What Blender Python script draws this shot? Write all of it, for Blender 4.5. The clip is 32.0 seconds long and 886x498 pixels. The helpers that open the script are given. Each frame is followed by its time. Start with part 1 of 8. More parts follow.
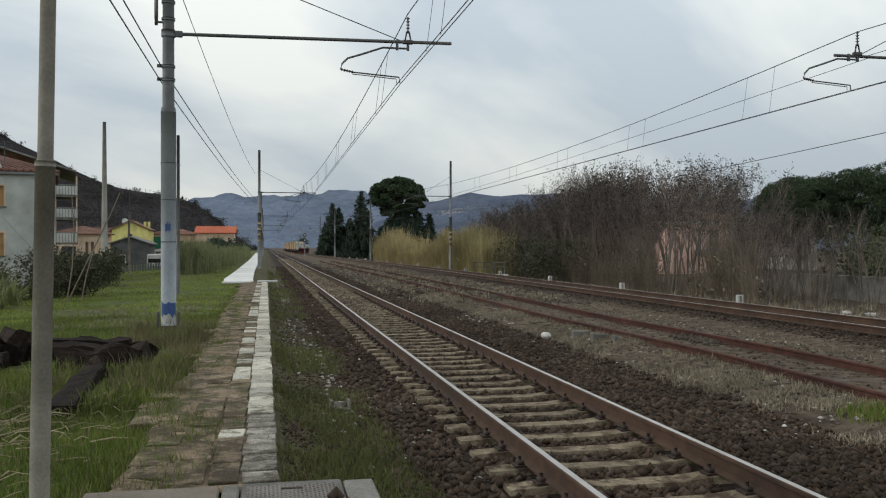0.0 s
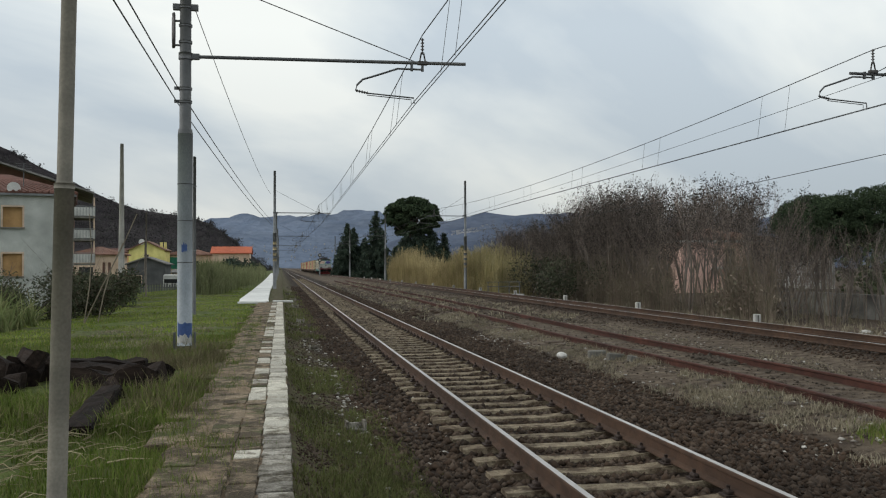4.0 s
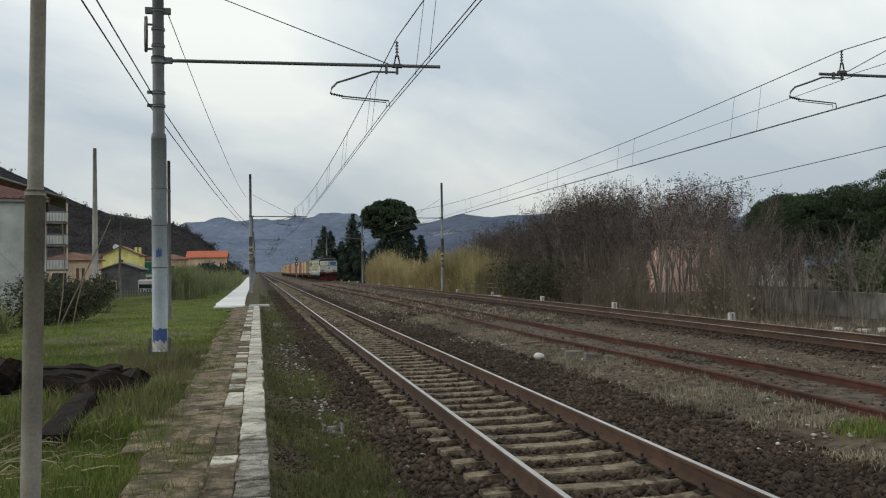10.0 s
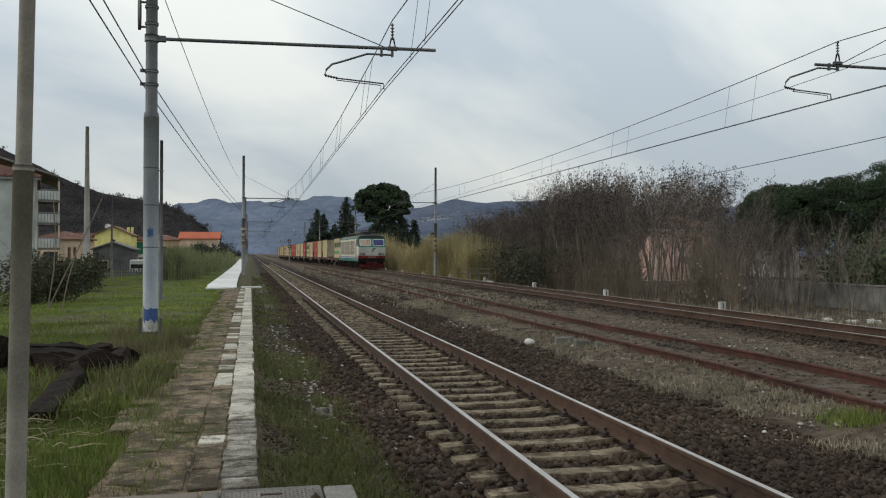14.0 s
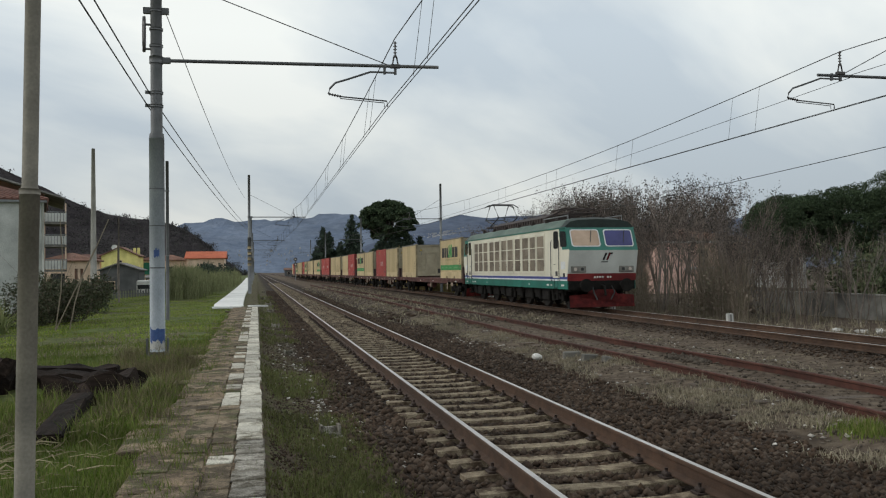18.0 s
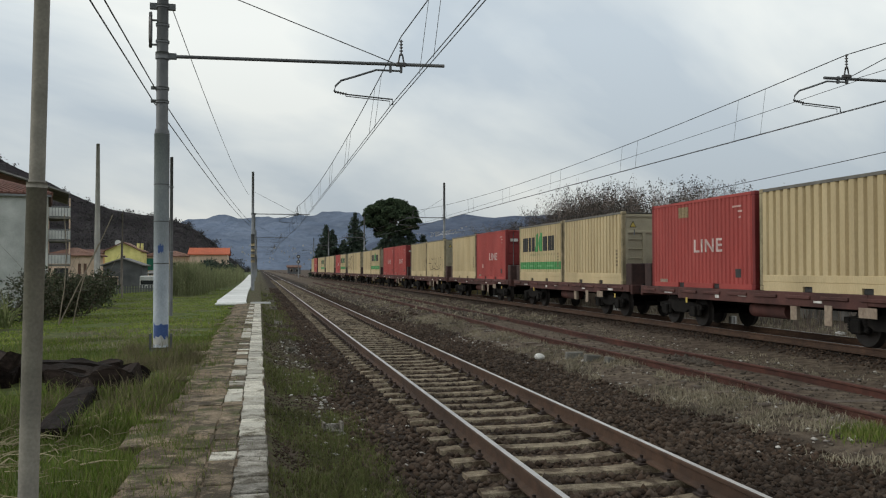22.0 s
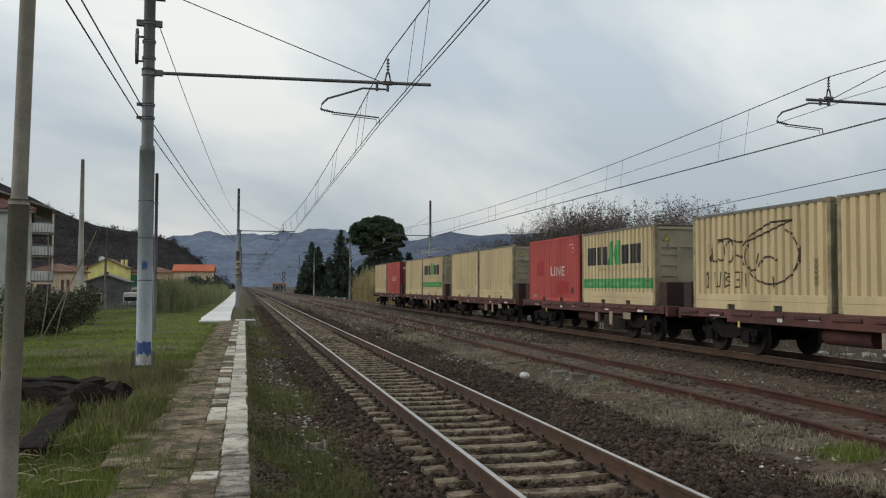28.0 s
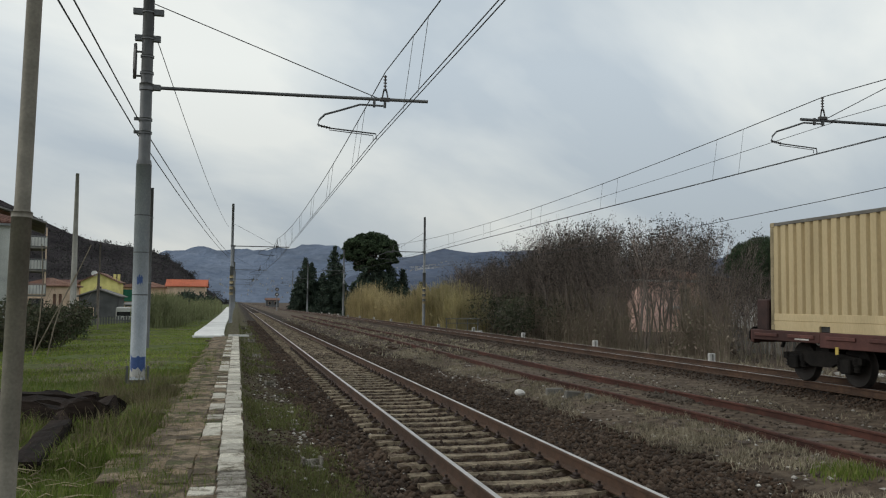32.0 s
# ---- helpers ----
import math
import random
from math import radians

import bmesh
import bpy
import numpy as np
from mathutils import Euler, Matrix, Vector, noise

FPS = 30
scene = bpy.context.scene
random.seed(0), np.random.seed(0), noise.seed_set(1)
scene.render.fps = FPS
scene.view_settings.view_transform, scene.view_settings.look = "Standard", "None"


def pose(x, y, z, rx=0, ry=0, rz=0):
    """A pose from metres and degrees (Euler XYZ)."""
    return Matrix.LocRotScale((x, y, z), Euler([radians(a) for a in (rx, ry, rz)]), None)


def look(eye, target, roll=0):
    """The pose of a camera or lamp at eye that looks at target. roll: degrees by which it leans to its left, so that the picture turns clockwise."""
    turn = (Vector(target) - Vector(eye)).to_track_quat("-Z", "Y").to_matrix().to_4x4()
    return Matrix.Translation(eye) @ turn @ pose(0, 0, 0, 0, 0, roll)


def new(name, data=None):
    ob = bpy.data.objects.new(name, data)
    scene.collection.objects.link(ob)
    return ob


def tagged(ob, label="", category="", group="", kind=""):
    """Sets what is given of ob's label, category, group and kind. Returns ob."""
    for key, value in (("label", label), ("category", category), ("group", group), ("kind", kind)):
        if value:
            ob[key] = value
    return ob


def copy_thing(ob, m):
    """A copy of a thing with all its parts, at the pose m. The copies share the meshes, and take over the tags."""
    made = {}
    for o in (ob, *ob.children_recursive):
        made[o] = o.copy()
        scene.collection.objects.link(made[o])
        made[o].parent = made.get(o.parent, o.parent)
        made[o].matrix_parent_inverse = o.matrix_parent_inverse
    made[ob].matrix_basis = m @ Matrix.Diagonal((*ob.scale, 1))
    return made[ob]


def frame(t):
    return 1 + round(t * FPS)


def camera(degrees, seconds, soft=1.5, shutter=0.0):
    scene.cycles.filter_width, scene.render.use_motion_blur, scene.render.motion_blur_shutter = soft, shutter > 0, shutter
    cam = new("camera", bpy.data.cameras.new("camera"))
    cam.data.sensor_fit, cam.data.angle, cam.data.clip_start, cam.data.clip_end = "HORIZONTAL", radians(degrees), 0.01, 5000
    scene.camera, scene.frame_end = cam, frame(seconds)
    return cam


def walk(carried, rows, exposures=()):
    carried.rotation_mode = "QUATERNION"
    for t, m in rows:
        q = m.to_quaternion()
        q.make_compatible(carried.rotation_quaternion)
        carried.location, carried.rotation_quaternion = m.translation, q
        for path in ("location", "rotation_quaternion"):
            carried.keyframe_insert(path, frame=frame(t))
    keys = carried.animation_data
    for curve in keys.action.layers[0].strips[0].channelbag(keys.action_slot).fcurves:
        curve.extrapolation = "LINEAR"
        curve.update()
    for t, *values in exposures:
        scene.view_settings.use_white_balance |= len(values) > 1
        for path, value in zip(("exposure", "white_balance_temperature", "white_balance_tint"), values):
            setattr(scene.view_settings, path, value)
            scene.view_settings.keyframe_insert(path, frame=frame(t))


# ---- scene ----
cam = camera(54.26, 32.0, soft=1.15)
PATH = [
    (0, -0.000, 0.000, 1.750, 89.89, -0.00, -11.60),
    (0.5, -0.000, -0.016, 1.755, 90.16, 0.52, -11.45),
    (1, -0.001, -0.011, 1.751, 90.58, 0.68, -11.32),
    (1.5, -0.001, -0.018, 1.757, 90.53, 0.94, -10.87),
    (2, -0.002, -0.007, 1.752, 90.20, 0.93, -10.77),
    (2.5, -0.001, -0.012, 1.752, 90.50, 0.43, -10.79),
    (3, -0.002, -0.011, 1.750, 90.83, 0.29, -10.52),
    (3.5, -0.003, 0.001, 1.754, 91.03, 0.26, -10.57),
    (5.5, -0.012, -0.004, 1.753, 91.46, -0.25, -10.74),
    (6, -0.007, -0.004, 1.747, 91.29, -0.18, -10.96),
    (6.5, -0.003, -0.010, 1.755, 91.17, -0.07, -11.13),
    (7, -0.001, -0.000, 1.750, 91.21, 0.10, -11.12),
    (7.5, -0.002, -0.015, 1.752, 91.65, 0.40, -11.12),
    (8, -0.000, -0.022, 1.757, 92.11, 0.71, -11.29),
    (8.5, 0.003, -0.009, 1.748, 92.04, 0.86, -11.36),
    (9, -0.001, -0.031, 1.752, 91.94, 0.98, -11.32),
    (9.5, 0.004, -0.026, 1.755, 91.83, 0.94, -11.48),
    (10, 0.006, -0.024, 1.760, 91.31, 0.78, -12.12),
    (10.5, 0.016, -0.025, 1.759, 90.94, 0.64, -12.58),
    (11, 0.017, -0.018, 1.756, 90.56, 0.43, -12.74),
    (11.5, 0.022, -0.004, 1.742, 90.27, 0.27, -12.73),
    (12, 0.022, -0.015, 1.749, 90.17, 0.03, -12.82),
    (12.5, 0.019, -0.010, 1.749, 90.33, -0.13, -12.81),
    (13, 0.014, -0.010, 1.750, 90.37, 0.01, -12.74),
    (13.5, 0.020, -0.003, 1.744, 90.37, -0.05, -12.63),
    (14, 0.025, -0.018, 1.746, 90.32, -0.16, -12.59),
    (14.5, 0.030, -0.023, 1.753, 90.42, -0.04, -12.58),
    (16.5, 0.033, -0.011, 1.752, 91.05, 0.57, -12.53),
    (17, 0.030, -0.031, 1.757, 91.16, 0.68, -12.63),
    (17.5, 0.032, -0.027, 1.752, 91.30, 0.77, -12.62),
    (18, 0.028, -0.022, 1.751, 91.37, 0.72, -12.19),
    (18.5, 0.020, -0.005, 1.747, 91.40, 0.45, -11.97),
    (19, 0.010, -0.011, 1.748, 91.54, 0.15, -11.81),
    (19.5, 0.008, -0.021, 1.745, 91.46, -0.13, -11.69),
    (20, 0.004, -0.017, 1.748, 91.36, -0.26, -11.63),
    (20.5, 0.002, -0.012, 1.752, 91.46, -0.31, -11.69),
    (21, 0.010, -0.004, 1.753, 91.46, -0.24, -11.70),
    (21.5, 0.009, -0.011, 1.745, 91.38, -0.07, -11.79),
    (22, 0.011, -0.012, 1.747, 91.31, 0.06, -12.01),
    (22.5, 0.003, -0.023, 1.744, 91.13, -0.08, -11.89),
    (23, 0.015, -0.019, 1.751, 90.92, -0.11, -11.59),
    (23.5, 0.018, -0.013, 1.746, 91.07, -0.17, -11.50),
    (24, 0.011, -0.006, 1.740, 91.29, -0.33, -11.57),
    (24.5, 0.006, -0.007, 1.750, 91.48, -0.50, -11.72),
    (25, 0.010, -0.005, 1.747, 91.61, -0.39, -11.95),
    (25.5, 0.006, -0.019, 1.749, 92.02, -0.42, -12.26),
    (27.5, 0.015, -0.019, 1.746, 92.59, -0.21, -12.37),
    (28, 0.018, -0.012, 1.755, 92.49, -0.20, -12.95),
    (28.5, 0.018, -0.010, 1.747, 92.14, -0.27, -13.66),
    (29, 0.024, -0.005, 1.752, 92.56, 0.53, -14.86),
    (29.5, 0.044, 0.017, 1.755, 93.98, 1.32, -17.00),
    (30, 0.026, 0.008, 1.759, 94.59, 1.05, -17.50),
    (30.5, 0.015, 0.002, 1.753, 93.80, 1.56, -16.46),
    (31, -0.004, -0.005, 1.748, 93.47, 1.07, -15.07),
    (31.5, -0.015, 0.001, 1.739, 93.61, 0.06, -14.29),
    (32, -0.032, -0.010, 1.747, 93.60, -0.56, -13.39),
]
walk(cam, [(t, pose(x, y, z, rx, ry, rz)) for t, x, y, z, rx, ry, rz in PATH], [(0, 0.0), (10, 0.0), (11, -0.03), (12, -0.12), (13, -0.06), (14, -0.04), (17, -0.02), (20, -0.04), (24, -0.05), (27, -0.06), (29.5, -0.17), (31, -0.15), (32, -0.15)])

# ---- world and light: an overcast winter day ----
def build_world():
    w = bpy.data.worlds.new("overcast_sky")
    scene.world = w
    w.use_nodes = True
    nt = w.node_tree
    nt.nodes.clear()
    N, L = nt.nodes.new, nt.links.new
    out, bg = N("ShaderNodeOutputWorld"), N("ShaderNodeBackground")
    sky = N("ShaderNodeTexSky")
    sky.sky_type, sky.sun_disc = "NISHITA", False
    sky.sun_elevation, sky.sun_rotation = radians(25), radians(-115)
    sky.air_density, sky.dust_density = 1.0, 4.0
    dim = N("ShaderNodeMix"); dim.data_type = "RGBA"; dim.blend_type = "MULTIPLY"
    dim.inputs[0].default_value = 1.0
    dim.inputs[7].default_value = (0.10, 0.10, 0.10, 1)
    L(sky.outputs[0], dim.inputs[6])
    # a cloud deck: the view direction laid on a flat layer overhead
    tc, sep = N("ShaderNodeTexCoord"), N("ShaderNodeSeparateXYZ")
    L(tc.outputs["Generated"], sep.inputs[0])
    lift = N("ShaderNodeMath"); lift.operation = "MAXIMUM"; lift.inputs[1].default_value = 0.0
    L(sep.outputs[2], lift.inputs[0])
    add = N("ShaderNodeMath"); add.operation = "ADD"; add.inputs[1].default_value = 0.30
    L(lift.outputs[0], add.inputs[0])
    comb = N("ShaderNodeCombineXYZ")
    for i in (0, 1):
        d = N("ShaderNodeMath"); d.operation = "DIVIDE"
        L(sep.outputs[i], d.inputs[0]); L(add.outputs[0], d.inputs[1]); L(d.outputs[0], comb.inputs[i])
    mp = N("ShaderNodeMapping")
    mp.inputs["Location"].default_value = SKY_SHIFT
    mp.inputs["Scale"].default_value = (1.0, 0.5, 1)
    turn = N("ShaderNodeMapping")
    turn.inputs["Rotation"].default_value = (0, 0, radians(48))
    L(comb.outputs[0], turn.inputs[0])
    L(turn.outputs[0], mp.inputs[0])
    n1 = N("ShaderNodeTexNoise"); n1.inputs["Scale"].default_value = 1.25; n1.inputs["Detail"].default_value = 6; n1.inputs["Roughness"].default_value = 0.50
    n1.inputs["Distortion"].default_value = 0.35
    L(mp.outputs[0], n1.inputs[0])
    r = N("ShaderNodeValToRGB")
    r.color_ramp.elements[0].position, r.color_ramp.elements[0].color = 0.39, (0.52, 0.592, 0.65, 1)
    r.color_ramp.elements[1].position, r.color_ramp.elements[1].color = 0.61, (0.85, 0.88, 0.85, 1)
    e = r.color_ramp.elements.new(0.5); e.color = (0.68, 0.735, 0.752, 1)
    L(n1.outputs[0], r.inputs[0])
    # bright towards the zenith, pale at the skyline
    up = N("ShaderNodeMapRange"); up.inputs[1].default_value = 0.0; up.inputs[2].default_value = 0.26
    up.inputs[3].default_value = 0.79; up.inputs[4].default_value = 1.13
    L(sep.outputs[2], up.inputs[0])
    west = N("ShaderNodeMapRange"); west.inputs[1].default_value = -0.7; west.inputs[2].default_value = 0.8
    west.inputs[3].default_value = 1.03; west.inputs[4].default_value = 1.01
    L(sep.outputs[0], west.inputs[0])
    both = N("ShaderNodeMath"); both.operation = "MULTIPLY"
    L(up.outputs[0], both.inputs[0]); L(west.outputs[0], both.inputs[1])
    br = N("ShaderNodeMix"); br.data_type = "RGBA"; br.blend_type = "MULTIPLY"; br.inputs[0].default_value = 1
    L(r.outputs[0], br.inputs[6]); L(both.outputs[0], br.inputs[7])
    mix = N("ShaderNodeMix"); mix.data_type = "RGBA"; mix.inputs[0].default_value = 0.93
    L(dim.outputs[2], mix.inputs[6]); L(br.outputs[2], mix.inputs[7])
    L(mix.outputs[2], bg.inputs[0])
    bg.inputs[1].default_value = 1.0
    L(bg.outputs[0], out.inputs[0])


SKY_SHIFT = (5.1, 1.7, 0)
build_world()
sun = new("sun", bpy.data.lights.new("sun", "SUN"))
sun.data.energy, sun.data.angle, sun.data.color = 1.05, radians(40), (1, 0.97, 0.92)
sun.matrix_world = look((0, 0, 0), (0.86, -0.10, -0.40))
scene.view_settings.exposure = 0.0


# ---- materials ----
def mat(name, c1, c2, scale=4.0, rough=0.8, metal=0.0, bump=0.3, fine=60.0, dark=0.35, big=0.6, random_amt=0.0, world_space=False, spec=0.5, stretch=(1, 1, 1), dist=0.02):
    m = bpy.data.materials.new(name)
    m.use_nodes = True
    nt = m.node_tree
    N, L = nt.nodes.new, nt.links.new
    b = nt.nodes["Principled BSDF"]
    tc = N("ShaderNodeTexCoord")
    src = tc.outputs["Object"]
    if world_space:
        src = N("ShaderNodeNewGeometry").outputs["Position"]
    mp = N("ShaderNodeMapping"); mp.inputs["Scale"].default_value = stretch
    L(src, mp.inputs[0])
    oi = N("ShaderNodeObjectInfo")
    if random_amt:
        sh = N("ShaderNodeMath"); sh.operation = "MULTIPLY"; sh.inputs[1].default_value = 37.0
        L(oi.outputs["Random"], sh.inputs[0])
        cx = N("ShaderNodeCombineXYZ"); L(sh.outputs[0], cx.inputs[0]); L(sh.outputs[0], cx.inputs[1])
        L(cx.outputs[0], mp.inputs["Location"])
    n1 = N("ShaderNodeTexNoise"); n1.inputs["Scale"].default_value = scale; n1.inputs["Detail"].default_value = 6; n1.inputs["Roughness"].default_value = 0.6
    n2 = N("ShaderNodeTexNoise"); n2.inputs["Scale"].default_value = big; n2.inputs["Detail"].default_value = 4
    n3 = N("ShaderNodeTexNoise"); n3.inputs["Scale"].default_value = fine; n3.inputs["Detail"].default_value = 3
    for n in (n1, n2, n3):
        L(mp.outputs[0], n.inputs[0])
    r = N("ShaderNodeValToRGB")
    r.color_ramp.elements[0].position, r.color_ramp.elements[0].color = 0.32, (*c1, 1)
    r.color_ramp.elements[1].position, r.color_ramp.elements[1].color = 0.68, (*c2, 1)
    L(n1.outputs[0], r.inputs[0])
    mr = N("ShaderNodeMapRange")
    mr.inputs[1].default_value, mr.inputs[2].default_value = 0.35, 0.65
    mr.inputs[3].default_value, mr.inputs[4].default_value = 1 - dark, 1 + dark * 0.35
    L(n2.outputs[0], mr.inputs[0])
    fr = N("ShaderNodeMapRange")
    fr.inputs[1].default_value, fr.inputs[2].default_value = 0.3, 0.7
    fr.inputs[3].default_value, fr.inputs[4].default_value = 1 - dark * 0.5, 1 + dark * 0.4
    L(n3.outputs[0], fr.inputs[0])
    mu = N("ShaderNodeMath"); mu.operation = "MULTIPLY"
    L(mr.outputs[0], mu.inputs[0]); L(fr.outputs[0], mu.inputs[1])
    last = mu.outputs[0]
    if random_amt:
        rr = N("ShaderNodeMapRange"); rr.inputs[3].default_value, rr.inputs[4].default_value = 1 - random_amt, 1 + random_amt
        L(oi.outputs["Random"], rr.inputs[0])
        m2 = N("ShaderNodeMath"); m2.operation = "MULTIPLY"
        L(last, m2.inputs[0]); L(rr.outputs[0], m2.inputs[1]); last = m2.outputs[0]
    mx = N("ShaderNodeMix"); mx.data_type = "RGBA"; mx.blend_type = "MULTIPLY"; mx.inputs[0].default_value = 1
    L(r.outputs[0], mx.inputs[6]); L(last, mx.inputs[7])
    L(mx.outputs[2], b.inputs["Base Color"])
    b.inputs["Roughness"].default_value, b.inputs["Metallic"].default_value = rough, metal
    b.inputs["Specular IOR Level"].default_value = spec
    if bump:
        bp = N("ShaderNodeBump"); bp.inputs["Strength"].default_value = bump; bp.inputs["Distance"].default_value = dist
        L(n3.outputs[0], bp.inputs["Height"]); L(bp.outputs[0], b.inputs["Normal"])
    return m


def island_mat(name, colours, rough=0.9, spec=0.2, translucent=0.0):
    """Colour varied from piece to piece of one joined mesh."""
    m = bpy.data.materials.new(name)
    m.use_nodes = True
    nt = m.node_tree
    N, L = nt.nodes.new, nt.links.new
    b = nt.nodes["Principled BSDF"]
    g = N("ShaderNodeNewGeometry")
    r = N("ShaderNodeValToRGB")
    r.color_ramp.interpolation = "LINEAR"
    while len(r.color_ramp.elements) < len(colours):
        r.color_ramp.elements.new(0.5)
    for i, c in enumerate(colours):
        r.color_ramp.elements[i].position, r.color_ramp.elements[i].color = i / (len(colours) - 1), (*c, 1)
    L(g.outputs["Random Per Island"], r.inputs[0])
    n2 = N("ShaderNodeTexNoise"); n2.inputs["Scale"].default_value = 0.5; n2.inputs["Detail"].default_value = 3
    L(g.outputs["Position"], n2.inputs[0])
    mr = N("ShaderNodeMapRange"); mr.inputs[1].default_value, mr.inputs[2].default_value = 0.35, 0.65
    mr.inputs[3].default_value, mr.inputs[4].default_value = 0.7, 1.2
    L(n2.outputs[0], mr.inputs[0])
    mx = N("ShaderNodeMix"); mx.data_type = "RGBA"; mx.blend_type = "MULTIPLY"; mx.inputs[0].default_value = 1
    L(r.outputs[0], mx.inputs[6]); L(mr.outputs[0], mx.inputs[7])
    L(mx.outputs[2], b.inputs["Base Color"])
    b.inputs["Roughness"].default_value = rough
    b.inputs["Specular IOR Level"].default_value = spec
    return m


def worn_mat(name, pale, mid, grime, moss, amounts=(0.5, 0.5, 0.58), rough=0.95, scale=1.0, bump=0.6, random_amt=0.2):
    """Old stone or concrete: pale worn spots, dark grime and moss in hard-edged patches that run on from piece to piece."""
    m = bpy.data.materials.new(name)
    m.use_nodes = True
    nt = m.node_tree
    N, L = nt.nodes.new, nt.links.new
    b = nt.nodes["Principled BSDF"]
    pos = N("ShaderNodeNewGeometry").outputs["Position"]

    def nz(sc, detail, seed):
        mp = N("ShaderNodeMapping"); mp.inputs["Location"].default_value = (seed, seed * 1.7, 0)
        L(pos, mp.inputs[0])
        n = N("ShaderNodeTexNoise"); n.inputs["Scale"].default_value = sc * scale; n.inputs["Detail"].default_value = detail; n.inputs["Roughness"].default_value = 0.68
        L(mp.outputs[0], n.inputs[0])
        return n.outputs[0]

    def mask(src, at, soft):
        r = N("ShaderNodeMapRange"); r.inputs[1].default_value, r.inputs[2].default_value = at - soft, at + soft
        L(src, r.inputs[0])
        return r.outputs[0]

    def mix(f, a, c):
        n = N("ShaderNodeMix"); n.data_type = "RGBA"
        L(f, n.inputs[0])
        if isinstance(a, tuple):
            n.inputs[6].default_value = (*a, 1)
        else:
            L(a, n.inputs[6])
        n.inputs[7].default_value = (*c, 1)
        return n.outputs[2]

    col = mix(mask(nz(5.0, 7, 3), amounts[0], 0.10), mid, pale)
    col = mix(mask(nz(3.0, 8, 11), amounts[1], 0.05), col, grime)
    col = mix(mask(nz(2.1, 8, 23), amounts[2], 0.04), col, moss)
    grit = nz(60.0, 4, 5)
    g = N("ShaderNodeMapRange"); g.inputs[1].default_value, g.inputs[2].default_value, g.inputs[3].default_value, g.inputs[4].default_value = 0.3, 0.7, 0.55, 1.4
    L(grit, g.inputs[0])
    oi = N("ShaderNodeObjectInfo")
    o = N("ShaderNodeMapRange"); o.inputs[3].default_value, o.inputs[4].default_value = 1 - random_amt, 1 + random_amt
    L(oi.outputs["Random"], o.inputs[0])
    mu = N("ShaderNodeMath"); mu.operation = "MULTIPLY"; L(g.outputs[0], mu.inputs[0]); L(o.outputs[0], mu.inputs[1])
    mx = N("ShaderNodeMix"); mx.data_type = "RGBA"; mx.blend_type = "MULTIPLY"; mx.inputs[0].default_value = 1
    L(col, mx.inputs[6]); L(mu.outputs[0], mx.inputs[7])
    L(mx.outputs[2], b.inputs["Base Color"])
    b.inputs["Roughness"].default_value, b.inputs["Specular IOR Level"].default_value = rough, 0.25
    bp = N("ShaderNodeBump"); bp.inputs["Strength"].default_value = bump; bp.inputs["Distance"].default_value = 0.02
    L(grit, bp.inputs["Height"]); L(bp.outputs[0], b.inputs["Normal"])
    return m


M = {}
M["rail_rust"] = mat("rail_rust", (0.052, 0.028, 0.017), (0.098, 0.054, 0.032), 6, 0.85, 0.1, 0.3, 90, world_space=True)
M["rail_head"] = mat("rail_head", (0.36, 0.345, 0.33), (0.50, 0.48, 0.46), 3, 0.42, 0.3, 0.02, 120, 0.12, world_space=True)
M["siding_rust"] = mat("siding_rust", (0.050, 0.018, 0.012), (0.092, 0.034, 0.023), 5, 0.95, 0.0, 0.4, 80, world_space=True)
M["sleeper"] = worn_mat("sleeper_concrete", (0.30, 0.25, 0.175), (0.18, 0.142, 0.098), (0.075, 0.052, 0.034), (0.06, 0.045, 0.028), (0.52, 0.53, 0.62), 0.95, 1.5)
M["old_sleeper"] = mat("old_sleeper", (0.07, 0.05, 0.038), (0.13, 0.10, 0.075), 5, 0.95, 0, 0.5, 40, 0.4, 1.5, 0.2)
M["clip"] = mat("clip_rust", (0.035, 0.022, 0.018), (0.06, 0.04, 0.03), 20, 0.8, 0.2, 0.2, 90)
M["steel_grey"] = mat("mast_steel", (0.15, 0.16, 0.165), (0.22, 0.23, 0.235), 3, 0.6, 0.25, 0.1, 60, 0.25, 0.8)
M["steel_dark"] = mat("mast_steel_dark", (0.085, 0.09, 0.092), (0.13, 0.134, 0.138), 3, 0.6, 0.3, 0.1, 60, 0.25, 0.8)
M["steel_blue"] = mat("mast_painted", (0.25, 0.285, 0.315), (0.37, 0.405, 0.43), 2.5, 0.6, 0.05, 0.1, 60, 0.3, 1.5, stretch=(1, 1, 0.4))
M["pole_brown"] = mat("pole_weathered", (0.165, 0.152, 0.125), (0.245, 0.226, 0.185), 3, 0.75, 0.1, 0.1, 60, 0.3, 1.5)
M["wire"] = mat("wire_copper", (0.03, 0.032, 0.032), (0.05, 0.052, 0.05), 3, 0.6, 0.4, 0, 60)
M["insulator"] = mat("insulator", (0.035, 0.03, 0.03), (0.06, 0.055, 0.05), 6, 0.3, 0, 0, 60)
M["white_paint"] = mat("white_paint", (0.42, 0.41, 0.38), (0.70, 0.69, 0.66), 3, 0.8, 0, 0.3, 50, 0.3, 1.2, 0.1)
M["blue_paint"] = mat("blue_paint", (0.03, 0.07, 0.22), (0.05, 0.11, 0.30), 12, 0.6, 0, 0.1, 60, 0.3)
M["slab_white"] = worn_mat("slab_white", (0.50, 0.475, 0.41), (0.33, 0.305, 0.25), (0.12, 0.104, 0.074), (0.08, 0.075, 0.045), (0.44, 0.60, 0.66), random_amt=0.28)
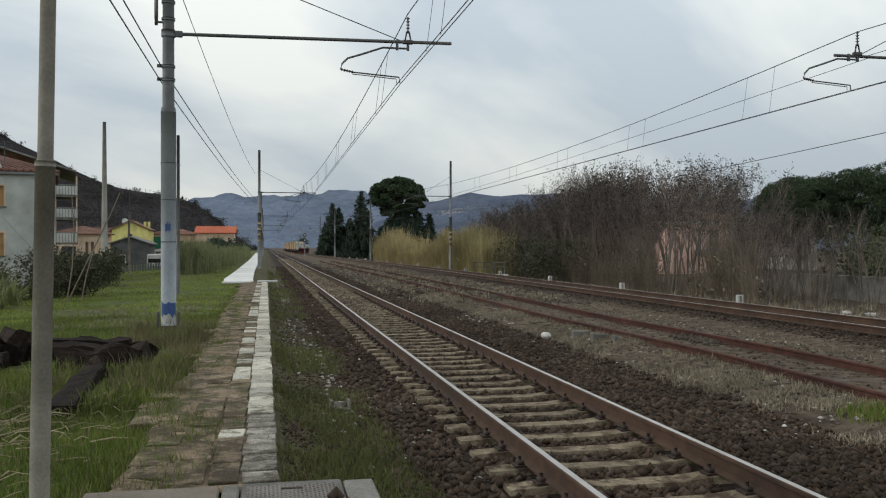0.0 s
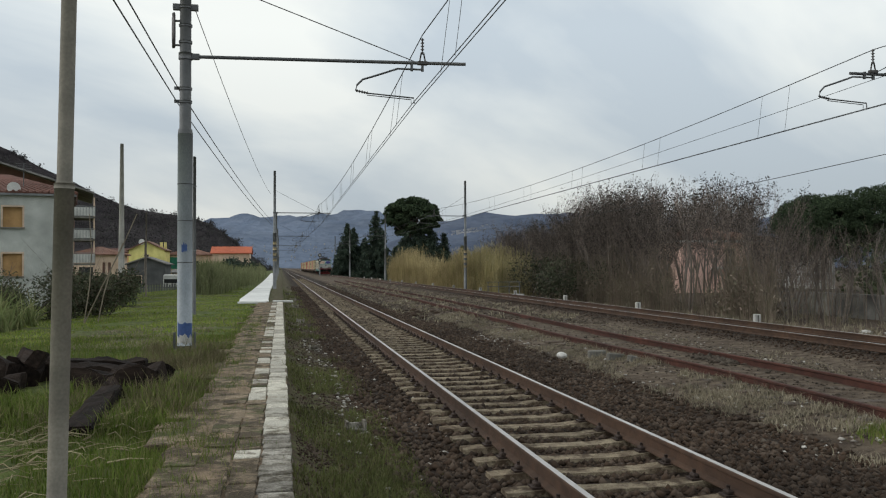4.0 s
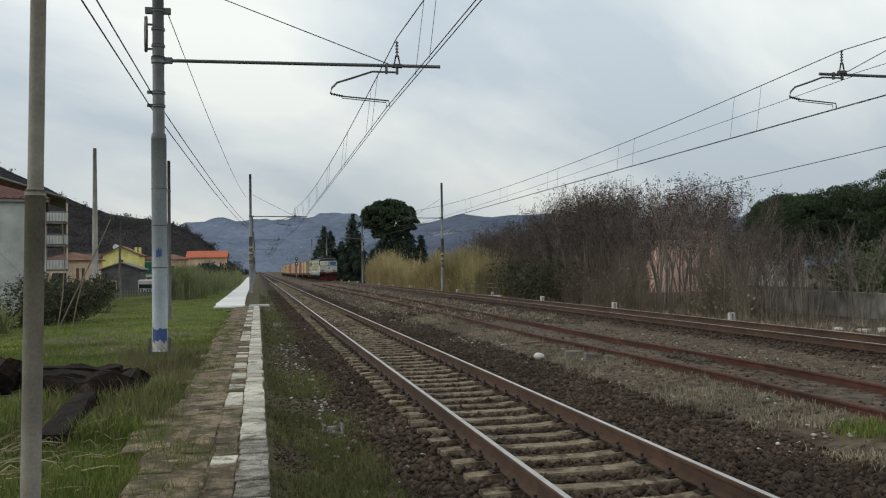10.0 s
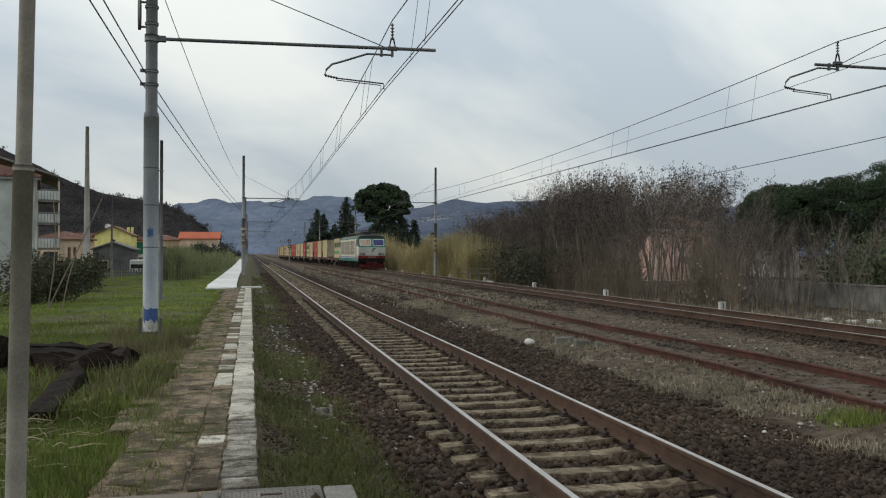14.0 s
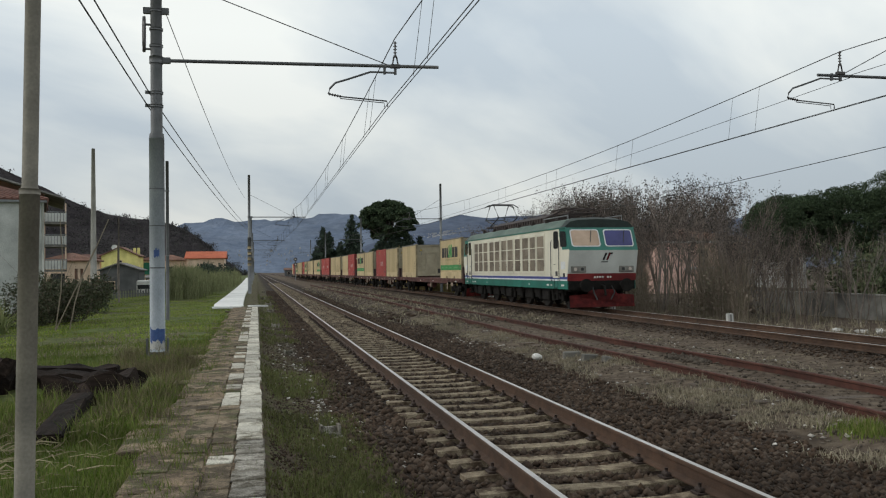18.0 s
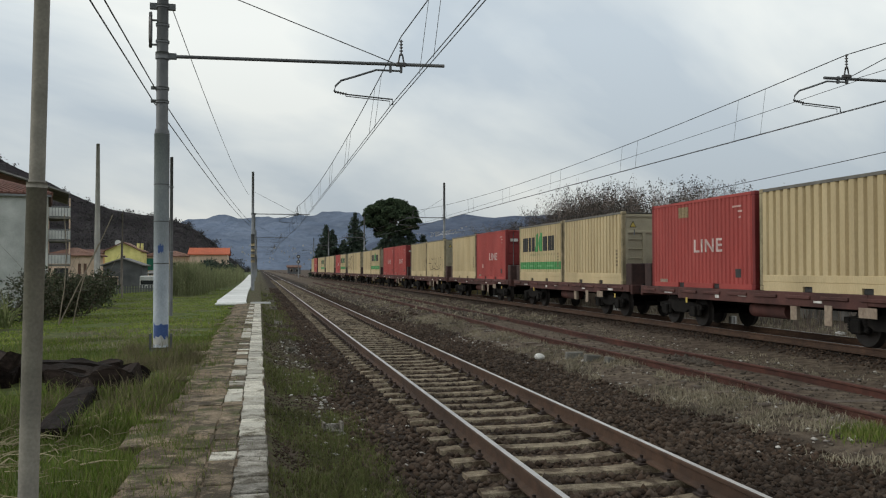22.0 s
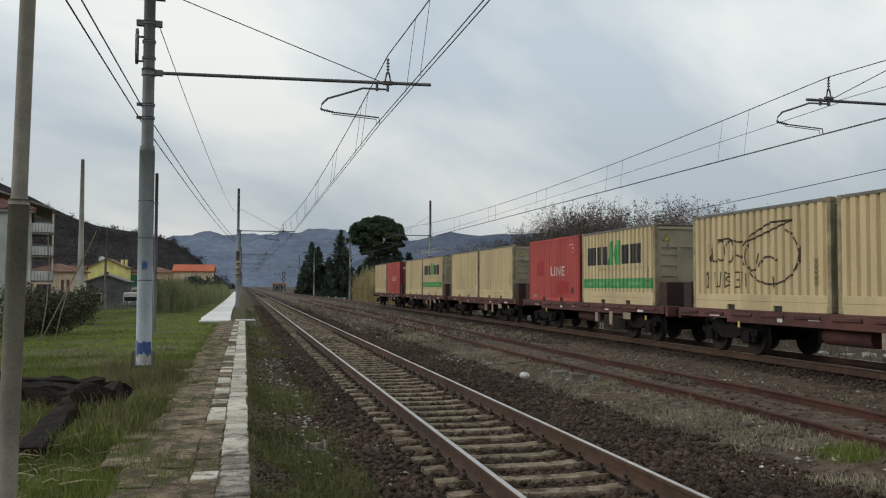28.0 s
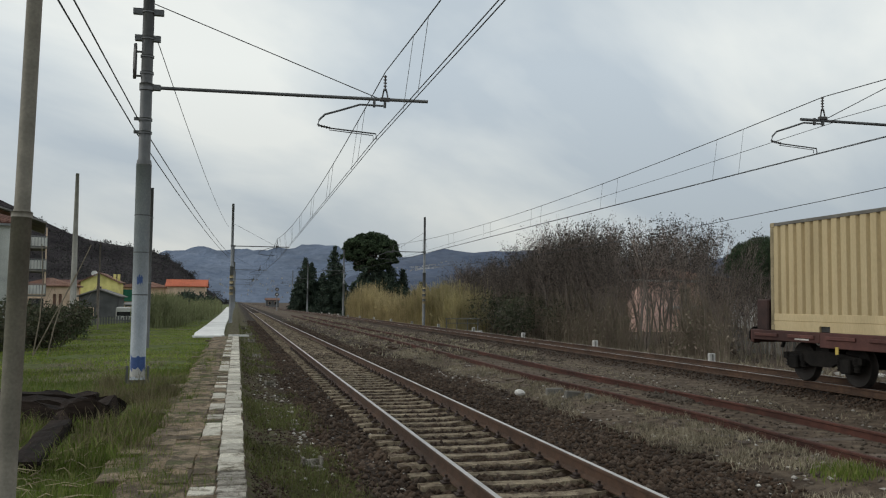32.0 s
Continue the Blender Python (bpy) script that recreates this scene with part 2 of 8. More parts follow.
M["slab_grey"] = worn_mat("slab_grey", (0.36, 0.34, 0.30), (0.165, 0.15, 0.125), (0.075, 0.065, 0.048), (0.058, 0.056, 0.034), (0.54, 0.54, 0.62), random_amt=0.25)
M["slab_dark"] = worn_mat("slab_dark", (0.30, 0.235, 0.165), (0.175, 0.135, 0.092), (0.070, 0.054, 0.036), (0.068, 0.072, 0.030), (0.55, 0.50, 0.57))
M["concrete"] = mat("concrete", (0.125, 0.12, 0.105), (0.22, 0.21, 0.19), 2, 0.9, 0, 0.4, 40, 0.45, 0.7, 0.1)
M["cover_brown"] = mat("cover_concrete", (0.14, 0.115, 0.09), (0.22, 0.185, 0.15), 2, 0.9, 0, 0.3, 60, 0.25, 0.8)
M["checker"] = mat("checker_plate", (0.13, 0.115, 0.10), (0.20, 0.18, 0.16), 3, 0.6, 0.3, 0.1, 60, 0.3, 0.8)
M["new_path"] = mat("pale_path", (0.60, 0.60, 0.585), (0.76, 0.76, 0.74), 1.5, 0.85, 0, 0.2, 30, 0.15, 0.3, world_space=True)
M["timber"] = mat("tarred_timber", (0.010, 0.008, 0.007), (0.036, 0.025, 0.020), 7, 0.95, 0, 0.8, 25, 0.5, 1.5, 0.3, stretch=(1, 0.15, 1), dist=0.03, spec=0.12)
M["ballast"] = island_mat("ballast_stone", [(0.023, 0.015, 0.010), (0.041, 0.027, 0.018), (0.063, 0.041, 0.028), (0.037, 0.026, 0.019), (0.10, 0.074, 0.056), (0.048, 0.030, 0.018)])
M["soil_stone"] = island_mat("soil_stones", [(0.045, 0.035, 0.027), (0.075, 0.060, 0.047), (0.11, 0.092, 0.074), (0.06, 0.048, 0.038)])
M["pale_stone"] = island_mat("pale_stone", [(0.20, 0.18, 0.16), (0.34, 0.32, 0.29), (0.55, 0.53, 0.49)])
M["weed"] = island_mat("olive_weeds", [(0.085, 0.098, 0.030), (0.13, 0.138, 0.048), (0.098, 0.128, 0.036), (0.20, 0.17, 0.095)])
M["grass"] = island_mat("green_grass", [(0.062, 0.092, 0.015), (0.104, 0.155, 0.022), (0.135, 0.186, 0.034), (0.21, 0.19, 0.085), (0.082, 0.128, 0.018)])
M["field_grass"] = island_mat("field_grass", [(0.125, 0.178, 0.026), (0.180, 0.255, 0.036), (0.22, 0.285, 0.048), (0.29, 0.275, 0.11), (0.155, 0.225, 0.030)])
M["dry_grass"] = island_mat("dry_grass", [(0.15, 0.13, 0.09), (0.24, 0.21, 0.15), (0.34, 0.30, 0.22), (0.18, 0.165, 0.115)])
M["olive_dry"] = island_mat("olive_dead_grass", [(0.105, 0.09, 0.048), (0.155, 0.135, 0.072), (0.20, 0.17, 0.10), (0.10, 0.105, 0.045)])
M["straw"] = island_mat("straw", [(0.24, 0.20, 0.12), (0.38, 0.33, 0.21), (0.17, 0.14, 0.085)])
M["reed"] = island_mat("reeds", [(0.33, 0.26, 0.13), (0.50, 0.41, 0.23), (0.41, 0.34, 0.175), (0.25, 0.22, 0.105)])
M["bark"] = mat("bark", (0.13, 0.11, 0.095), (0.24, 0.205, 0.175), 6, 0.95, 0, 0.5, 30, 0.4)
M["twig"] = island_mat("twigs", [(0.125, 0.102, 0.091), (0.19, 0.155, 0.135), (0.26, 0.215, 0.185), (0.155, 0.128, 0.116)])
M["bramble"] = island_mat("bramble", [(0.16, 0.125, 0.10), (0.24, 0.19, 0.15), (0.14, 0.135, 0.085), (0.30, 0.24, 0.19)])
M["leaf_dark"] = island_mat("evergreen_leaves", [(0.034, 0.050, 0.040), (0.050, 0.072, 0.052), (0.070, 0.094, 0.062)])
M["leaf_pine"] = island_mat("pine_needles", [(0.027, 0.043, 0.024), (0.044, 0.066, 0.034), (0.065, 0.094, 0.046)])
M["leaf_bush"] = island_mat("bush_leaves", [(0.046, 0.063, 0.034), (0.074, 0.095, 0.047), (0.108, 0.124, 0.064)])


# ---- small mesh helpers ----
def part(name, bm, material, parent=None, label=""):
    me = bpy.data.meshes.new(name)
    bm.to_mesh(me)
    bm.free()
    ob = new(name, me)
    for m in (material if isinstance(material, (list, tuple)) else [material]):
        me.materials.append(m)
    if parent is not None:
        ob.parent = parent
    if label:
        ob["label"] = label
    return ob


def raw(name, verts, faces, material, parent=None):
    me = bpy.data.meshes.new(name)
    me.from_pydata([tuple(v) for v in verts], [], [tuple(f) for f in faces])
    ob = new(name, me)
    me.materials.append(material)
    if parent is not None:
        ob.parent = parent
    return ob


def bulk(name, verts, polys, material, parent=None):
    """A joined mesh from numpy arrays: verts (n, 3), polys (k, corners)."""
    verts, polys = np.asarray(verts, dtype=np.float32), np.asarray(polys, dtype=np.int32)
    k, c = polys.shape
    me = bpy.data.meshes.new(name)
    me.vertices.add(len(verts)); me.vertices.foreach_set("co", verts.ravel())
    me.loops.add(k * c); me.loops.foreach_set("vertex_index", polys.ravel())
    me.polygons.add(k); me.polygons.foreach_set("loop_start", np.arange(0, k * c, c, dtype=np.int32))
    me.update(calc_edges=True)
    ob = new(name, me)
    me.materials.append(material)
    if parent is not None:
        ob.parent = parent
    return ob


def box(bm, x0, x1, y0, y1, z0, z1, bevel=0.0, m=None, mi=0):
    r = bmesh.ops.create_cube(bm, size=1.0)
    vs = r["verts"]
    for v in vs:
        v.co = Vector(((x0 + x1) / 2 + v.co.x * (x1 - x0), (y0 + y1) / 2 + v.co.y * (y1 - y0), (z0 + z1) / 2 + v.co.z * (z1 - z0)))
        if m is not None:
            v.co = m @ v.co
    fs = {f for v in vs for f in v.link_faces}
    for f in fs:
        f.material_index = mi
    if bevel:
        es = {e for v in vs for e in v.link_edges}
        bmesh.ops.bevel(bm, geom=list(es), offset=bevel, segments=1, affect="EDGES")
    return vs


def tube(bm, pts, radius, sides=8, cap=True, mi=0):
    """A round bar along points; radius: one number or one for each point."""
    pts = [Vector(p) for p in pts]
    rad = radius if isinstance(radius, (list, tuple)) else [radius] * len(pts)
    rings = []
    for i, p in enumerate(pts):
        a, b = pts[max(i - 1, 0)], pts[min(i + 1, len(pts) - 1)]
        d = (b - a).normalized()
        ref = Vector((0, 0, 1)) if abs(d.z) < 0.95 else Vector((1, 0, 0))
        u = d.cross(ref).normalized(); v = d.cross(u)
        rings.append([bm.verts.new(p + rad[i] * (u * math.cos(2 * math.pi * k / sides) + v * math.sin(2 * math.pi * k / sides))) for k in range(sides)])
    for r0, r1 in zip(rings, rings[1:]):
        for k in range(sides):
            f = bm.faces.new((r0[k], r0[(k + 1) % sides], r1[(k + 1) % sides], r1[k]))
            f.smooth, f.material_index = sides > 5, mi
    if cap:
        bm.faces.new(rings[0]).material_index = mi
        bm.faces.new(rings[-1][::-1]).material_index = mi


def thing(name, x=0, y=0, z=0, label="", category="", group="", kind="", rz=0):
    ob = new(name)
    ob.matrix_basis = pose(x, y, z, 0, 0, rz)
    ob.empty_display_size = 0.2
    return tagged(ob, label, category, group, kind)


def share(name, src, parent, m):
    """One more object on the mesh of src."""
    ob = new(name, src.data)
    ob.parent = parent
    ob.matrix_basis = m
    return ob


# ---- plan of the tracks (rail heads at z = 0, the near track straight along y) ----
NEAR, SIDING = 3.065, 8.22
GAUGE = 1.505


def rear(y):
    """The rear track's centre: it draws in towards the near track beyond the station."""
    u = min(max((y - 25) / 220, 0), 1)
    return 13.96 - 3.3 * u * u * (3 - 2 * u)


def bend(y):
    """How far the old siding wanders from its line."""
    return float(np.interp(y, [4, 10, 13.5, 17, 22, 27, 35, 50, 80, 120], [-0.02, 0.03, 0.16, 0.06, -0.12, -0.03, 0.02, 0.04, -0.28, -0.2]))


def lerp_table(table, x):
    for (a, za), (b, zb) in zip(table, table[1:]):
        if x <= b:
            return za + (zb - za) * max(0, (x - a)) / (b - a)
    return table[-1][1]


GROUND = [(-3000, -3), (-400, -2.0), (-40, -1.1), (-14, -0.45), (-8, 0.0), (-5, 0.07), (-1.2, 0.08), (0.08, 0.07), (0.32, -0.09), (1.1, -0.20), (1.6, -0.25),
          (4.5, -0.25), (5.1, -0.30), (5.8, -0.37), (6.6, -0.28), (7.3, -0.19), (9.4, -0.19), (10.3, -0.30), (11.6, -0.36), (12.3, -0.28),
          (12.7, -0.235), (15.3, -0.235), (16.2, -0.48), (18, -0.66), (30, -0.9), (400, -1.5), (3000, -3)]


def ground_z(x, y):
    xs = x + (13.96 - rear(y)) * min(max((x - 9.5) / 2, 0), 1)
    z = lerp_table(GROUND, xs)
    if not 1.5 < x < 4.6:
        z += 0.022 * noise.noise((x * 0.7, y * 0.7, 0))
    return z


def build_ground():
    xs = [-3000, -1500, -700, -400, -200, -100, -60, -40, -30, -22, -17, -14]
    xs += list(np.arange(-12, -1.2, 0.4)) + [-1.15, -0.6, 0.0, 0.1, 0.2, 0.32]
    xs += list(np.arange(0.6, 19, 0.3)) + [20, 22, 25, 30, 36, 45, 60, 100, 200, 400, 700, 1500, 3000]
    ys = [-300, -100, -40, -20, -10, -5] + list(np.arange(-2, 40, 0.5)) + list(np.arange(40, 100, 2.0)) + list(np.arange(100, 320, 10.0)) + [340, 400, 500, 700, 1000, 1600, 2500, 4500]
    verts = [(x, y, ground_z(x, y)) for y in ys for x in xs]
    n = len(xs)
    faces = [(j * n + i, j * n + i + 1, (j + 1) * n + i + 1, (j + 1) * n + i) for j in range(len(ys) - 1) for i in range(n - 1)]
    ob = raw("ground", verts, faces, M["ground"])
    for p in ob.data.polygons:
        p.use_smooth = True
    return tagged(ob, "grass, bare soil and dark ballast beside the railway", "ground", kind="structure")


def ground_material():
    """Turf, dry soil and ballast, laid out across the tracks with ragged borders."""
    m = bpy.data.materials.new("ground")
    m.use_nodes = True
    nt = m.node_tree
    N, L = nt.nodes.new, nt.links.new
    b = nt.nodes["Principled BSDF"]
    geo = N("ShaderNodeNewGeometry")
    sep = N("ShaderNodeSeparateXYZ"); L(geo.outputs["Position"], sep.inputs[0])

    def nz(scale, detail=5):
        n = N("ShaderNodeTexNoise"); n.inputs["Scale"].default_value = scale; n.inputs["Detail"].default_value = detail
        L(geo.outputs["Position"], n.inputs[0])
        return n.outputs[0]

    def ramp(src, *stops):
        r = N("ShaderNodeValToRGB")
        while len(r.color_ramp.elements) < len(stops):
            r.color_ramp.elements.new(0.5)
        for e, (p, c) in zip(r.color_ramp.elements, stops):
            e.position, e.color = p, (*c, 1)
        L(src, r.inputs[0])
        return r.outputs[0]

    def math_(op, a, bb):
        n = N("ShaderNodeMath"); n.operation = op
        for i, s in enumerate((a, bb)):
            if isinstance(s, (int, float)):
                n.inputs[i].default_value = s
            else:
                L(s, n.inputs[i])
        return n.outputs[0]

    def mix(f, a, bb):
        n = N("ShaderNodeMix"); n.data_type = "RGBA"
        L(f, n.inputs[0]); L(a, n.inputs[6]); L(bb, n.inputs[7])
        return n.outputs[2]

    wob = math_("MULTIPLY", math_("SUBTRACT", nz(0.7), 0.5), 2.0)
    x = math_("ADD", sep.outputs[0], wob)

    def band(a, bb, soft):
        """1 between the two places across the tracks."""
        up = N("ShaderNodeMapRange"); up.inputs[1].default_value, up.inputs[2].default_value = a - soft, a + soft
        dn = N("ShaderNodeMapRange"); dn.inputs[1].default_value, dn.inputs[2].default_value = bb - soft, bb + soft
        L(x, up.inputs[0]); L(x, dn.inputs[0])
        return math_("MULTIPLY", up.outputs[0], math_("SUBTRACT", 1.0, dn.outputs[0]))

    n_mid, n_fine, n_big = nz(4.5, 9), nz(45.0, 3), nz(0.25, 4)
    turf = ramp(n_mid, (0.3, (0.045, 0.050, 0.016)), (0.55, (0.080, 0.112, 0.024)), (0.75, (0.145, 0.15, 0.056)))
    soil = ramp(n_mid, (0.3, (0.042, 0.029, 0.020)), (0.5, (0.070, 0.050, 0.036)), (0.75, (0.12, 0.090, 0.065)))
    stone = ramp(n_fine, (0.3, (0.012, 0.008, 0.006)), (0.55, (0.031, 0.021, 0.015)), (0.8, (0.056, 0.039, 0.028)))
    dry = ramp(n_mid, (0.3, (0.050, 0.036, 0.026)), (0.5, (0.102, 0.078, 0.056)), (0.72, (0.19, 0.155, 0.112)))
    # between the tracks: dead grass over soil; right of the lines: rough soil
    col = mix(math_("MULTIPLY", band(5.9, 12.2, 0.5), ramp(n_big, (0.35, (0.35, 0.35, 0.35)), (0.65, (0.9, 0.9, 0.9)))), soil, dry)
    col = mix(band(0.9, 6.1, 0.35), col, stone)
    col = mix(math_("MULTIPLY", band(12.4, 15.9, 0.3), 0.7), col, stone)
    patch = ramp(n_big, (0.38, (1, 1, 1)), (0.62, (0.55, 0.55, 0.55)))
    col = mix(math_("MULTIPLY", band(-900, -0.75, 0.35), patch), col, turf)
    tuft = ramp(nz(7.0), (0.42, (0, 0, 0)), (0.62, (0.6, 0.6, 0.6)))
    col = mix(math_("MULTIPLY", band(-0.75, 0.9, 0.3), tuft), col, turf)
    L(col, b.inputs["Base Color"])
    b.inputs["Roughness"].default_value, b.inputs["Specular IOR Level"].default_value = 0.95, 0.2
    bp = N("ShaderNodeBump"); bp.inputs["Strength"].default_value = 0.8; bp.inputs["Distance"].default_value = 0.03
    L(n_fine, bp.inputs["Height"]); L(bp.outputs[0], b.inputs["Normal"])
    return m


M["ground"] = ground_material()
build_ground()

# ---- tracks ----
RAIL = [(-0.027, 0), (0.027, 0), (0.036, -0.009), (0.036, -0.035), (0.010, -0.05), (0.010, -0.135), (0.072, -0.158), (0.072, -0.172), (-0.072, -0.172), (-0.072, -0.158), (-0.010, -0.135), (-0.010, -0.05), (-0.036, -0.035), (-0.036, -0.009)]


def rail_mesh(line, ys, z=0.0):
    """A rail swept along y; line(y) gives its x. The head's top faces take the second material."""
    bm = bmesh.new()
    rings = [[bm.verts.new((line(y) + px, y, z + pz)) for px, pz in RAIL] for y in ys]
    for a, b in zip(rings, rings[1:]):
        for k in range(len(RAIL)):
            f = bm.faces.new((a[k], b[k], b[(k + 1) % len(RAIL)], a[(k + 1) % len(RAIL)]))
            f.material_index = 1 if k == 0 else 0
    bm.faces.new(rings[0])
    return bm


def sleeper_mesh(length=2.3):
    bm = bmesh.new()
    h = length / 2
    pro = [(-h, -0.205), (-h + 0.45, -0.185), (-0.35, -0.215), (0.35, -0.215), (h - 0.45, -0.185), (h, -0.205)]
    rows = []
    for x, z in pro:
        rows.append([bm.verts.new((x, -0.14, z - 0.12)), bm.verts.new((x, -0.105, z)), bm.verts.new((x, 0.105, z)), bm.verts.new((x, 0.14, z - 0.12))])
    for a, b in zip(rows, rows[1:]):
        for k in range(3):
            bm.faces.new((a[k], b[k], b[k + 1], a[k + 1]))
    bm.faces.new(rows[0]); bm.faces.new(rows[-1][::-1])
    bmesh.ops.recalc_face_normals(bm, faces=bm.faces)
    return bm


def fastening_mesh(s):
    bm = bmesh.new()
    box(bm, s - 0.16, s + 0.16, -0.07, 0.07, -0.19, -0.172)
    for q in (-0.105, 0.105):
        box(bm, s + q - 0.03, s + q + 0.03, -0.05, 0.05, -0.175, -0.135, 0.012)
        tube(bm, [(s + q, 0, -0.14), (s + q, 0, -0.10)], 0.016, 6)
    return bm


def build_tracks():
    ys_near = [-30, 0, 40, 80, 120, 160, 200, 260, 340, 450, 700]
    ys_rear = [-60, 0, 20] + list(range(30, 260, 6)) + [300, 450, 700]
    near = thing("railway_track", NEAR, 0, 0, "running track with polished rails on pale concrete sleepers", "railway track", "tracks")
    for s in (-1, 1):
        part("rail", rail_mesh(lambda y: s * GAUGE / 2, ys_near), [M["rail_rust"], M["rail_head"]], near, "rusty steel rail with a bright worn head")
    src = part("sleeper", sleeper_mesh(), M["sleeper"], near)
    clips = [part("fastening", fastening_mesh(q * GAUGE / 2), M["clip"], src) for q in (-1, 1)]
    y = -10.0
    src.matrix_basis = pose(0, y, 0)
    k = 0
    while y < 150:
        y += 0.6
        ob = share("sleeper", src, near, pose(random.uniform(-0.015, 0.015), y, random.uniform(-0.008, 0.004), 0, 0, random.uniform(-0.5, 0.5)))
        if 18 < k < 78:
            for c in clips:
                share("fastening", c, ob, Matrix())
        k += 1
    back = thing("railway_track", 0, 0, 0, "through track behind the siding, rails rusty with worn heads", "railway track", "tracks")
    for s in (-1, 1):
        part("rail", rail_mesh(lambda y: rear(y) + s * GAUGE / 2, ys_rear), [M["rail_rust"], M["rail_head"]], back, "rusty steel rail with a bright worn head")
    y = -8.0
    while y < 110:
        y += 0.62
        share("sleeper", src, back, pose(rear(y), y, -0.055 + random.uniform(-0.015, 0.004), 0, 0, random.uniform(-0.5, 0.5)))
    sid = thing("railway_track", SIDING, 0, -0.05, "disused siding with red rusted rails sunk in dead grass", "railway track", "tracks")
    for s in (-1, 1):
        part("rail", rail_mesh(lambda y: s * GAUGE / 2 + bend(y), list(range(-20, 5, 5)) + list(range(5, 40, 2)) + [45, 50, 60, 70, 80, 95, 110, 120]), M["siding_rust"], sid, "red-brown rusted rail")
    y = -4.0
    bm = bmesh.new()
    box(bm, -1.25, 1.25, -0.12, 0.12, -0.30, -0.135, 0.012)
    wood = part("sleeper", bm, M["old_sleeper"], sid)
    wood.matrix_basis = pose(0, y, 0)
    while y < 60:
        y += 0.66
        share("sleeper", wood, sid, pose(bend(y) + random.uniform(-0.05, 0.05), y, random.uniform(-0.05, 0.0), 0, 0, random.uniform(-2, 2)))


build_tracks()

# ---- masts and overhead line ----
def insulator_stack(bm, p0, p1, n=5, r=0.045):
    p0, p1 = Vector(p0), Vector(p1)
    tube(bm, [p0, p1], 0.016, 6)
    for i in range(n):
        c = p0.lerp(p1, (i + 0.5) / n)
        d = (p1 - p0).normalized() * 0.018
        tube(bm, [c - d, c + d * 0.3, c + d], [r * 0.5, r, r * 0.45], 10)


def overhead_mast(x, y, ground, top, arm_z, side, reach, label, near=False, stripes=False, painted=False, wires=()):
    """A tubular mast with its cantilever over the track at x + side * reach."""
    ob = thing("overhead_line_mast", x, y, ground, label, "mast", "overhead line masts")
    h = top - ground
    bm = bmesh.new()
    z1 = 4.55 - ground
    r0, r1 = (0.150, 0.118) if near else (0.14, 0.105)
    tube(bm, [(0, 0, -0.2), (0, 0, z1 - 0.06)], r0, 20)
    part("lower_tube", bm, M["steel_blue"] if painted else M["steel_grey"], ob, "pale blue-grey painted steel tube" if painted else "")
    bm = bmesh.new()
    tube(bm, [(0, 0, z1 - 0.06), (0, 0, z1 + 0.03), (0, 0, z1 + 0.05), (0, 0, h)], [r0, r0 * 0.93, r1, r1 * 0.92], 20)
    part("upper_tube", bm, M["steel_dark"] if painted else M["steel_grey"], ob)
    if near:
        bm = bmesh.new()
        tube(bm, [(0, 0, -0.05), (0, 0, 0.07)], 0.19, 16)
        part("foot_collar", bm, M["concrete"], ob)
        for dx in (-0.2, 0.2):
            bm = bmesh.new(); box(bm, dx - 0.02, dx + 0.02, -0.05, 0.05, -0.1, 0.34)
            part("foot_bracket", bm, M["steel_dark"], ob)
        for k, z in enumerate((1.75, 2.6, 3.35)):
            bm = bmesh.new(); tube(bm, [(0, 0, z), (0, 0, z + 0.02)], r0 + 0.004, 20)
            part("seam", bm, M["steel_dark"], ob)
    a = arm_z - ground
    bm = bmesh.new()
    tube(bm, [(0, 0, a - 0.07), (0, 0, a + 0.07)], r1 + 0.022, 14)
    box(bm, *sorted((side * r1, side * (r1 + 0.16))), -0.05, 0.05, a - 0.06, a + 0.06, 0.01)
    part("bracket", bm, M["steel_dark"], ob)
    bm = bmesh.new()
    tip = side * (reach + (0.95 if near or side > 0 else 0.62))
    tube(bm, [(side * (r1 + 0.12), 0, a), (tip, 0, a + (0.075 if near else 0.0))], 0.036, 10)
    part("cantilever", bm, M["steel_dark"], ob)
    ix = side * reach
    bm = bmesh.new()
    for dx in (-0.07, 0.07):
        tube(bm, [(ix + dx, 0, a + 0.05), (ix + dx * 0.4, 0, a + 0.27)], 0.018, 6)
    box(bm, ix - 0.11, ix + 0.11, -0.05, 0.05, a + 0.02, a + 0.10, 0.01)
    insulator_stack(bm, (ix, 0, a + 0.25), (ix, 0, a + 0.60), 5)
    part("insulator", bm, M["insulator"], ob, "dark ribbed insulator")
    # the registration arm, bent back below the cantilever
    zc = 5.25 - ground if near else 5.5 - ground
    bx = ix - 0.24
    side, arm_side = 1, side
    bm = bmesh.new()
    ctrl = [(ix + side * 0.02, a - 0.08), (bx - side * 0.3, a - 0.08), (bx - side * 0.75, a - 0.24), (bx - side * 1.05, a - 0.34), (bx - side * 1.17, a - 0.46), (bx - side * 1.2, a - 0.58)]
    tube(bm, [(px, 0, pz) for px, pz in ctrl], 0.022, 8)
    for dx in (0.0, 0.26):
        box(bm, bx - 0.02 + side * dx * 0.9, bx + 0.03 + side * dx * 0.9, -0.03, 0.03, a - 0.12, a + 0.05)
    part("registration_tube", bm, M["steel_dark"], ob)
    bm = bmesh.new()
    insulator_stack(bm, (bx - side * 1.2, 0, a - 0.58), (bx - side * 0.93, 0, a - 0.63), 5, 0.035)
    part("insulator", bm, M["insulator"], ob)
    bm = bmesh.new()
    tube(bm, [(bx - side * 0.95, 0, a - 0.63), (bx + side * 0.05, 0, a - 0.70), (bx + side * 0.06, 0, zc + 0.02)], 0.016, 6)
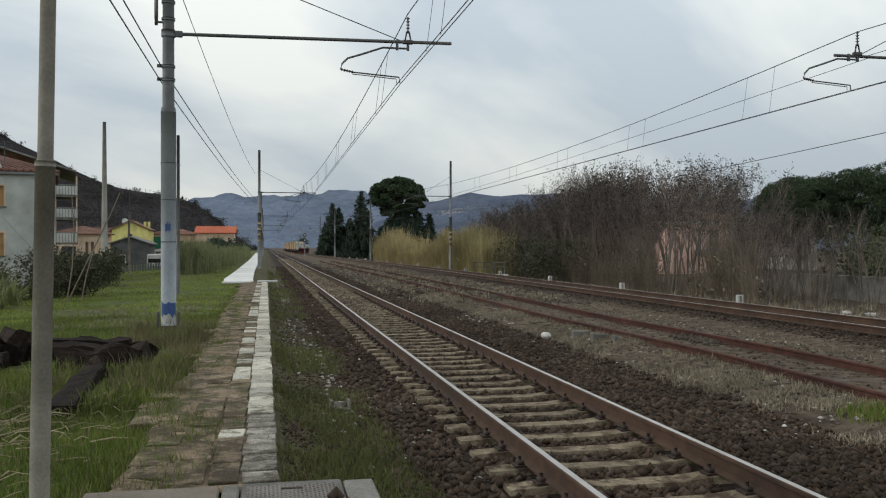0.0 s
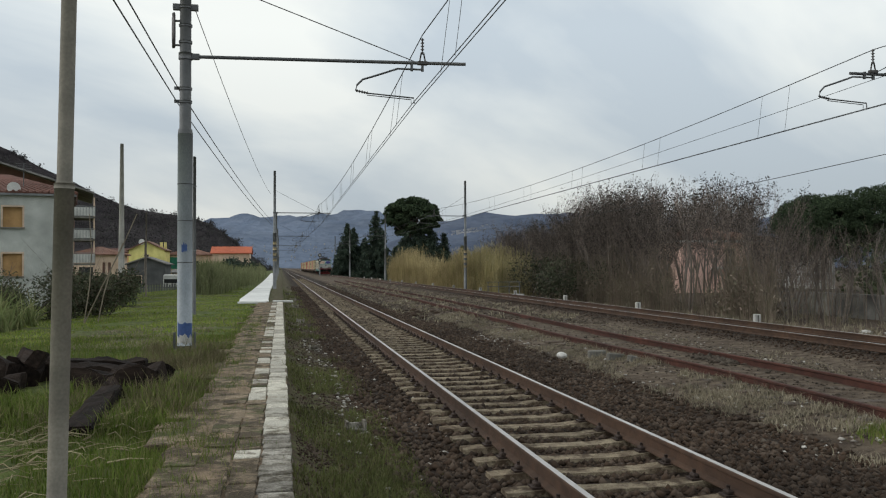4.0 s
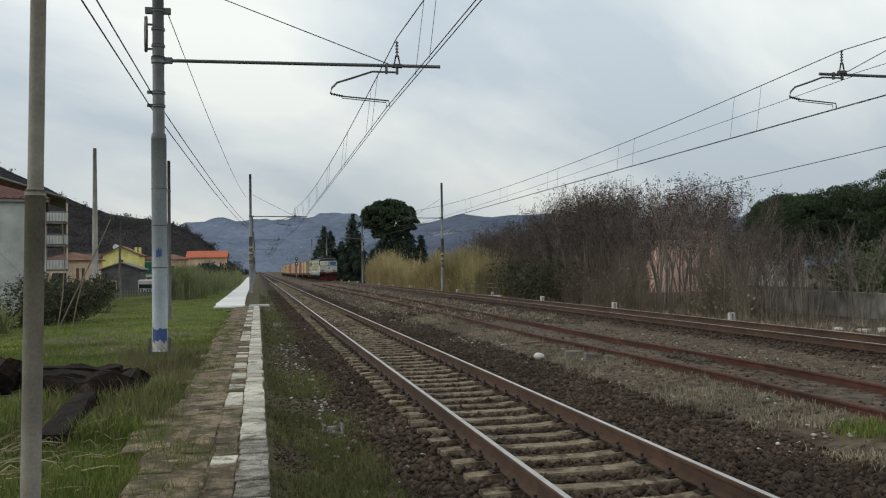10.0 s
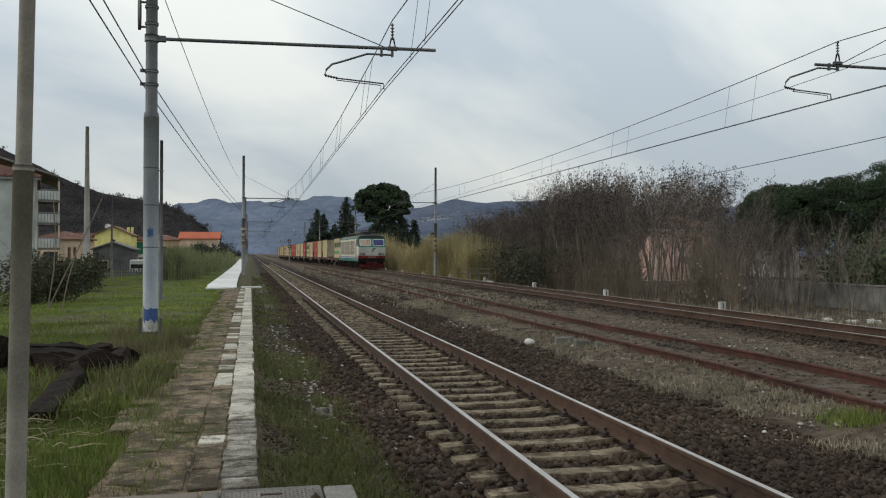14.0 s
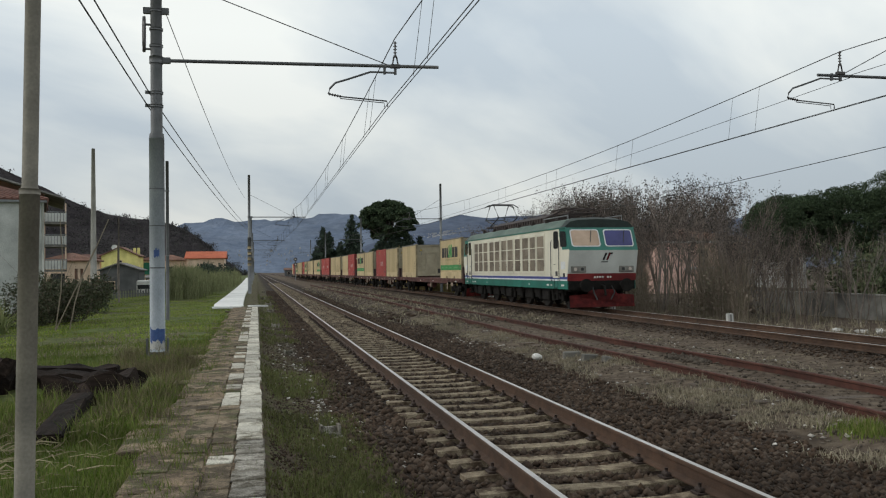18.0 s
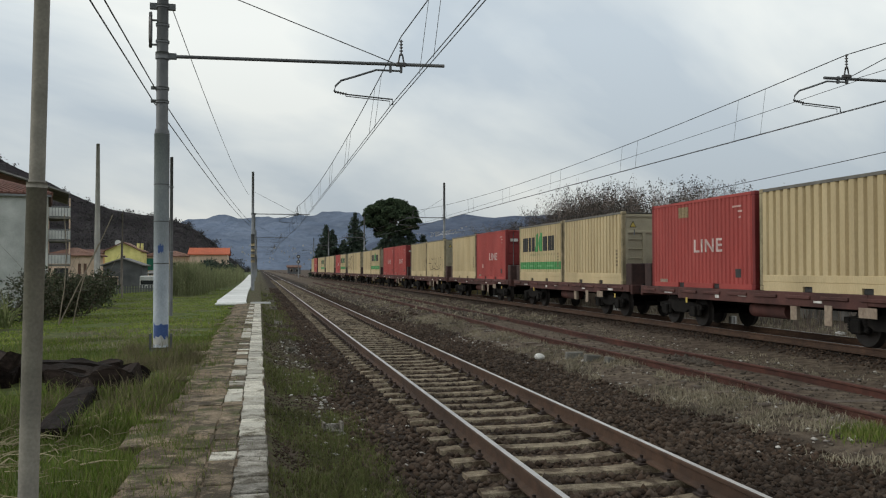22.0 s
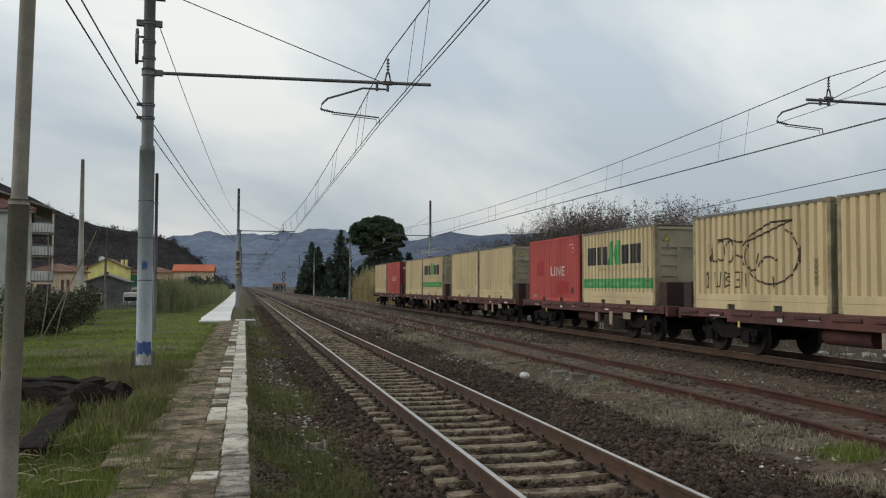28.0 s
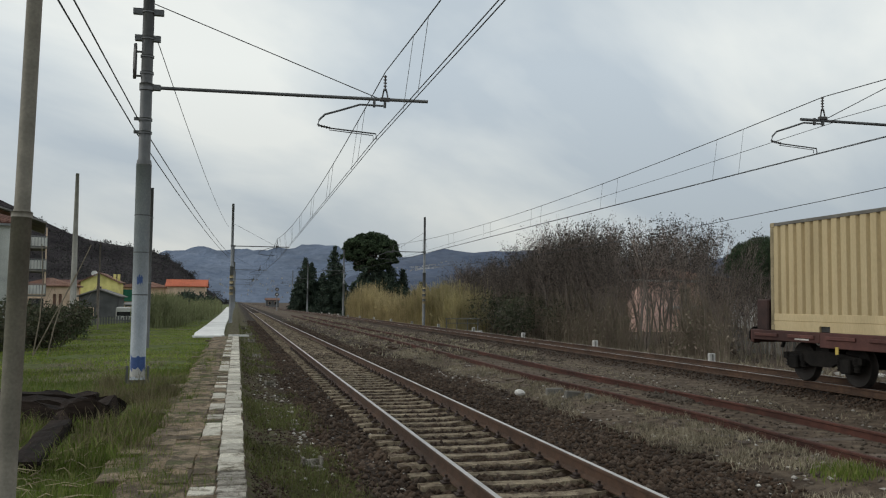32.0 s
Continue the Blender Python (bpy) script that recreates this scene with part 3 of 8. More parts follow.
    tube(bm, [(bx - side * 0.95, 0.05, a - 0.66), (bx - side * 0.0, 0.05, a - 0.73), (bx + side * 0.0, 0.05, zc + 0.02)], 0.010, 6)
    part("steady_arm", bm, M["steel_dark"], ob)
    if stripes:
        for k in range(7):
            bm = bmesh.new()
            tube(bm, [(0, 0, 2.2 + 0.22 * k), (0, 0, 2.42 + 0.22 * k)], r0 + 0.012, 14)
            part("warning_band", bm, M["steel_dark"] if k % 2 else M["straw_paint"], ob)
    side = arm_side
    # stay wire from the mast's head to the cantilever
    bm = bmesh.new()
    tube(bm, [(side * r1, 0, min(h - 0.15, a + 1.74)), (ix - side * 0.15, 0, a + 0.08)], 0.011, 5)
    part("stay_wire", bm, M["wire"], ob)
    return ob


M["straw_paint"] = mat("worn_yellow_paint", (0.30, 0.24, 0.13), (0.40, 0.33, 0.2), 5, 0.7)
MASTS_LEFT = [(-1.93, 18.33, 0.10), (-0.48, 69.75, 0.05), (-0.6, 122, 0.0), (-0.6, 174, 0.0), (-0.6, 226, 0.0)]
MASTS_RIGHT = [(17.40, 18.33, -0.6), (16.3, 76, -0.5), (15.05, 126, -0.5), (13.3, 170, -0.5), (13.2, 215, -0.5)]
for k, (x, y, g) in enumerate(MASTS_LEFT):
    overhead_mast(x, y, g, 9.42, 6.09, 1, NEAR - 0.07 - x, "grey tubular steel mast with a cantilever over the near track" if k else "pale blue-grey steel mast with blue paint marks, standing in grass", near=k == 0, stripes=k == 1, painted=k == 0)
for k, (x, y, g) in enumerate(MASTS_RIGHT):
    overhead_mast(x, y, g, 9.5, 6.33, -1, x - rear(y) + 0.05, "grey tubular steel mast with a cantilever over the rear track", stripes=k == 1)


def wire_thing(name, pts, r, label, group="overhead wires", sides=5):
    bm = bmesh.new()
    tube(bm, pts, r, sides)
    ob = part(name, bm, M["wire"])
    return tagged(ob, label, "wire", group)


def sag(a, b, drop, n=14):
    a, b = Vector(a), Vector(b)
    return [a.lerp(b, i / n) - Vector((0, 0, drop * 4 * (i / n) * (1 - i / n))) for i in range(n + 1)]


def catenary(masts, centre, arm_z, zc, zig=0.2):
    spans = [(-34.0, 0)] + [(m[1], 0) for m in masts]
    for k, ((y0, _), (y1, _)) in enumerate(zip(spans, spans[1:])):
        a, b = (centre(y0), y0, arm_z + 0.60), (centre(y1), y1, arm_z + 0.60)
        mess = sag(a, b, 0.62)
        wire_thing("messenger_wire", mess, 0.012, "dark copper messenger wire sagging between masts")
        for dx in (-0.035, 0.035):
            wire_thing("contact_wire", [(centre(y0) + dx - 0.2 * (1 if k % 2 else -1), y0, zc), (centre(y1) + dx + 0.2 * (1 if k % 2 else -1), y1, zc)], 0.009, "dark copper contact wire over the track")
        for i in range(14):
            f = (i // 2 + 0.5) / 7 + (0.012 if i % 2 else -0.012)
            j = f * 14
            p = mess[int(j)].lerp(mess[min(int(j) + 1, 14)], j - int(j))
            cx = centre(y0) + (centre(y1) - centre(y0)) * f + 0.2 * (1 if k % 2 else -1) * (2 * f - 1)
            wire_thing("dropper", [p, (cx, p.y, zc)], 0.005, "thin dropper between messenger and contact wire", sides=4)


catenary(MASTS_LEFT, lambda y: NEAR - 0.07, 6.16, 5.25)
catenary(MASTS_RIGHT, lambda y: rear(y) - 0.02, 6.33, 5.5)
# feeder and return wires on the left masts
for x0, z0, x1, z1 in ((-2.07, 5.42, -0.65, 5.42), (-2.10, 5.15, -0.68, 5.15)):
    wire_thing("return_wire", sag((x0, 18.33, z0), (x1, 69.75, z1), 0.25), 0.012, "dark return wire between the masts")
    wire_thing("return_wire", sag((x0, 18.33, z0), (x0 - 0.1, -34, z0 + 0.3), 0.02), 0.012, "dark return wire between the masts")
wire_thing("feeder_wire", sag((-1.74, 18.33, 7.06), (-0.80, 69.75, 7.6), 0.42), 0.009, "thin dark feeder wire")
wire_thing("feeder_wire", sag((17.4, 18.33, 5.13), (16.3, 76, 5.0), 0.45), 0.012, "dark feeder wire beyond the rear track")
wire_thing("feeder_wire", sag((17.4, 18.33, 5.13), (17.4, -34, 5.1), 0.45), 0.012, "dark feeder wire beyond the rear track")
wire_thing("feeder_wire", sag((14.2, 18.33, 6.30), (12.9, 76, 5.45), 0.15), 0.008, "thin dark wire beside the rear catenary")
wire_thing("feeder_wire", sag((14.2, 18.33, 6.36), (14.2, -34, 6.25), 0.15), 0.008, "thin dark wire beside the rear catenary")

# ---- trees and thickets ----
M["pod"] = island_mat("withered_leaves", [(0.036, 0.033, 0.028), (0.06, 0.052, 0.045), (0.09, 0.078, 0.066)])
M["bare_wood"] = island_mat("bare_crowns", [(0.044, 0.041, 0.045), (0.070, 0.062, 0.065), (0.052, 0.053, 0.046), (0.036, 0.041, 0.037), (0.060, 0.052, 0.055)])
def segments_mesh(name, segs, material, parent, sides=3):
    """Tapered sticks; segs: rows of two ends and two radii."""
    S = np.array(segs, dtype=float)
    n = len(S)
    p0, p1, r0, r1 = S[:, 0:3], S[:, 3:6], S[:, 6], S[:, 7]
    d = p1 - p0
    d /= np.linalg.norm(d, axis=1)[:, None] + 1e-9
    ref = np.where(np.abs(d[:, 2:3]) < 0.9, np.array([[0, 0, 1.0]]), np.array([[1.0, 0, 0]]))
    u = np.cross(d, ref); u /= np.linalg.norm(u, axis=1)[:, None]
    v = np.cross(d, u)
    V = np.zeros((n, 2 * sides, 3))
    for k in range(sides):
        a = 2 * math.pi * k / sides
        o = u * math.cos(a) + v * math.sin(a)
        V[:, k] = p0 + o * r0[:, None]
        V[:, sides + k] = p1 + o * r1[:, None]
    q = np.array([(k, (k + 1) % sides, sides + (k + 1) % sides, sides + k) for k in range(sides)])
    polys = (q[None] + (np.arange(n) * 2 * sides)[:, None, None]).reshape(-1, 4)
    return bulk(name, V.reshape(-1, 3), polys, material, parent)


def grow(rnd, p, d, length, r, depth, trunk, twigs, tips, droop=0.0, spread=0.5):
    """A limb that bends on its way and forks."""
    steps = 3
    q = p
    for i in range(steps):
        nd = (d + Vector((rnd.gauss(0, 0.09), rnd.gauss(0, 0.09), rnd.gauss(0.08, 0.06) - droop))).normalized()
        e = q + nd * (length / steps)
        ra, rb = r * (1 - 0.28 * i / steps), r * (1 - 0.28 * (i + 1) / steps)
        (trunk if r > 0.022 else twigs).append((*q, *e, ra, rb))
        q, d = e, nd
        if depth > 0 and (i > 0 or depth < 3):
            for _ in range(2 if depth < 3 else 1):
                side = Vector((rnd.gauss(0, 1), rnd.gauss(0, 1), rnd.gauss(0.4, 0.5))).normalized()
                grow(rnd, q, (d * (1 - spread) + side * spread * 1.3).normalized(), length * rnd.uniform(0.5, 0.75), max(rb * rnd.uniform(0.45, 0.65), 0.0055), depth - 1, trunk, twigs, tips, droop, spread)
    if depth <= 1:
        tips.append(q)


def leaves_mesh(name, centres, size, material, parent, rs, per=1, jitter=0.1):
    c = np.repeat(np.array(centres, dtype=float), per, 0)
    n = len(c)
    c = c + rs.normal(0, jitter, (n, 3))
    a = rs.normal(0, 1, (n, 3)); a /= np.linalg.norm(a, axis=1)[:, None]
    b = np.cross(a, rs.normal(0, 1, (n, 3))); b /= np.linalg.norm(b, axis=1)[:, None]
    s = rs.uniform(size[0], size[1], n)[:, None]
    V = np.stack([c - a * s, c + b * s * 0.45, c + a * s, c - b * s * 0.45], 1)
    return bulk(name, V.reshape(-1, 3), np.arange(n * 4).reshape(-1, 4), material, parent)


def bare_tree(seed, height, stems, label, leafy=0.0, depth=3):
    rnd = random.Random(seed)
    ob = thing("bare_tree", 0, 0, 0, label, "tree", "thicket trees")
    trunk, twigs, tips = [], [], []
    for k in range(stems):
        a = rnd.uniform(0, 6.28)
        o = Vector((math.cos(a), math.sin(a), 0)) * rnd.uniform(0, 0.5)
        d = Vector((math.cos(a) * 0.22, math.sin(a) * 0.22, 1)).normalized()
        grow(rnd, o - Vector((0, 0, 0.1)), d, height * rnd.uniform(0.42, 0.58), height * rnd.uniform(0.007, 0.012), depth, trunk, twigs, tips, -0.02, 0.33)
    segments_mesh("trunk", trunk, M["bark"], ob, 5)
    segments_mesh("twig_mass", twigs, M["twig"], ob, 3)["kind"] = "stuff"
    if leafy:
        rs = np.random.RandomState(seed)
        top = [t for t in tips if t.z > height * 0.58 and rnd.random() < leafy]
        if top:
            leaves_mesh("leaves", top, (0.045, 0.09), M["pod"], ob, rs, 7, 0.12)["kind"] = "stuff"
    return ob


def place_copies(src, spots):
    first = True
    for x, y, s, rz in spots:
        m = Matrix.LocRotScale((x, y, ground_z(x, y) - 0.05), Euler((0, 0, rz)), None)
        ob = src if first else copy_thing(src, m)
        if first:
            src.matrix_basis = m
            first = False
        ob.scale = (s, s, s)


TOPS = [(10, 3.4), (27, 3.5), (33, 3.7), (36, 5.0), (37.3, 6.8), (39, 7.1), (44, 7.2), (53, 7.4), (60, 8.0), (66, 6.2), (95, 6.4)]


def gap(x, y):
    """The opening in the thicket through which the pink house shows."""
    return 0.474 < x / y < 0.548


def thicket():
    rnd = random.Random(11)
    kinds = [bare_tree(100 + k, 8.0, 3 + k % 3, "leafless many-stemmed tree of the dense thicket", 0.55 + 0.12 * (k % 3)) for k in range(6)]
    tops = [max(v.co.z for o in ob.children for v in o.data.vertices) for ob in kinds]
    spots = [[] for _ in kinds]
    for k in range(150):
        y = 14 + 76 * ((k + 0.5) / 150) ** 0.75
        if y < 34:
            if k % 3:
                continue
            x, f = rnd.uniform(24.5, 31), rnd.uniform(0.8, 1.25)
        else:
            x, f = 20.6 + abs(rnd.gauss(0, 2.8)) + 0.02 * y, rnd.uniform(0.70, 1.04)
        if 0.462 < x / y < 0.558 and k % 5:
            continue
        h = 2.55 + (lerp_table(TOPS, y * 22 / x) * f - 1.75) * x / 22
        spots[k % 6].append((x, y, h / tops[k % 6], rnd.uniform(0, 6.28)))
    # leafy crowns round the pink house, most of them behind it
    for k in range(15):
        q = 0.462 + 0.118 * (k + rnd.uniform(0.1, 0.9)) / 15
        x = rnd.uniform(28, 31) if k % 7 == 0 else rnd.uniform(47, 51)
        h = 2.55 + (rnd.uniform(5.9, 6.75) - 1.75) * x / 22
        spots[k % 6].append((x, x / q, h / tops[k % 6], rnd.uniform(0, 6.28)))
    # a taller tree beyond the mast
    spots[2].append((24.5, 19.5, 8.2 / tops[2], 1.0))
    for src, sp in zip(kinds, spots):
        place_copies(src, sp)
    # slender saplings in the undergrowth and tangled brambles
    segs = []
    for k in range(10500):
        back = k % 2
        y = 30 + 62 * rnd.random()
        x = 19.6 + 0.01 * y + abs(rnd.gauss(0, 1)) * 2.2 + (2.0 + 6 * rnd.random() if back else 0)
        if (gap(x, y) and (back or rnd.random() < 0.7)) or (x / y > 0.615 and rnd.random() < 0.93):
            continue
        z = ground_z(x, y)
        h = rnd.uniform(2.2, 4.9) if back else rnd.uniform(0.6, 2.2) if rnd.random() < 0.7 else rnd.uniform(1.8, 4.2)
        a, b = rnd.gauss(0, 0.10), rnd.gauss(0, 0.10)
        r = rnd.uniform(0.007, 0.017)
        m_ = (x + a * h * 0.4, y + b * h * 0.4, z + h * 0.55)
        segs.append((x, y, z - 0.05, *m_, r, r * 0.7))
        segs.append((*m_, x + a * h * 1.4, y + b * h * 1.4, z + h, r * 0.7, r * 0.3))
        for q in range(4 if back else 2):
            f = rnd.uniform(0.3, 0.95)
            bx, by, bz = x + a * h * f, y + b * h * f, z + h * f * 0.9
            segs.append((bx, by, bz, bx + rnd.gauss(0, 0.3), by + rnd.gauss(0, 0.3), bz + rnd.uniform(0.2, 0.8), r * 0.5, r * 0.25))
    ob = segments_mesh("undergrowth", segs, M["bramble"], None)
    tagged(ob, "tangled brown stems and brambles filling the thicket", "undergrowth", kind="stuff")
    rs = np.random.RandomState(3)
    c = []
    for k in range(260):
        y = 31 + 58 * rs.uniform()
        x = 20.0 + 0.02 * y + abs(rs.normal(0, 2.2))
        g = ground_z(x, y)
        if not gap(x, y) and x / y < 0.615:
            c.append((x, y, g + rs.uniform(0.2, 1.3)))
    ob = leaves_mesh("bramble_leaves", c, (0.05, 0.12), M["bramble"], None, rs, 90, 0.55)
    tagged(ob, "dull withered leaves low in the thicket", "undergrowth", kind="stuff")


thicket()


M["reed_green"] = island_mat("green_cane", [(0.13, 0.165, 0.065), (0.19, 0.225, 0.09), (0.25, 0.25, 0.12), (0.12, 0.155, 0.06)])
M["leaf_hedge"] = island_mat("hedge_leaves", [(0.042, 0.052, 0.030), (0.066, 0.078, 0.044), (0.095, 0.102, 0.062), (0.105, 0.078, 0.055)])
M["ivy"] = island_mat("dark_ivy", [(0.026, 0.034, 0.020), (0.044, 0.054, 0.030), (0.066, 0.074, 0.044), (0.075, 0.062, 0.046)])
M["dead_stem"] = mat("dead_stem", (0.20, 0.165, 0.12), (0.28, 0.24, 0.18), 6, 0.9)


def bush(name, x, y, rx, ry, h, n, mt, size, label, seed, lumps=9):
    ob = thing(name, x, y, ground_z(x, y) - 0.1, label, "bush", "bushes")
    rs = np.random.RandomState(seed)
    rnd = random.Random(seed)
    lobes = [(rs.uniform(-rx, rx) * 0.75, rs.uniform(-ry, ry) * 0.75, rs.uniform(0.25, 0.75) * h, rs.uniform(0.25, 0.5) * h) for _ in range(lumps)]
    c = []
    for lx, ly, lz, lr in lobes:
        k = n // lumps
        d = rs.normal(0, 1, (k, 3)); d /= np.linalg.norm(d, axis=1)[:, None]
        r = lr * rs.uniform(0.55, 1.08, (k, 1))
        p = d * r + np.array([lx, ly, lz])
        p[:, 2] = np.abs(p[:, 2])
        c.append(p)
    leaves_mesh("leaves", np.concatenate(c), size, M[mt], ob, rs, 1, 0.05)["kind"] = "stuff"
    segs = []
    for lx, ly, lz, lr in lobes:
        segs.append((lx * 0.2, ly * 0.2, 0, lx, ly, lz, 0.03, 0.012))
        for _ in range(14):
            segs.append((lx, ly, lz, lx + rnd.gauss(0, lr * 0.8), ly + rnd.gauss(0, lr * 0.8), max(0.1, lz + rnd.gauss(0.2, lr * 0.8)), 0.01, 0.004))
    segments_mesh("stem_mass", segs, M["bark"], ob)["kind"] = "stuff"
    return ob


bush("bush", -8.7, 30, 2.6, 1.6, 2.2, 11440, "leaf_hedge", (0.03, 0.075), "dark dense bush at the edge of the field", 1)
bush("bush", -6.3, 33, 1.5, 1.4, 1.9, 7920, "leaf_hedge", (0.03, 0.075), "dark dense bush at the edge of the field", 2)
bush("bush", -11.5, 34, 2.5, 1.6, 2.3, 7920, "leaf_hedge", (0.03, 0.075), "dark dense bush before the grey house", 3)
bush("bush", -7.6, 40, 1.4, 1.4, 1.3, 2200, "leaf_bush", (0.06, 0.12), "low bush beside the field", 4)
bush("bush", -9.2, 47, 2.0, 1.6, 1.6, 2600, "leaf_bush", (0.06, 0.13), "low bush before the fence", 14)
bush("bush", -5.2, 110, 2.0, 2.0, 3.0, 3000, "leaf_dark", (0.12, 0.25), "dark evergreen bush before the orange-roofed house", 7)
bush("bush", 20.0, 58, 2.2, 4.0, 3.0, 4200, "ivy", (0.06, 0.13), "dark ivy-grown bush beside the railing", 9)
bush("bush", 20.6, 66, 2.2, 4.0, 3.4, 4000, "ivy", (0.06, 0.13), "dark ivy-grown bush beside the railing", 10)


for k, (x, y, r, h) in enumerate(((33, 30, 2.5, 3.2), (36, 36, 3.0, 3.6), (35, 43, 3.0, 3.4), (41, 46, 3.2, 4.2), (45, 52, 3.5, 4.4), (34, 24, 2.5, 3.0), (50, 60, 3.5, 4.6))):
    bush("bush", x, y, r, 2.5, h, 2600, "leaf_bush", (0.12, 0.24), "dark overgrown bush behind the garden wall", 40 + k)


REED_TOP = [(60, 2.4), (64, 3.0), (68, 3.7), (73, 4.6), (80, 4.2), (86, 3.6), (96, 3.1), (103, 3.5), (108, 4.5), (114, 5.4), (122, 5.4), (128, 3.0)]


def cane_bed(n, mt, label, seed, spot, top):
    """Upright canes with narrow leaves that rise from the stems; spot(rnd) gives x and y, top(y) the height."""
    rnd = random.Random(seed)
    segs = []
    for k in range(n):
        x, y = spot(rnd)
        if noise.noise((x * 0.8, y * 0.5, 9)) < -0.12 and rnd.random() < 0.8:
            continue
        z = ground_z(x, y)
        lump = 0.88 + 0.42 * noise.noise((x * 0.45, y * 0.33, 5))
        h = top(y) * lump * (0.45 + 0.6 * rnd.random() ** 0.7)
        a, b = rnd.gauss(0, 0.075), rnd.gauss(0, 0.075)
        r = rnd.uniform(0.010, 0.020)
        segs.append((x, y, z, x + a * h, y + b * h, z + h, r, r * 0.5))
        for q in range(6):
            f = rnd.uniform(0.2, 0.98)
            t, l = rnd.uniform(0, 6.28), rnd.uniform(0.3, 0.75) * min(1, h / 2)
            px_, py_, pz_ = x + a * h * f, y + b * h * f, z + h * f
            w = rnd.uniform(0.15, 0.8)
            segs.append((px_, py_, pz_, px_ + math.cos(t) * l * w, py_ + math.sin(t) * l * w, pz_ + l * (1 - w * 0.5), r * 0.95, r * 0.12))
    tagged(segments_mesh("reeds", segs, M[mt], None), label, "reeds", kind="stuff")


def reeds():
    def beside(y0, y1):
        def spot(rnd):
            y = rnd.uniform(y0, y1)
            return rear(y) + 3.1 + abs(rnd.gauss(0, 1.7)), y
        return spot
    tall = lambda y: lerp_table(REED_TOP, y)
    cane_bed(5600, "reed", "tall straw-coloured cane beside the rear track", 21, beside(76, 128), tall)
    cane_bed(1900, "reed_pale", "yellow-green cane beside the rear track", 22, beside(67, 84), tall)
    cane_bed(3600, "cane_green", "pale green cane on the bank beside the field", 23, lambda r: (-4.7 + r.gauss(0, 0.55), r.uniform(55, 80)), lambda y: 2.0)
    cane_bed(2600, "cane_green", "pale green cane on the bank beside the field", 24, lambda r: (-3.5 + r.gauss(0, 0.5), r.uniform(78, 150)), lambda y: 1.9)


M["cane_green"] = island_mat("pale_green_cane", [(0.15, 0.175, 0.08), (0.21, 0.235, 0.11), (0.28, 0.28, 0.16), (0.13, 0.155, 0.068)])
M["reed_pale"] = island_mat("yellow_green_cane", [(0.32, 0.265, 0.125), (0.46, 0.385, 0.20), (0.25, 0.235, 0.105), (0.50, 0.42, 0.25)])
reeds()


def fir(name, x, y, g, h, r, label, seed, low=0.05, ragged=0.25):
    """A conifer in whorls of drooping branches that grow shorter towards the tip."""
    ob = thing(name, x, y, g, label, "tree", "evergreen trees")
    rnd = random.Random(seed)
    segs = [(0, 0, -0.3, 0, 0, h * 0.5, h * 0.02, h * 0.012), (0, 0, h * 0.5, 0, 0, h, h * 0.012, h * 0.002)]
    c = []
    z = h * low
    while z < h * 0.985:
        f = z / h
        reach = r * (1 - f) ** 0.8 * 1.22 * (0.5 + 0.5 * min(1, f / 0.12 + 0.4))
        for k in range(max(4, int(9 * (1 - f) + 3))):
            a = rnd.uniform(0, 6.28)
            l = reach * rnd.uniform(1 - ragged * 1.6, 1 + ragged * 0.6) + 0.12
            dz = -0.22 * l + rnd.gauss(0, 0.10)
            tip = (math.cos(a) * l, math.sin(a) * l, z + dz)
            segs.append((0, 0, z, *tip, 0.035, 0.01))
            m = max(2, int(l / 0.17))
            for i in range(m):
                q = (i + 0.7) / m
                c.append((tip[0] * q, tip[1] * q, z + dz * q ** 1.5 + rnd.gauss(0.02, 0.05)))
        z += rnd.uniform(0.24, 0.36) * max(1, h / 11)
    segments_mesh("trunk", segs, M["bark"], ob, 4)
    leaves_mesh("crown", c, (0.13, 0.30), M["leaf_dark"], ob, np.random.RandomState(seed), 9, 0.17)["kind"] = "stuff"
    return ob


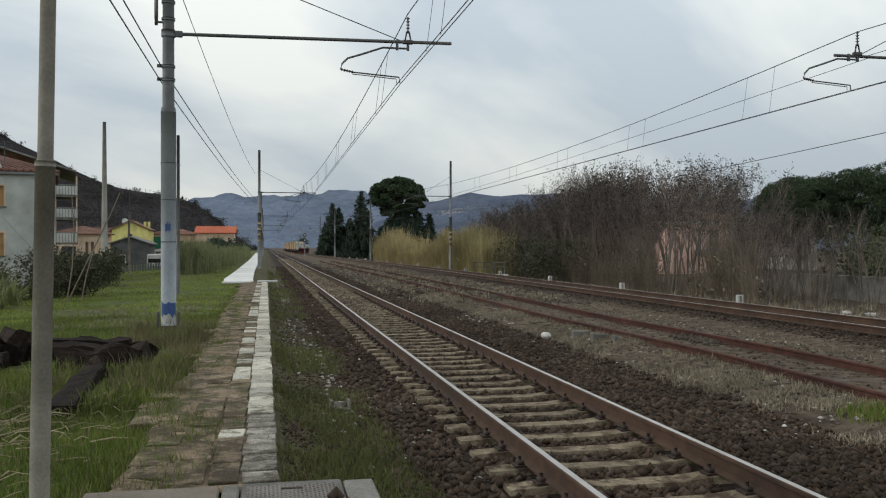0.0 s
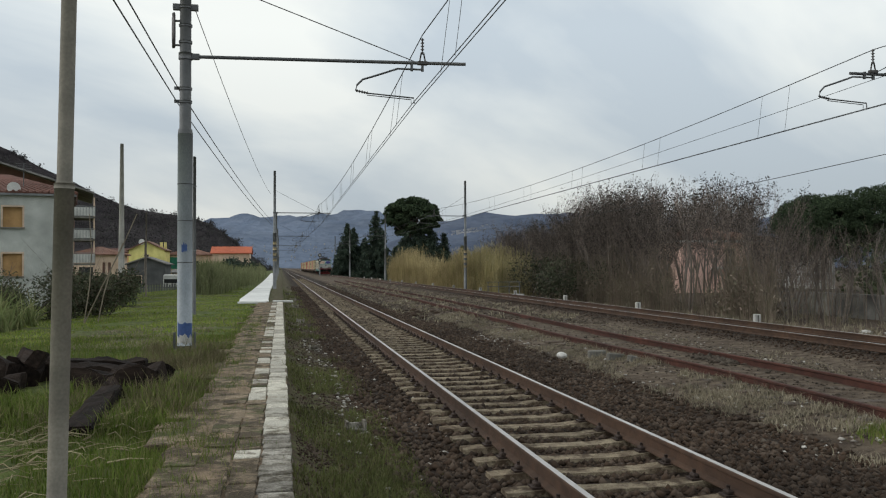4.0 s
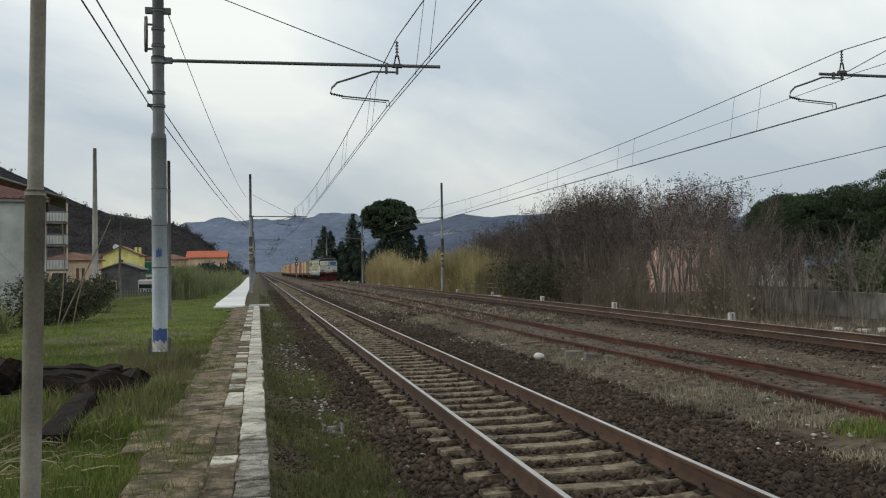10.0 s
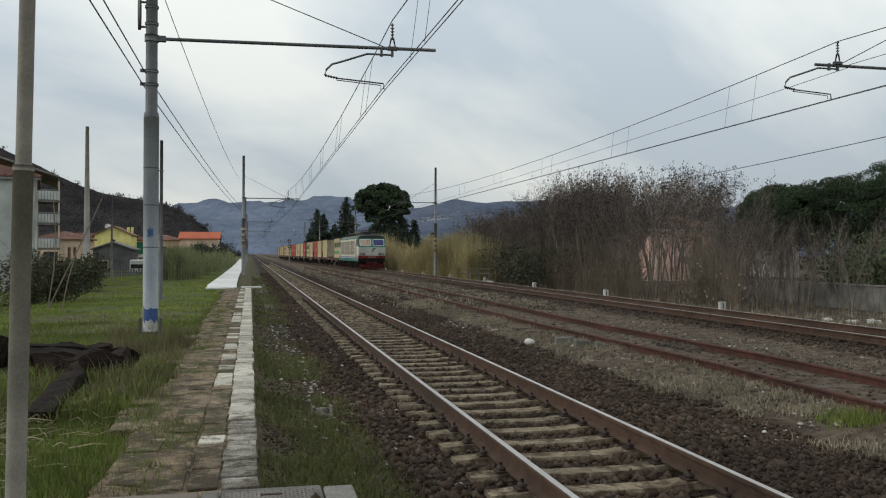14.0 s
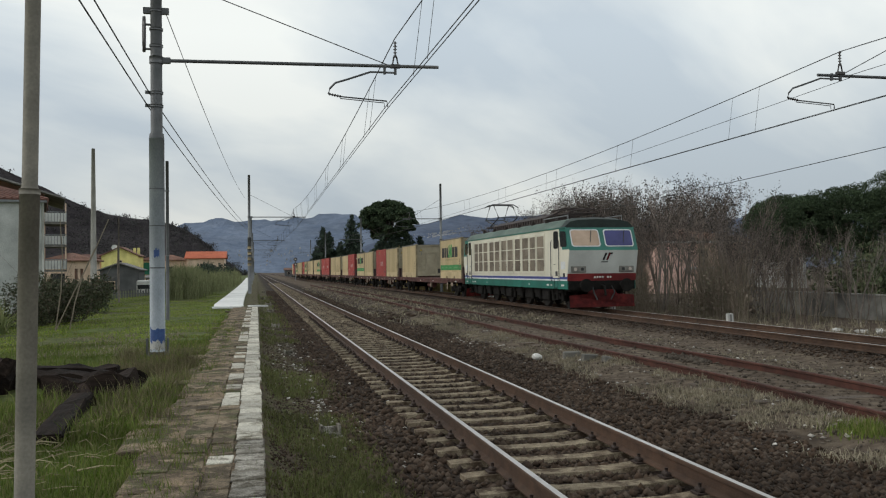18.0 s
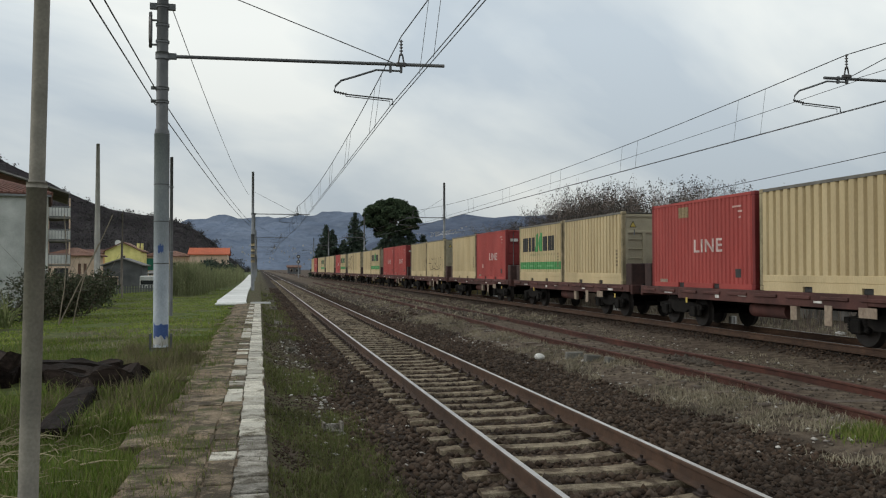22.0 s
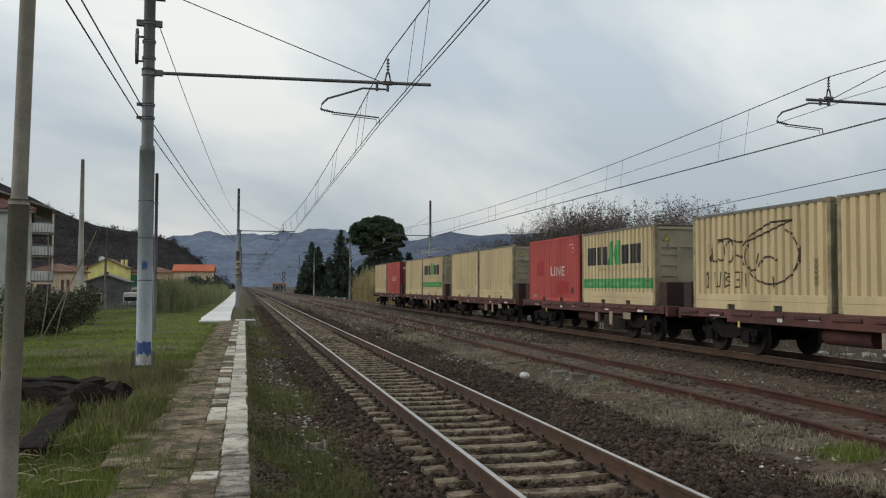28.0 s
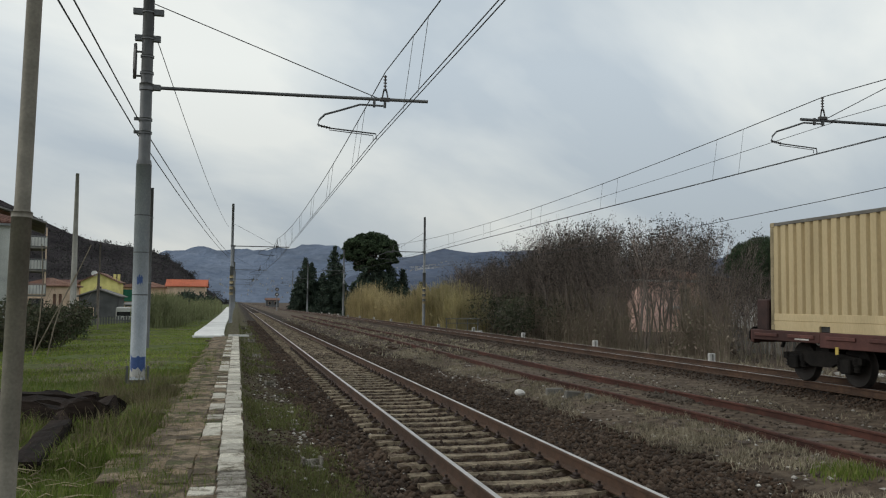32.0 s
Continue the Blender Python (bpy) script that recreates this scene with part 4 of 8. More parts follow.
def umbrella_pine(x, y, g, h, crown, r, label, seed, puffs=90, per=230, size=(0.10, 0.24), stems=1, under=0.25):
    """A stone pine: bare limbs that spread to a dome of dense rounded tufts; crown: the height of its underside."""
    ob = thing("stone_pine", x, y, g, label, "tree", "evergreen trees")
    rs, rnd = np.random.RandomState(seed), random.Random(seed)
    rise = h - crown
    heads, c = [], []
    for k in range(puffs):
        a = rnd.uniform(0, 6.28)
        u = rnd.random() ** 0.8
        e = -under + (1 + under) * u
        q = math.sqrt(max(0.0, 1 - e * e)) if e > 0 else 1 - 0.5 * (e / under) ** 2
        s_ = rnd.uniform(0.80, 1.0) if k % 4 else rnd.uniform(0.35, 0.75)
        s_ *= 1 + 0.10 * math.sin(3 * a + seed) + 0.07 * math.sin(5 * a + 2 * seed)
        heads.append((math.cos(a) * r * q * s_, math.sin(a) * r * q * s_, crown + rise * e * (0.86 if s_ > 0.78 else 0.7)))
    for p in heads:
        pr = r * rnd.uniform(0.15, 0.25)
        d = rs.normal(0, 1, (per, 3)); d /= np.linalg.norm(d, axis=1)[:, None]
        d[:, 2] = np.abs(d[:, 2]) * 0.9 - 0.22
        c.append(np.array(p) + d * pr * rs.uniform(0.7, 1.05, (per, 1)))
    leaves_mesh("crown", np.concatenate(c), size, M["leaf_pine"], ob, rs, 1, 0.03)["kind"] = "stuff"
    segs = []
    for k in range(stems):
        bx, by = (rnd.uniform(-0.5, 0.5), rnd.uniform(-0.5, 0.5)) if stems > 1 else (0, 0)
        fork = (bx * 2.2, by * 2.2, crown * 0.72)
        segs.append((bx, by, -0.4, *fork, h * 0.022, h * 0.016))
        for p in heads[k::stems * 4]:
            mid = (fork[0] * 0.5 + p[0] * 0.5, fork[1] * 0.5 + p[1] * 0.5, fork[2] * 0.45 + p[2] * 0.55 - 0.3)
            segs.append((*fork, *mid, h * 0.009, h * 0.006)); segs.append((*mid, *p, h * 0.006, h * 0.002))
    segments_mesh("trunk", segs, M["bark"], ob, 6)
    return ob


DARK_FIR = "dark spreading conifer behind the rear track"
fir("conifer", 15.3, 203, -0.8, 12.9, 3.1, "dark narrow conifer behind the rear track", 1)
fir("conifer", 17.0, 205, -0.8, 11.8, 2.7, "dark narrow conifer behind the rear track", 2)
fir("conifer", 14.0, 208, -0.8, 8.4, 2.0, "dark narrow conifer behind the rear track", 9)
fir("conifer", 18.6, 210, -0.8, 6.4, 2.4, "dark narrow conifer behind the rear track", 11)
fir("fir_tree", 21.4, 196, -0.8, 15.3, 4.0, DARK_FIR, 3, ragged=0.45)
fir("fir_tree", 19.4, 204, -0.8, 9.4, 3.3, DARK_FIR, 4)
fir("fir_tree", 24.0, 206, -0.8, 8.6, 3.1, DARK_FIR, 5)
umbrella_pine(22.8, 150, -0.7, 14.7, 10.6, 4.6, "large umbrella-shaped pine with a dense dark crown", 5, 190, 230, (0.13, 0.30), 3, 0.75)
fir("conifer", 23.6, 147, -0.7, 9.8, 3.3, "dark conifer under the umbrella pine", 6, ragged=0.4)
fir("conifer", 21.2, 147, -0.7, 8.6, 2.9, "dark conifer under the umbrella pine", 16, ragged=0.4)
fir("conifer", 25.8, 149, -0.7, 9.6, 2.9, "dark conifer under the umbrella pine", 17, ragged=0.4)
fir("conifer", 28.5, 151, -0.7, 8.4, 1.8, "small dark conifer behind the reeds", 7)
fir("conifer", 19.6, 149, -0.7, 6.0, 2.0, "dark conifer under the umbrella pine", 18)
fir("conifer", 27.2, 148, -0.7, 5.6, 2.0, "small dark conifer behind the reeds", 19)
fir("conifer", 30.6, 150, -0.7, 4.6, 1.8, "small dark conifer behind the reeds", 20)
fir("conifer", 33.0, 156, -0.7, 6.3, 1.8, "small dark conifer behind the reeds", 8)
for k, (x, y, h, r) in enumerate(((54.0, 79, 9.0, 4.4), (58.5, 77, 10.0, 5.0), (62, 73, 11.3, 5.2), (67, 69, 12.0, 5.6), (73, 69, 13.0, 6.0), (60, 62, 9.9, 4.6), (58, 86, 9.8, 4.8), (80, 62, 13.2, 6.0))):
    umbrella_pine(x, y, -1.2, h + 1.0, 4.6 + 0.25 * h, r, "broad dark green pine behind the wall", 30 + k, 210, 290, (0.05, 0.125), 1, 1.1)


def saplings():
    for k, (x, y, h, lean, sd) in enumerate(((-5.95, 28.2, 3.4, 0.5, 1), (-5.9, 28.0, 3.7, 14, 2), (-5.6, 28.5, 2.6, 9, 3))):
        ob = thing("sapling", x, y, ground_z(x, y), "dead pale sapling rising from the bushes", "sapling", "dead saplings")
        ob.matrix_basis = pose(x, y, ground_z(x, y), 0, lean, 0)
        trunk, twigs, tips = [], [], []
        rnd = random.Random(sd)
        grow(rnd, Vector((0, 0, 0)), Vector((0, 0, 1)), h, 0.020, 0, trunk, twigs, tips, 0, 0.3)
        segments_mesh("stem", trunk + twigs, M["dead_stem"], ob, 5)


saplings()


# ---- hills ----
def hill(name, ridge, depth, mt, label, rough=3.0, seed=0, cols=90):
    """A ridge line carried down towards the viewer: rows of x, y, z."""
    rows = 16
    xs = [r[0] for r in ridge]
    verts = []
    for j in range(rows):
        f = j / (rows - 1)
        for i in range(cols):
            x = xs[0] + (xs[-1] - xs[0]) * i / (cols - 1)
            y0 = np.interp(x, xs, [r[1] for r in ridge])
            z0 = np.interp(x, xs, [r[2] for r in ridge])
            y = y0 - depth * f
            s = y / y0
            prof = (1 - f) ** 0.85
            z = -3 + (z0 + 3) * prof * (0.25 + 0.75 * s) + rough * noise.fractal((x * 0.012 + seed, y * 0.012, seed), 1, 2, 5) * (prof + 0.05) * min(1, z0 / 30)
            verts.append((x, y, z))
    faces = [(j * cols + i, j * cols + i + 1, (j + 1) * cols + i + 1, (j + 1) * cols + i) for j in range(rows - 1) for i in range(cols - 1)]
    ob = raw(name, verts, faces, M[mt])
    for p in ob.data.polygons:
        p.use_smooth = True
    return tagged(ob, label, "hill", kind="structure")


# the hill's brown is greyed and tinted slightly blue to stand for haze
M["hill_wood"] = mat("wooded_hill", (0.040, 0.037, 0.041), (0.066, 0.059, 0.061), 0.12, 1.0, 0, 1.0, 0.5, 0.4, 0.02, world_space=True, spec=0.0, dist=3)
# blue distance haze is mixed into the base colours of both mountain ranges
M["mountain"] = mat("far_mountain_haze_tint", (0.120, 0.152, 0.215), (0.165, 0.198, 0.260), 0.012, 1.0, 0, 0.6, 0.05, 0.22, 0.004, world_space=True, spec=0.0, dist=20)
M["mountain_mid"] = mat("middle_mountain_haze_tint", (0.090, 0.113, 0.165), (0.125, 0.148, 0.198), 0.014, 1.0, 0, 0.6, 0.06, 0.22, 0.005, world_space=True, spec=0.0, dist=15)
hill("hill_left", [(-700, 600, 170), (-400, 600, 135), (-230, 600, 96), (-175, 600, 79), (-157, 600, 68), (-134, 600, 59), (-113, 600, 48), (-97, 600, 42), (-75, 600, 37.5), (-60, 600, 35), (-48, 600, 31), (-34, 600, 22.5), (-20, 600, 10), (-8, 600, 1)], 300, "hill_wood", "dark leafless wooded hillside behind the houses", 2.5, 1)
hill("mountain_far", [(-1500, 3200, 230), (-276, 3200, 154), (-247, 3200, 169), (-110, 3200, 191), (-30, 3200, 181), (60, 3200, 189), (183, 3200, 194), (286, 3200, 206), (349, 3200, 220), (380, 3200, 197), (476, 3200, 167), (700, 3200, 150), (1500, 3200, 140)], 900, "mountain", "mountain range far behind the town, tinted blue for haze", 18, 2, 140)
hill("mountain_mid", [(150, 2000, 10), (300, 2000, 85), (358, 2000, 107), (432, 2000, 118), (508, 2000, 130), (543, 2000, 126), (656, 2000, 131), (786, 2000, 129), (1010, 2000, 125), (1600, 2000, 120), (2600, 2000, 100)], 700, "mountain_mid", "wooded mountain tinted blue for haze, with a village on its slope", 10, 3, 120)


def hill_trees():
    """Small bare crowns that roughen the wooded hillside."""
    rs = np.random.RandomState(8)
    hl = bpy.data.objects["hill_left"]
    vs = np.array([v.co[:] for v in hl.data.vertices])
    pick = vs[rs.randint(90, len(vs) * 2 // 3, 30000)]
    c = pick + np.stack([rs.uniform(-6, 6, len(pick)), rs.uniform(-16, 16, len(pick)), rs.uniform(-1.8, 1.3, len(pick))], 1)
    ob = leaves_mesh("hillside_trees", c, (0.25, 0.7), M["bare_wood"], None, rs, 6, 1.1)
    tagged(ob, "leafless trees covering the hillside", "trees", kind="stuff")
    crest = vs[rs.randint(0, 180, 420)]
    crest = crest + np.stack([rs.uniform(-3, 3, 420), rs.uniform(-4, 4, 420), rs.uniform(-2.0, 0.2, 420)], 1)
    ob = leaves_mesh("ridge_trees", crest, (0.25, 0.8), M["bare_wood"], None, rs, 60, 1.15)
    tagged(ob, "bare crowns standing along the hill's ridge", "trees", kind="stuff")


hill_trees()

# ---- houses ----
M["wall_grey"] = mat("render_grey", (0.37, 0.385, 0.365), (0.52, 0.535, 0.51), 0.9, 0.9, 0, 0.2, 20, 0.35, 0.4)
M["wall_yellow"] = mat("render_yellow", (0.70, 0.62, 0.22), (0.80, 0.72, 0.29), 0.8, 0.9, 0, 0.1, 20, 0.15, 0.4)
M["wall_orange"] = mat("render_orange", (0.64, 0.36, 0.20), (0.74, 0.44, 0.27), 0.8, 0.9, 0, 0.1, 20, 0.15, 0.4)
M["wall_pink"] = mat("render_pink", (0.74, 0.48, 0.40), (0.83, 0.57, 0.48), 0.8, 0.9, 0, 0.1, 20, 0.2, 0.4)
M["wall_beige"] = mat("render_beige", (0.56, 0.41, 0.30), (0.68, 0.52, 0.40), 0.8, 0.9, 0, 0.1, 20, 0.2, 0.4)
M["wall_brown"] = mat("render_brown", (0.16, 0.085, 0.06), (0.22, 0.12, 0.085), 0.8, 0.9, 0, 0.1, 20, 0.3, 0.4)
M["wall_shed"] = mat("shed_grey", (0.075, 0.078, 0.080), (0.115, 0.118, 0.12), 0.8, 0.9, 0, 0.1, 20, 0.2, 0.4)
M["wall_green"] = mat("green_sheeting", (0.015, 0.14, 0.10), (0.03, 0.20, 0.14), 0.8, 0.8, 0, 0.1, 20, 0.2, 0.4)
M["wall_white"] = mat("render_white", (0.5, 0.5, 0.48), (0.65, 0.65, 0.62), 0.8, 0.9, 0, 0.1, 20, 0.2, 0.4)
M["wall_far"] = mat("far_walls", (0.27, 0.28, 0.30), (0.44, 0.44, 0.45), 0.05, 0.9, 0, 0, 20, 0.4, 0.02, world_space=True)
M["tile_red"] = mat("roof_tile_red", (0.095, 0.043, 0.033), (0.15, 0.068, 0.05), 2.5, 0.9, 0, 0.6, 9, 0.3, 0.5, stretch=(1, 1, 1))
M["tile_orange"] = mat("roof_tile_orange", (0.42, 0.105, 0.05), (0.54, 0.15, 0.07), 2.5, 0.85, 0, 0.6, 9, 0.15, 0.5)
M["tile_brown"] = mat("roof_tile_brown", (0.15, 0.075, 0.055), (0.22, 0.12, 0.085), 2.5, 0.9, 0, 0.6, 9, 0.3, 0.5)
M["roof_grey"] = mat("roof_grey", (0.16, 0.155, 0.15), (0.24, 0.23, 0.22), 1.5, 0.9, 0, 0.4, 9, 0.3, 0.5)
M["shutter"] = mat("shutter_tan", (0.38, 0.22, 0.09), (0.46, 0.28, 0.12), 2, 0.8, 0, 0.2, 40, 0.2, 1)
M["dark_opening"] = mat("dark_glass", (0.012, 0.013, 0.015), (0.02, 0.022, 0.025), 2, 0.25, 0, 0, 40, 0.2, 1)


def house(x, y, g, w, d, eave, ridge, wall, roof, label, axis="x", over=0.45, openings=(), rz=0, tiles=True, parts_wall=()):
    """A house whose front (towards -y) spans x..x+w; axis: the ridge's direction; openings: (x, z, width, height, material)."""
    ob = thing("house", x, y, g, label, "house", "houses by the line", rz=rz)
    H, R = eave - g, ridge - g
    bm = bmesh.new()
    t = 0.3
    prof = [(0, 0), (w, 0), (w, d), (0, d)]
    holes = [o for o in openings]
    # front wall with real openings, in strips
    xs = sorted({0.0, w, *[o[0] for o in holes], *[o[0] + o[2] for o in holes]})
    zs = sorted({-1.5, H, *[o[1] for o in holes], *[o[1] + o[3] for o in holes]})
    for x0, x1 in zip(xs, xs[1:]):
        for z0, z1 in zip(zs, zs[1:]):
            cx, cz = (x0 + x1) / 2, (z0 + z1) / 2
            if not any(o[0] < cx < o[0] + o[2] and o[1] < cz < o[1] + o[3] for o in holes):
                box(bm, x0, x1, 0, t, z0, z1)
    box(bm, 0, t, t, d, -1.5, H); box(bm, w - t, w, t, d, -1.5, H); box(bm, t, w - t, d - t, d, -1.5, H)
    if axis == "y":
        for yy in (0.0, d - t):
            v = [bm.verts.new(p) for p in ((0, yy, H), (w, yy, H), (w / 2, yy, R), (0, yy + t, H), (w, yy + t, H), (w / 2, yy + t, R))]
            bm.faces.new((v[0], v[1], v[2])); bm.faces.new((v[5], v[4], v[3]))
            bm.faces.new((v[0], v[2], v[5], v[3])); bm.faces.new((v[1], v[4], v[5], v[2]))
    bmesh.ops.remove_doubles(bm, verts=bm.verts, dist=0.002)
    part("wall", bm, M[wall], ob)
    # roof planes as slabs
    def slab(a, b, c, e, th=0.14):
        bm2 = bmesh.new()
        n = (Vector(b) - Vector(a)).cross(Vector(e) - Vector(a)).normalized() * th
        top = [bm2.verts.new(Vector(p) + n) for p in (a, b, c, e)]
        low = [bm2.verts.new(Vector(p)) for p in (a, b, c, e)]
        bm2.faces.new(top); bm2.faces.new(low[::-1])
        for i in range(4):
            bm2.faces.new((low[i], low[(i + 1) % 4], top[(i + 1) % 4], top[i]))
        bmesh.ops.recalc_face_normals(bm2, faces=bm2.faces)
        o = part("roof", bm2, M[roof], ob)
        if tiles:
            bm3 = bmesh.new()
            A, B, C, E = [Vector(p) + n for p in (a, b, c, e)]
            k = max(6, int((B - A).length / 0.35))
            for i in range(k + 1):
                f = i / k
                tube(bm3, [A.lerp(B, f) + n * 0.05, E.lerp(C, f) + n * 0.05], 0.075, 5)
            part("tile_course", bm3, M[roof], o)["kind"] = "stuff"
    o_ = over
    if axis == "y":
        k = (R - H) / (w / 2) * o_
        slab((w / 2, -o_, R), (w / 2, d + o_, R), (w + o_, d + o_, H - k), (w + o_, -o_, H - k))
        slab((-o_, -o_, H - k), (-o_, d + o_, H - k), (w / 2, d + o_, R), (w / 2, -o_, R))
    elif axis == "hip":
        c = d / 2
        slab((-o_, -o_, H), (w + o_, -o_, H), (w - c * 0.8, c, R), (c * 0.8, c, R))
        slab((w + o_, d + o_, H), (-o_, d + o_, H), (c * 0.8, c, R), (w - c * 0.8, c, R))
        slab((w + o_, -o_, H), (w + o_, d + o_, H), (w - c * 0.8, c + 0.01, R), (w - c * 0.8, c, R))
        slab((-o_, d + o_, H), (-o_, -o_, H), (c * 0.8, c, R), (c * 0.8, c + 0.01, R))
    else:
        slab((-o_, -o_, H), (w + o_, -o_, H), (w + o_, d / 2, R), (-o_, d / 2, R))
        slab((w + o_, d + o_, H), (-o_, d + o_, H), (-o_, d / 2, R), (w + o_, d / 2, R))
    for ox, oz, ow, oh, om in holes:
        bm = bmesh.new(); box(bm, ox, ox + ow, 0.16, 0.20, oz, oz + oh)
        win = part("window", bm, M[om], ob)
        bm = bmesh.new()
        for a, b, c, e in ((ox - 0.09, ox, oz - 0.09, oz + oh + 0.09), (ox + ow, ox + ow + 0.09, oz - 0.09, oz + oh + 0.09), (ox, ox + ow, oz + oh, oz + oh + 0.09)):
            box(bm, a, b, -0.03, 0.05, c, e)
        part("window_frame", bm, M["wall_beige"], win)
        bm = bmesh.new(); box(bm, ox - 0.12, ox + ow + 0.12, -0.10, 0.12, oz - 0.08, oz)
        part("sill", bm, M["concrete"], win)
    return ob


g1 = house(-22.3, 49.6, -1.2, 11.0, 9.0, 5.85, 7.15, "wall_grey", "tile_red", "grey rendered two-storey house with tan shutters and red tiles", "hip", 0.15,
           [(7.42, 5.22, 0.98, 1.12, "shutter"), (7.42, 2.5, 0.98, 1.26, "shutter"), (4.0, 5.22, 0.98, 1.12, "shutter"), (4.0, 2.5, 0.98, 1.26, "shutter")], rz=12.6)
bm = bmesh.new(); box(bm, -0.15, 11.15, -0.26, -0.16, 6.98, 7.1)
part("gutter", bm, M["steel_grey"], g1, "grey gutter along the eaves")
bm = bmesh.new(); tube(bm, [(10.93, -0.06, 7.0), (10.93, -0.06, -0.6)], 0.05, 8)
part("downpipe", bm, M["wall_white"], g1, "white downpipe at the corner")
bm = bmesh.new(); tube(bm, [(8.4, 1.0, 7.0), (8.4, 1.0, 8.9)], 0.025, 5)
for k in range(4):
    tube(bm, [(8.0, 1.0, 8.5 + 0.12 * k), (8.8, 1.0, 8.5 + 0.12 * k)], 0.012, 4)
part("aerial", bm, M["steel_dark"], g1)
bm = bmesh.new(); tube(bm, [(7.9, 0.2, 7.35), (7.92, 0.14, 7.36), (7.96, 0.0, 7.38)], [0.05, 0.30, 0.36], 14)
part("satellite_dish", bm, M["wall_white"], g1, "white satellite dish")
g2 = house(-31.0, 75, -1.5, 14.0, 10.0, 8.65, 10.9, "wall_brown", "roof_grey", "taller brown house with balconies and a deep grey roof edge", "y", 1.6,
           [(11.0, 2.6, 1.2, 2.1, "dark_opening"), (11.0, 5.5, 1.2, 2.1, "dark_opening")], tiles=False, rz=12)
for z in (1.2, 3.5, 5.55, 7.45):
    bm = bmesh.new(); box(bm, 14.0, 15.7, -1.2, 3.0, z, z + 0.14)
    bal = part("balcony", bm, M["concrete"], g2, "grey balcony with a pale railing")
    bm = bmesh.new(); box(bm, 14.0, 15.7, -1.19, -1.17, z + 0.2, z + 0.92)
    part("railing_panel", bm, M["wall_white"], bal, "pale sheet behind the railing")
    for i in range(8):
        bm = bmesh.new(); box(bm, 14.02 + i * 0.235, 14.06 + i * 0.235, -1.23, -1.20, z + 0.14, z + 1.0)
        part("baluster", bm, M["steel_grey"], bal)
    bm = bmesh.new(); box(bm, 14.0, 15.7, -1.24, -1.18, z + 0.98, z + 1.04)
    part("handrail", bm, M["steel_grey"], bal)
for x in (13.9, 15.55):
    bm = bmesh.new(); box(bm, x, x + 0.12, -1.1, -0.98, -1, 9.2)
    part("pillar", bm, M["wall_beige"], g2)
house(-31.5, 140, -1.5, 6.9, 8, 3.7, 4.9, "wall_beige", "tile_brown", "low beige house with a brown tiled roof and brown shutters", "hip", 0.5, [(4.6, 2.5, 0.45, 1.6, "wall_brown"), (5.4, 2.5, 0.45, 1.6, "wall_brown"), (1.2, 1.9, 2.2, 1.5, "dark_opening")])
y1 = house(-31.3, 190, -1.8, 7.2, 9, 5.7, 7.45, "wall_yellow", "tile_brown", "yellow gabled house with dark windows", "y", 0.5, [(3.1, 5.4, 0.9, 0.9, "dark_opening"), (3.0, 2.9, 1.6, 1.9, "dark_opening"), (1.2, 2.9, 0.6, 2.0, "dark_opening"), (6.0, 2.4, 0.9, 1.9, "dark_opening")])
for x in (5.9, 6.7):
    bm = bmesh.new(); box(bm, x, x + 0.5, 3, 3.5, 7.6, 9.0); part("chimney", bm, M["wall_yellow"], y1)
bm = bmesh.new(); tube(bm, [(2.6, 0, 8.9), (2.6, -0.08, 8.95), (2.62, -0.3, 9.0)], [0.1, 0.5, 0.62], 14)
part("satellite_dish", bm, M["wall_white"], y1, "white satellite dish")
house(-35.7, 191.5, -1.8, 4.5, 8, 4.9, 5.8, "wall_orange", "tile_red", "salmon house with a low roof beside the yellow one", "x", 0.3, [(2.6, 4.0, 0.7, 1.1, "dark_opening")])
house(-19.95, 120, -1.2, 4.85, 6, 2.4, 3.25, "wall_shed", "roof_grey", "grey garage with a low gabled roof", "y", 0.4, [(0.5, 0.9, 1.3, 1.0, "dark_opening")], tiles=False)
house(-14.0, 118, -1.2, 4.6, 5, 1.1, 1.4, "wall_shed", "roof_grey", "open grey shelter beside the garage", "x", 0.2, [(0.3, 0.2, 1.7, 1.9, "dark_opening"), (2.4, 0.2, 1.8, 1.9, "dark_opening")], tiles=False)
gh = house(-25.2, 200, -1.5, 10.3, 9, 4.5, 5.65, "wall_beige", "tile_brown", "low house with brown roof and green sheeting on its front", "hip", 0.4, [(6.4, 3.3, 0.9, 1.4, "dark_opening")])
bm = bmesh.new(); box(bm, 0.1, 5.0, -0.12, -0.02, 3.0, 5.6); part("green_screen", bm, M["wall_green"], gh, "green sheeting hung on the wall")
house(-14.3, 190, -1.5, 7.7, 9, 4.7, 6.2, "wall_beige", "tile_orange", "house with a bright orange tiled roof", "x", 0.4, [(1.6, 3.0, 0.8, 1.5, "dark_opening"), (4.6, 3.0, 0.9, 1.5, "dark_opening")])
pk = house(39.0, 80, -1.6, 9.6, 10, 4.35, 5.55, "wall_pink", "tile_brown", "pink rendered house with a red tiled roof behind the thicket", "hip", 0.6,
      [(4.9, 3.6, 1.0, 1.5, "dark_opening"), (7.4, 3.6, 1.0, 1.5, "dark_opening"), (4.9, 0.8, 1.0, 1.6, "dark_opening")])
for x0, x1, y0, y1 in ((-0.62, 10.22, -0.66, -0.52), (-0.66, -0.52, -0.52, 10.5)):
    bm = bmesh.new(); box(bm, x0, x1, y0, y1, 5.72, 5.93)
    part("eaves_board", bm, M["wall_white"], pk, "white eaves board")
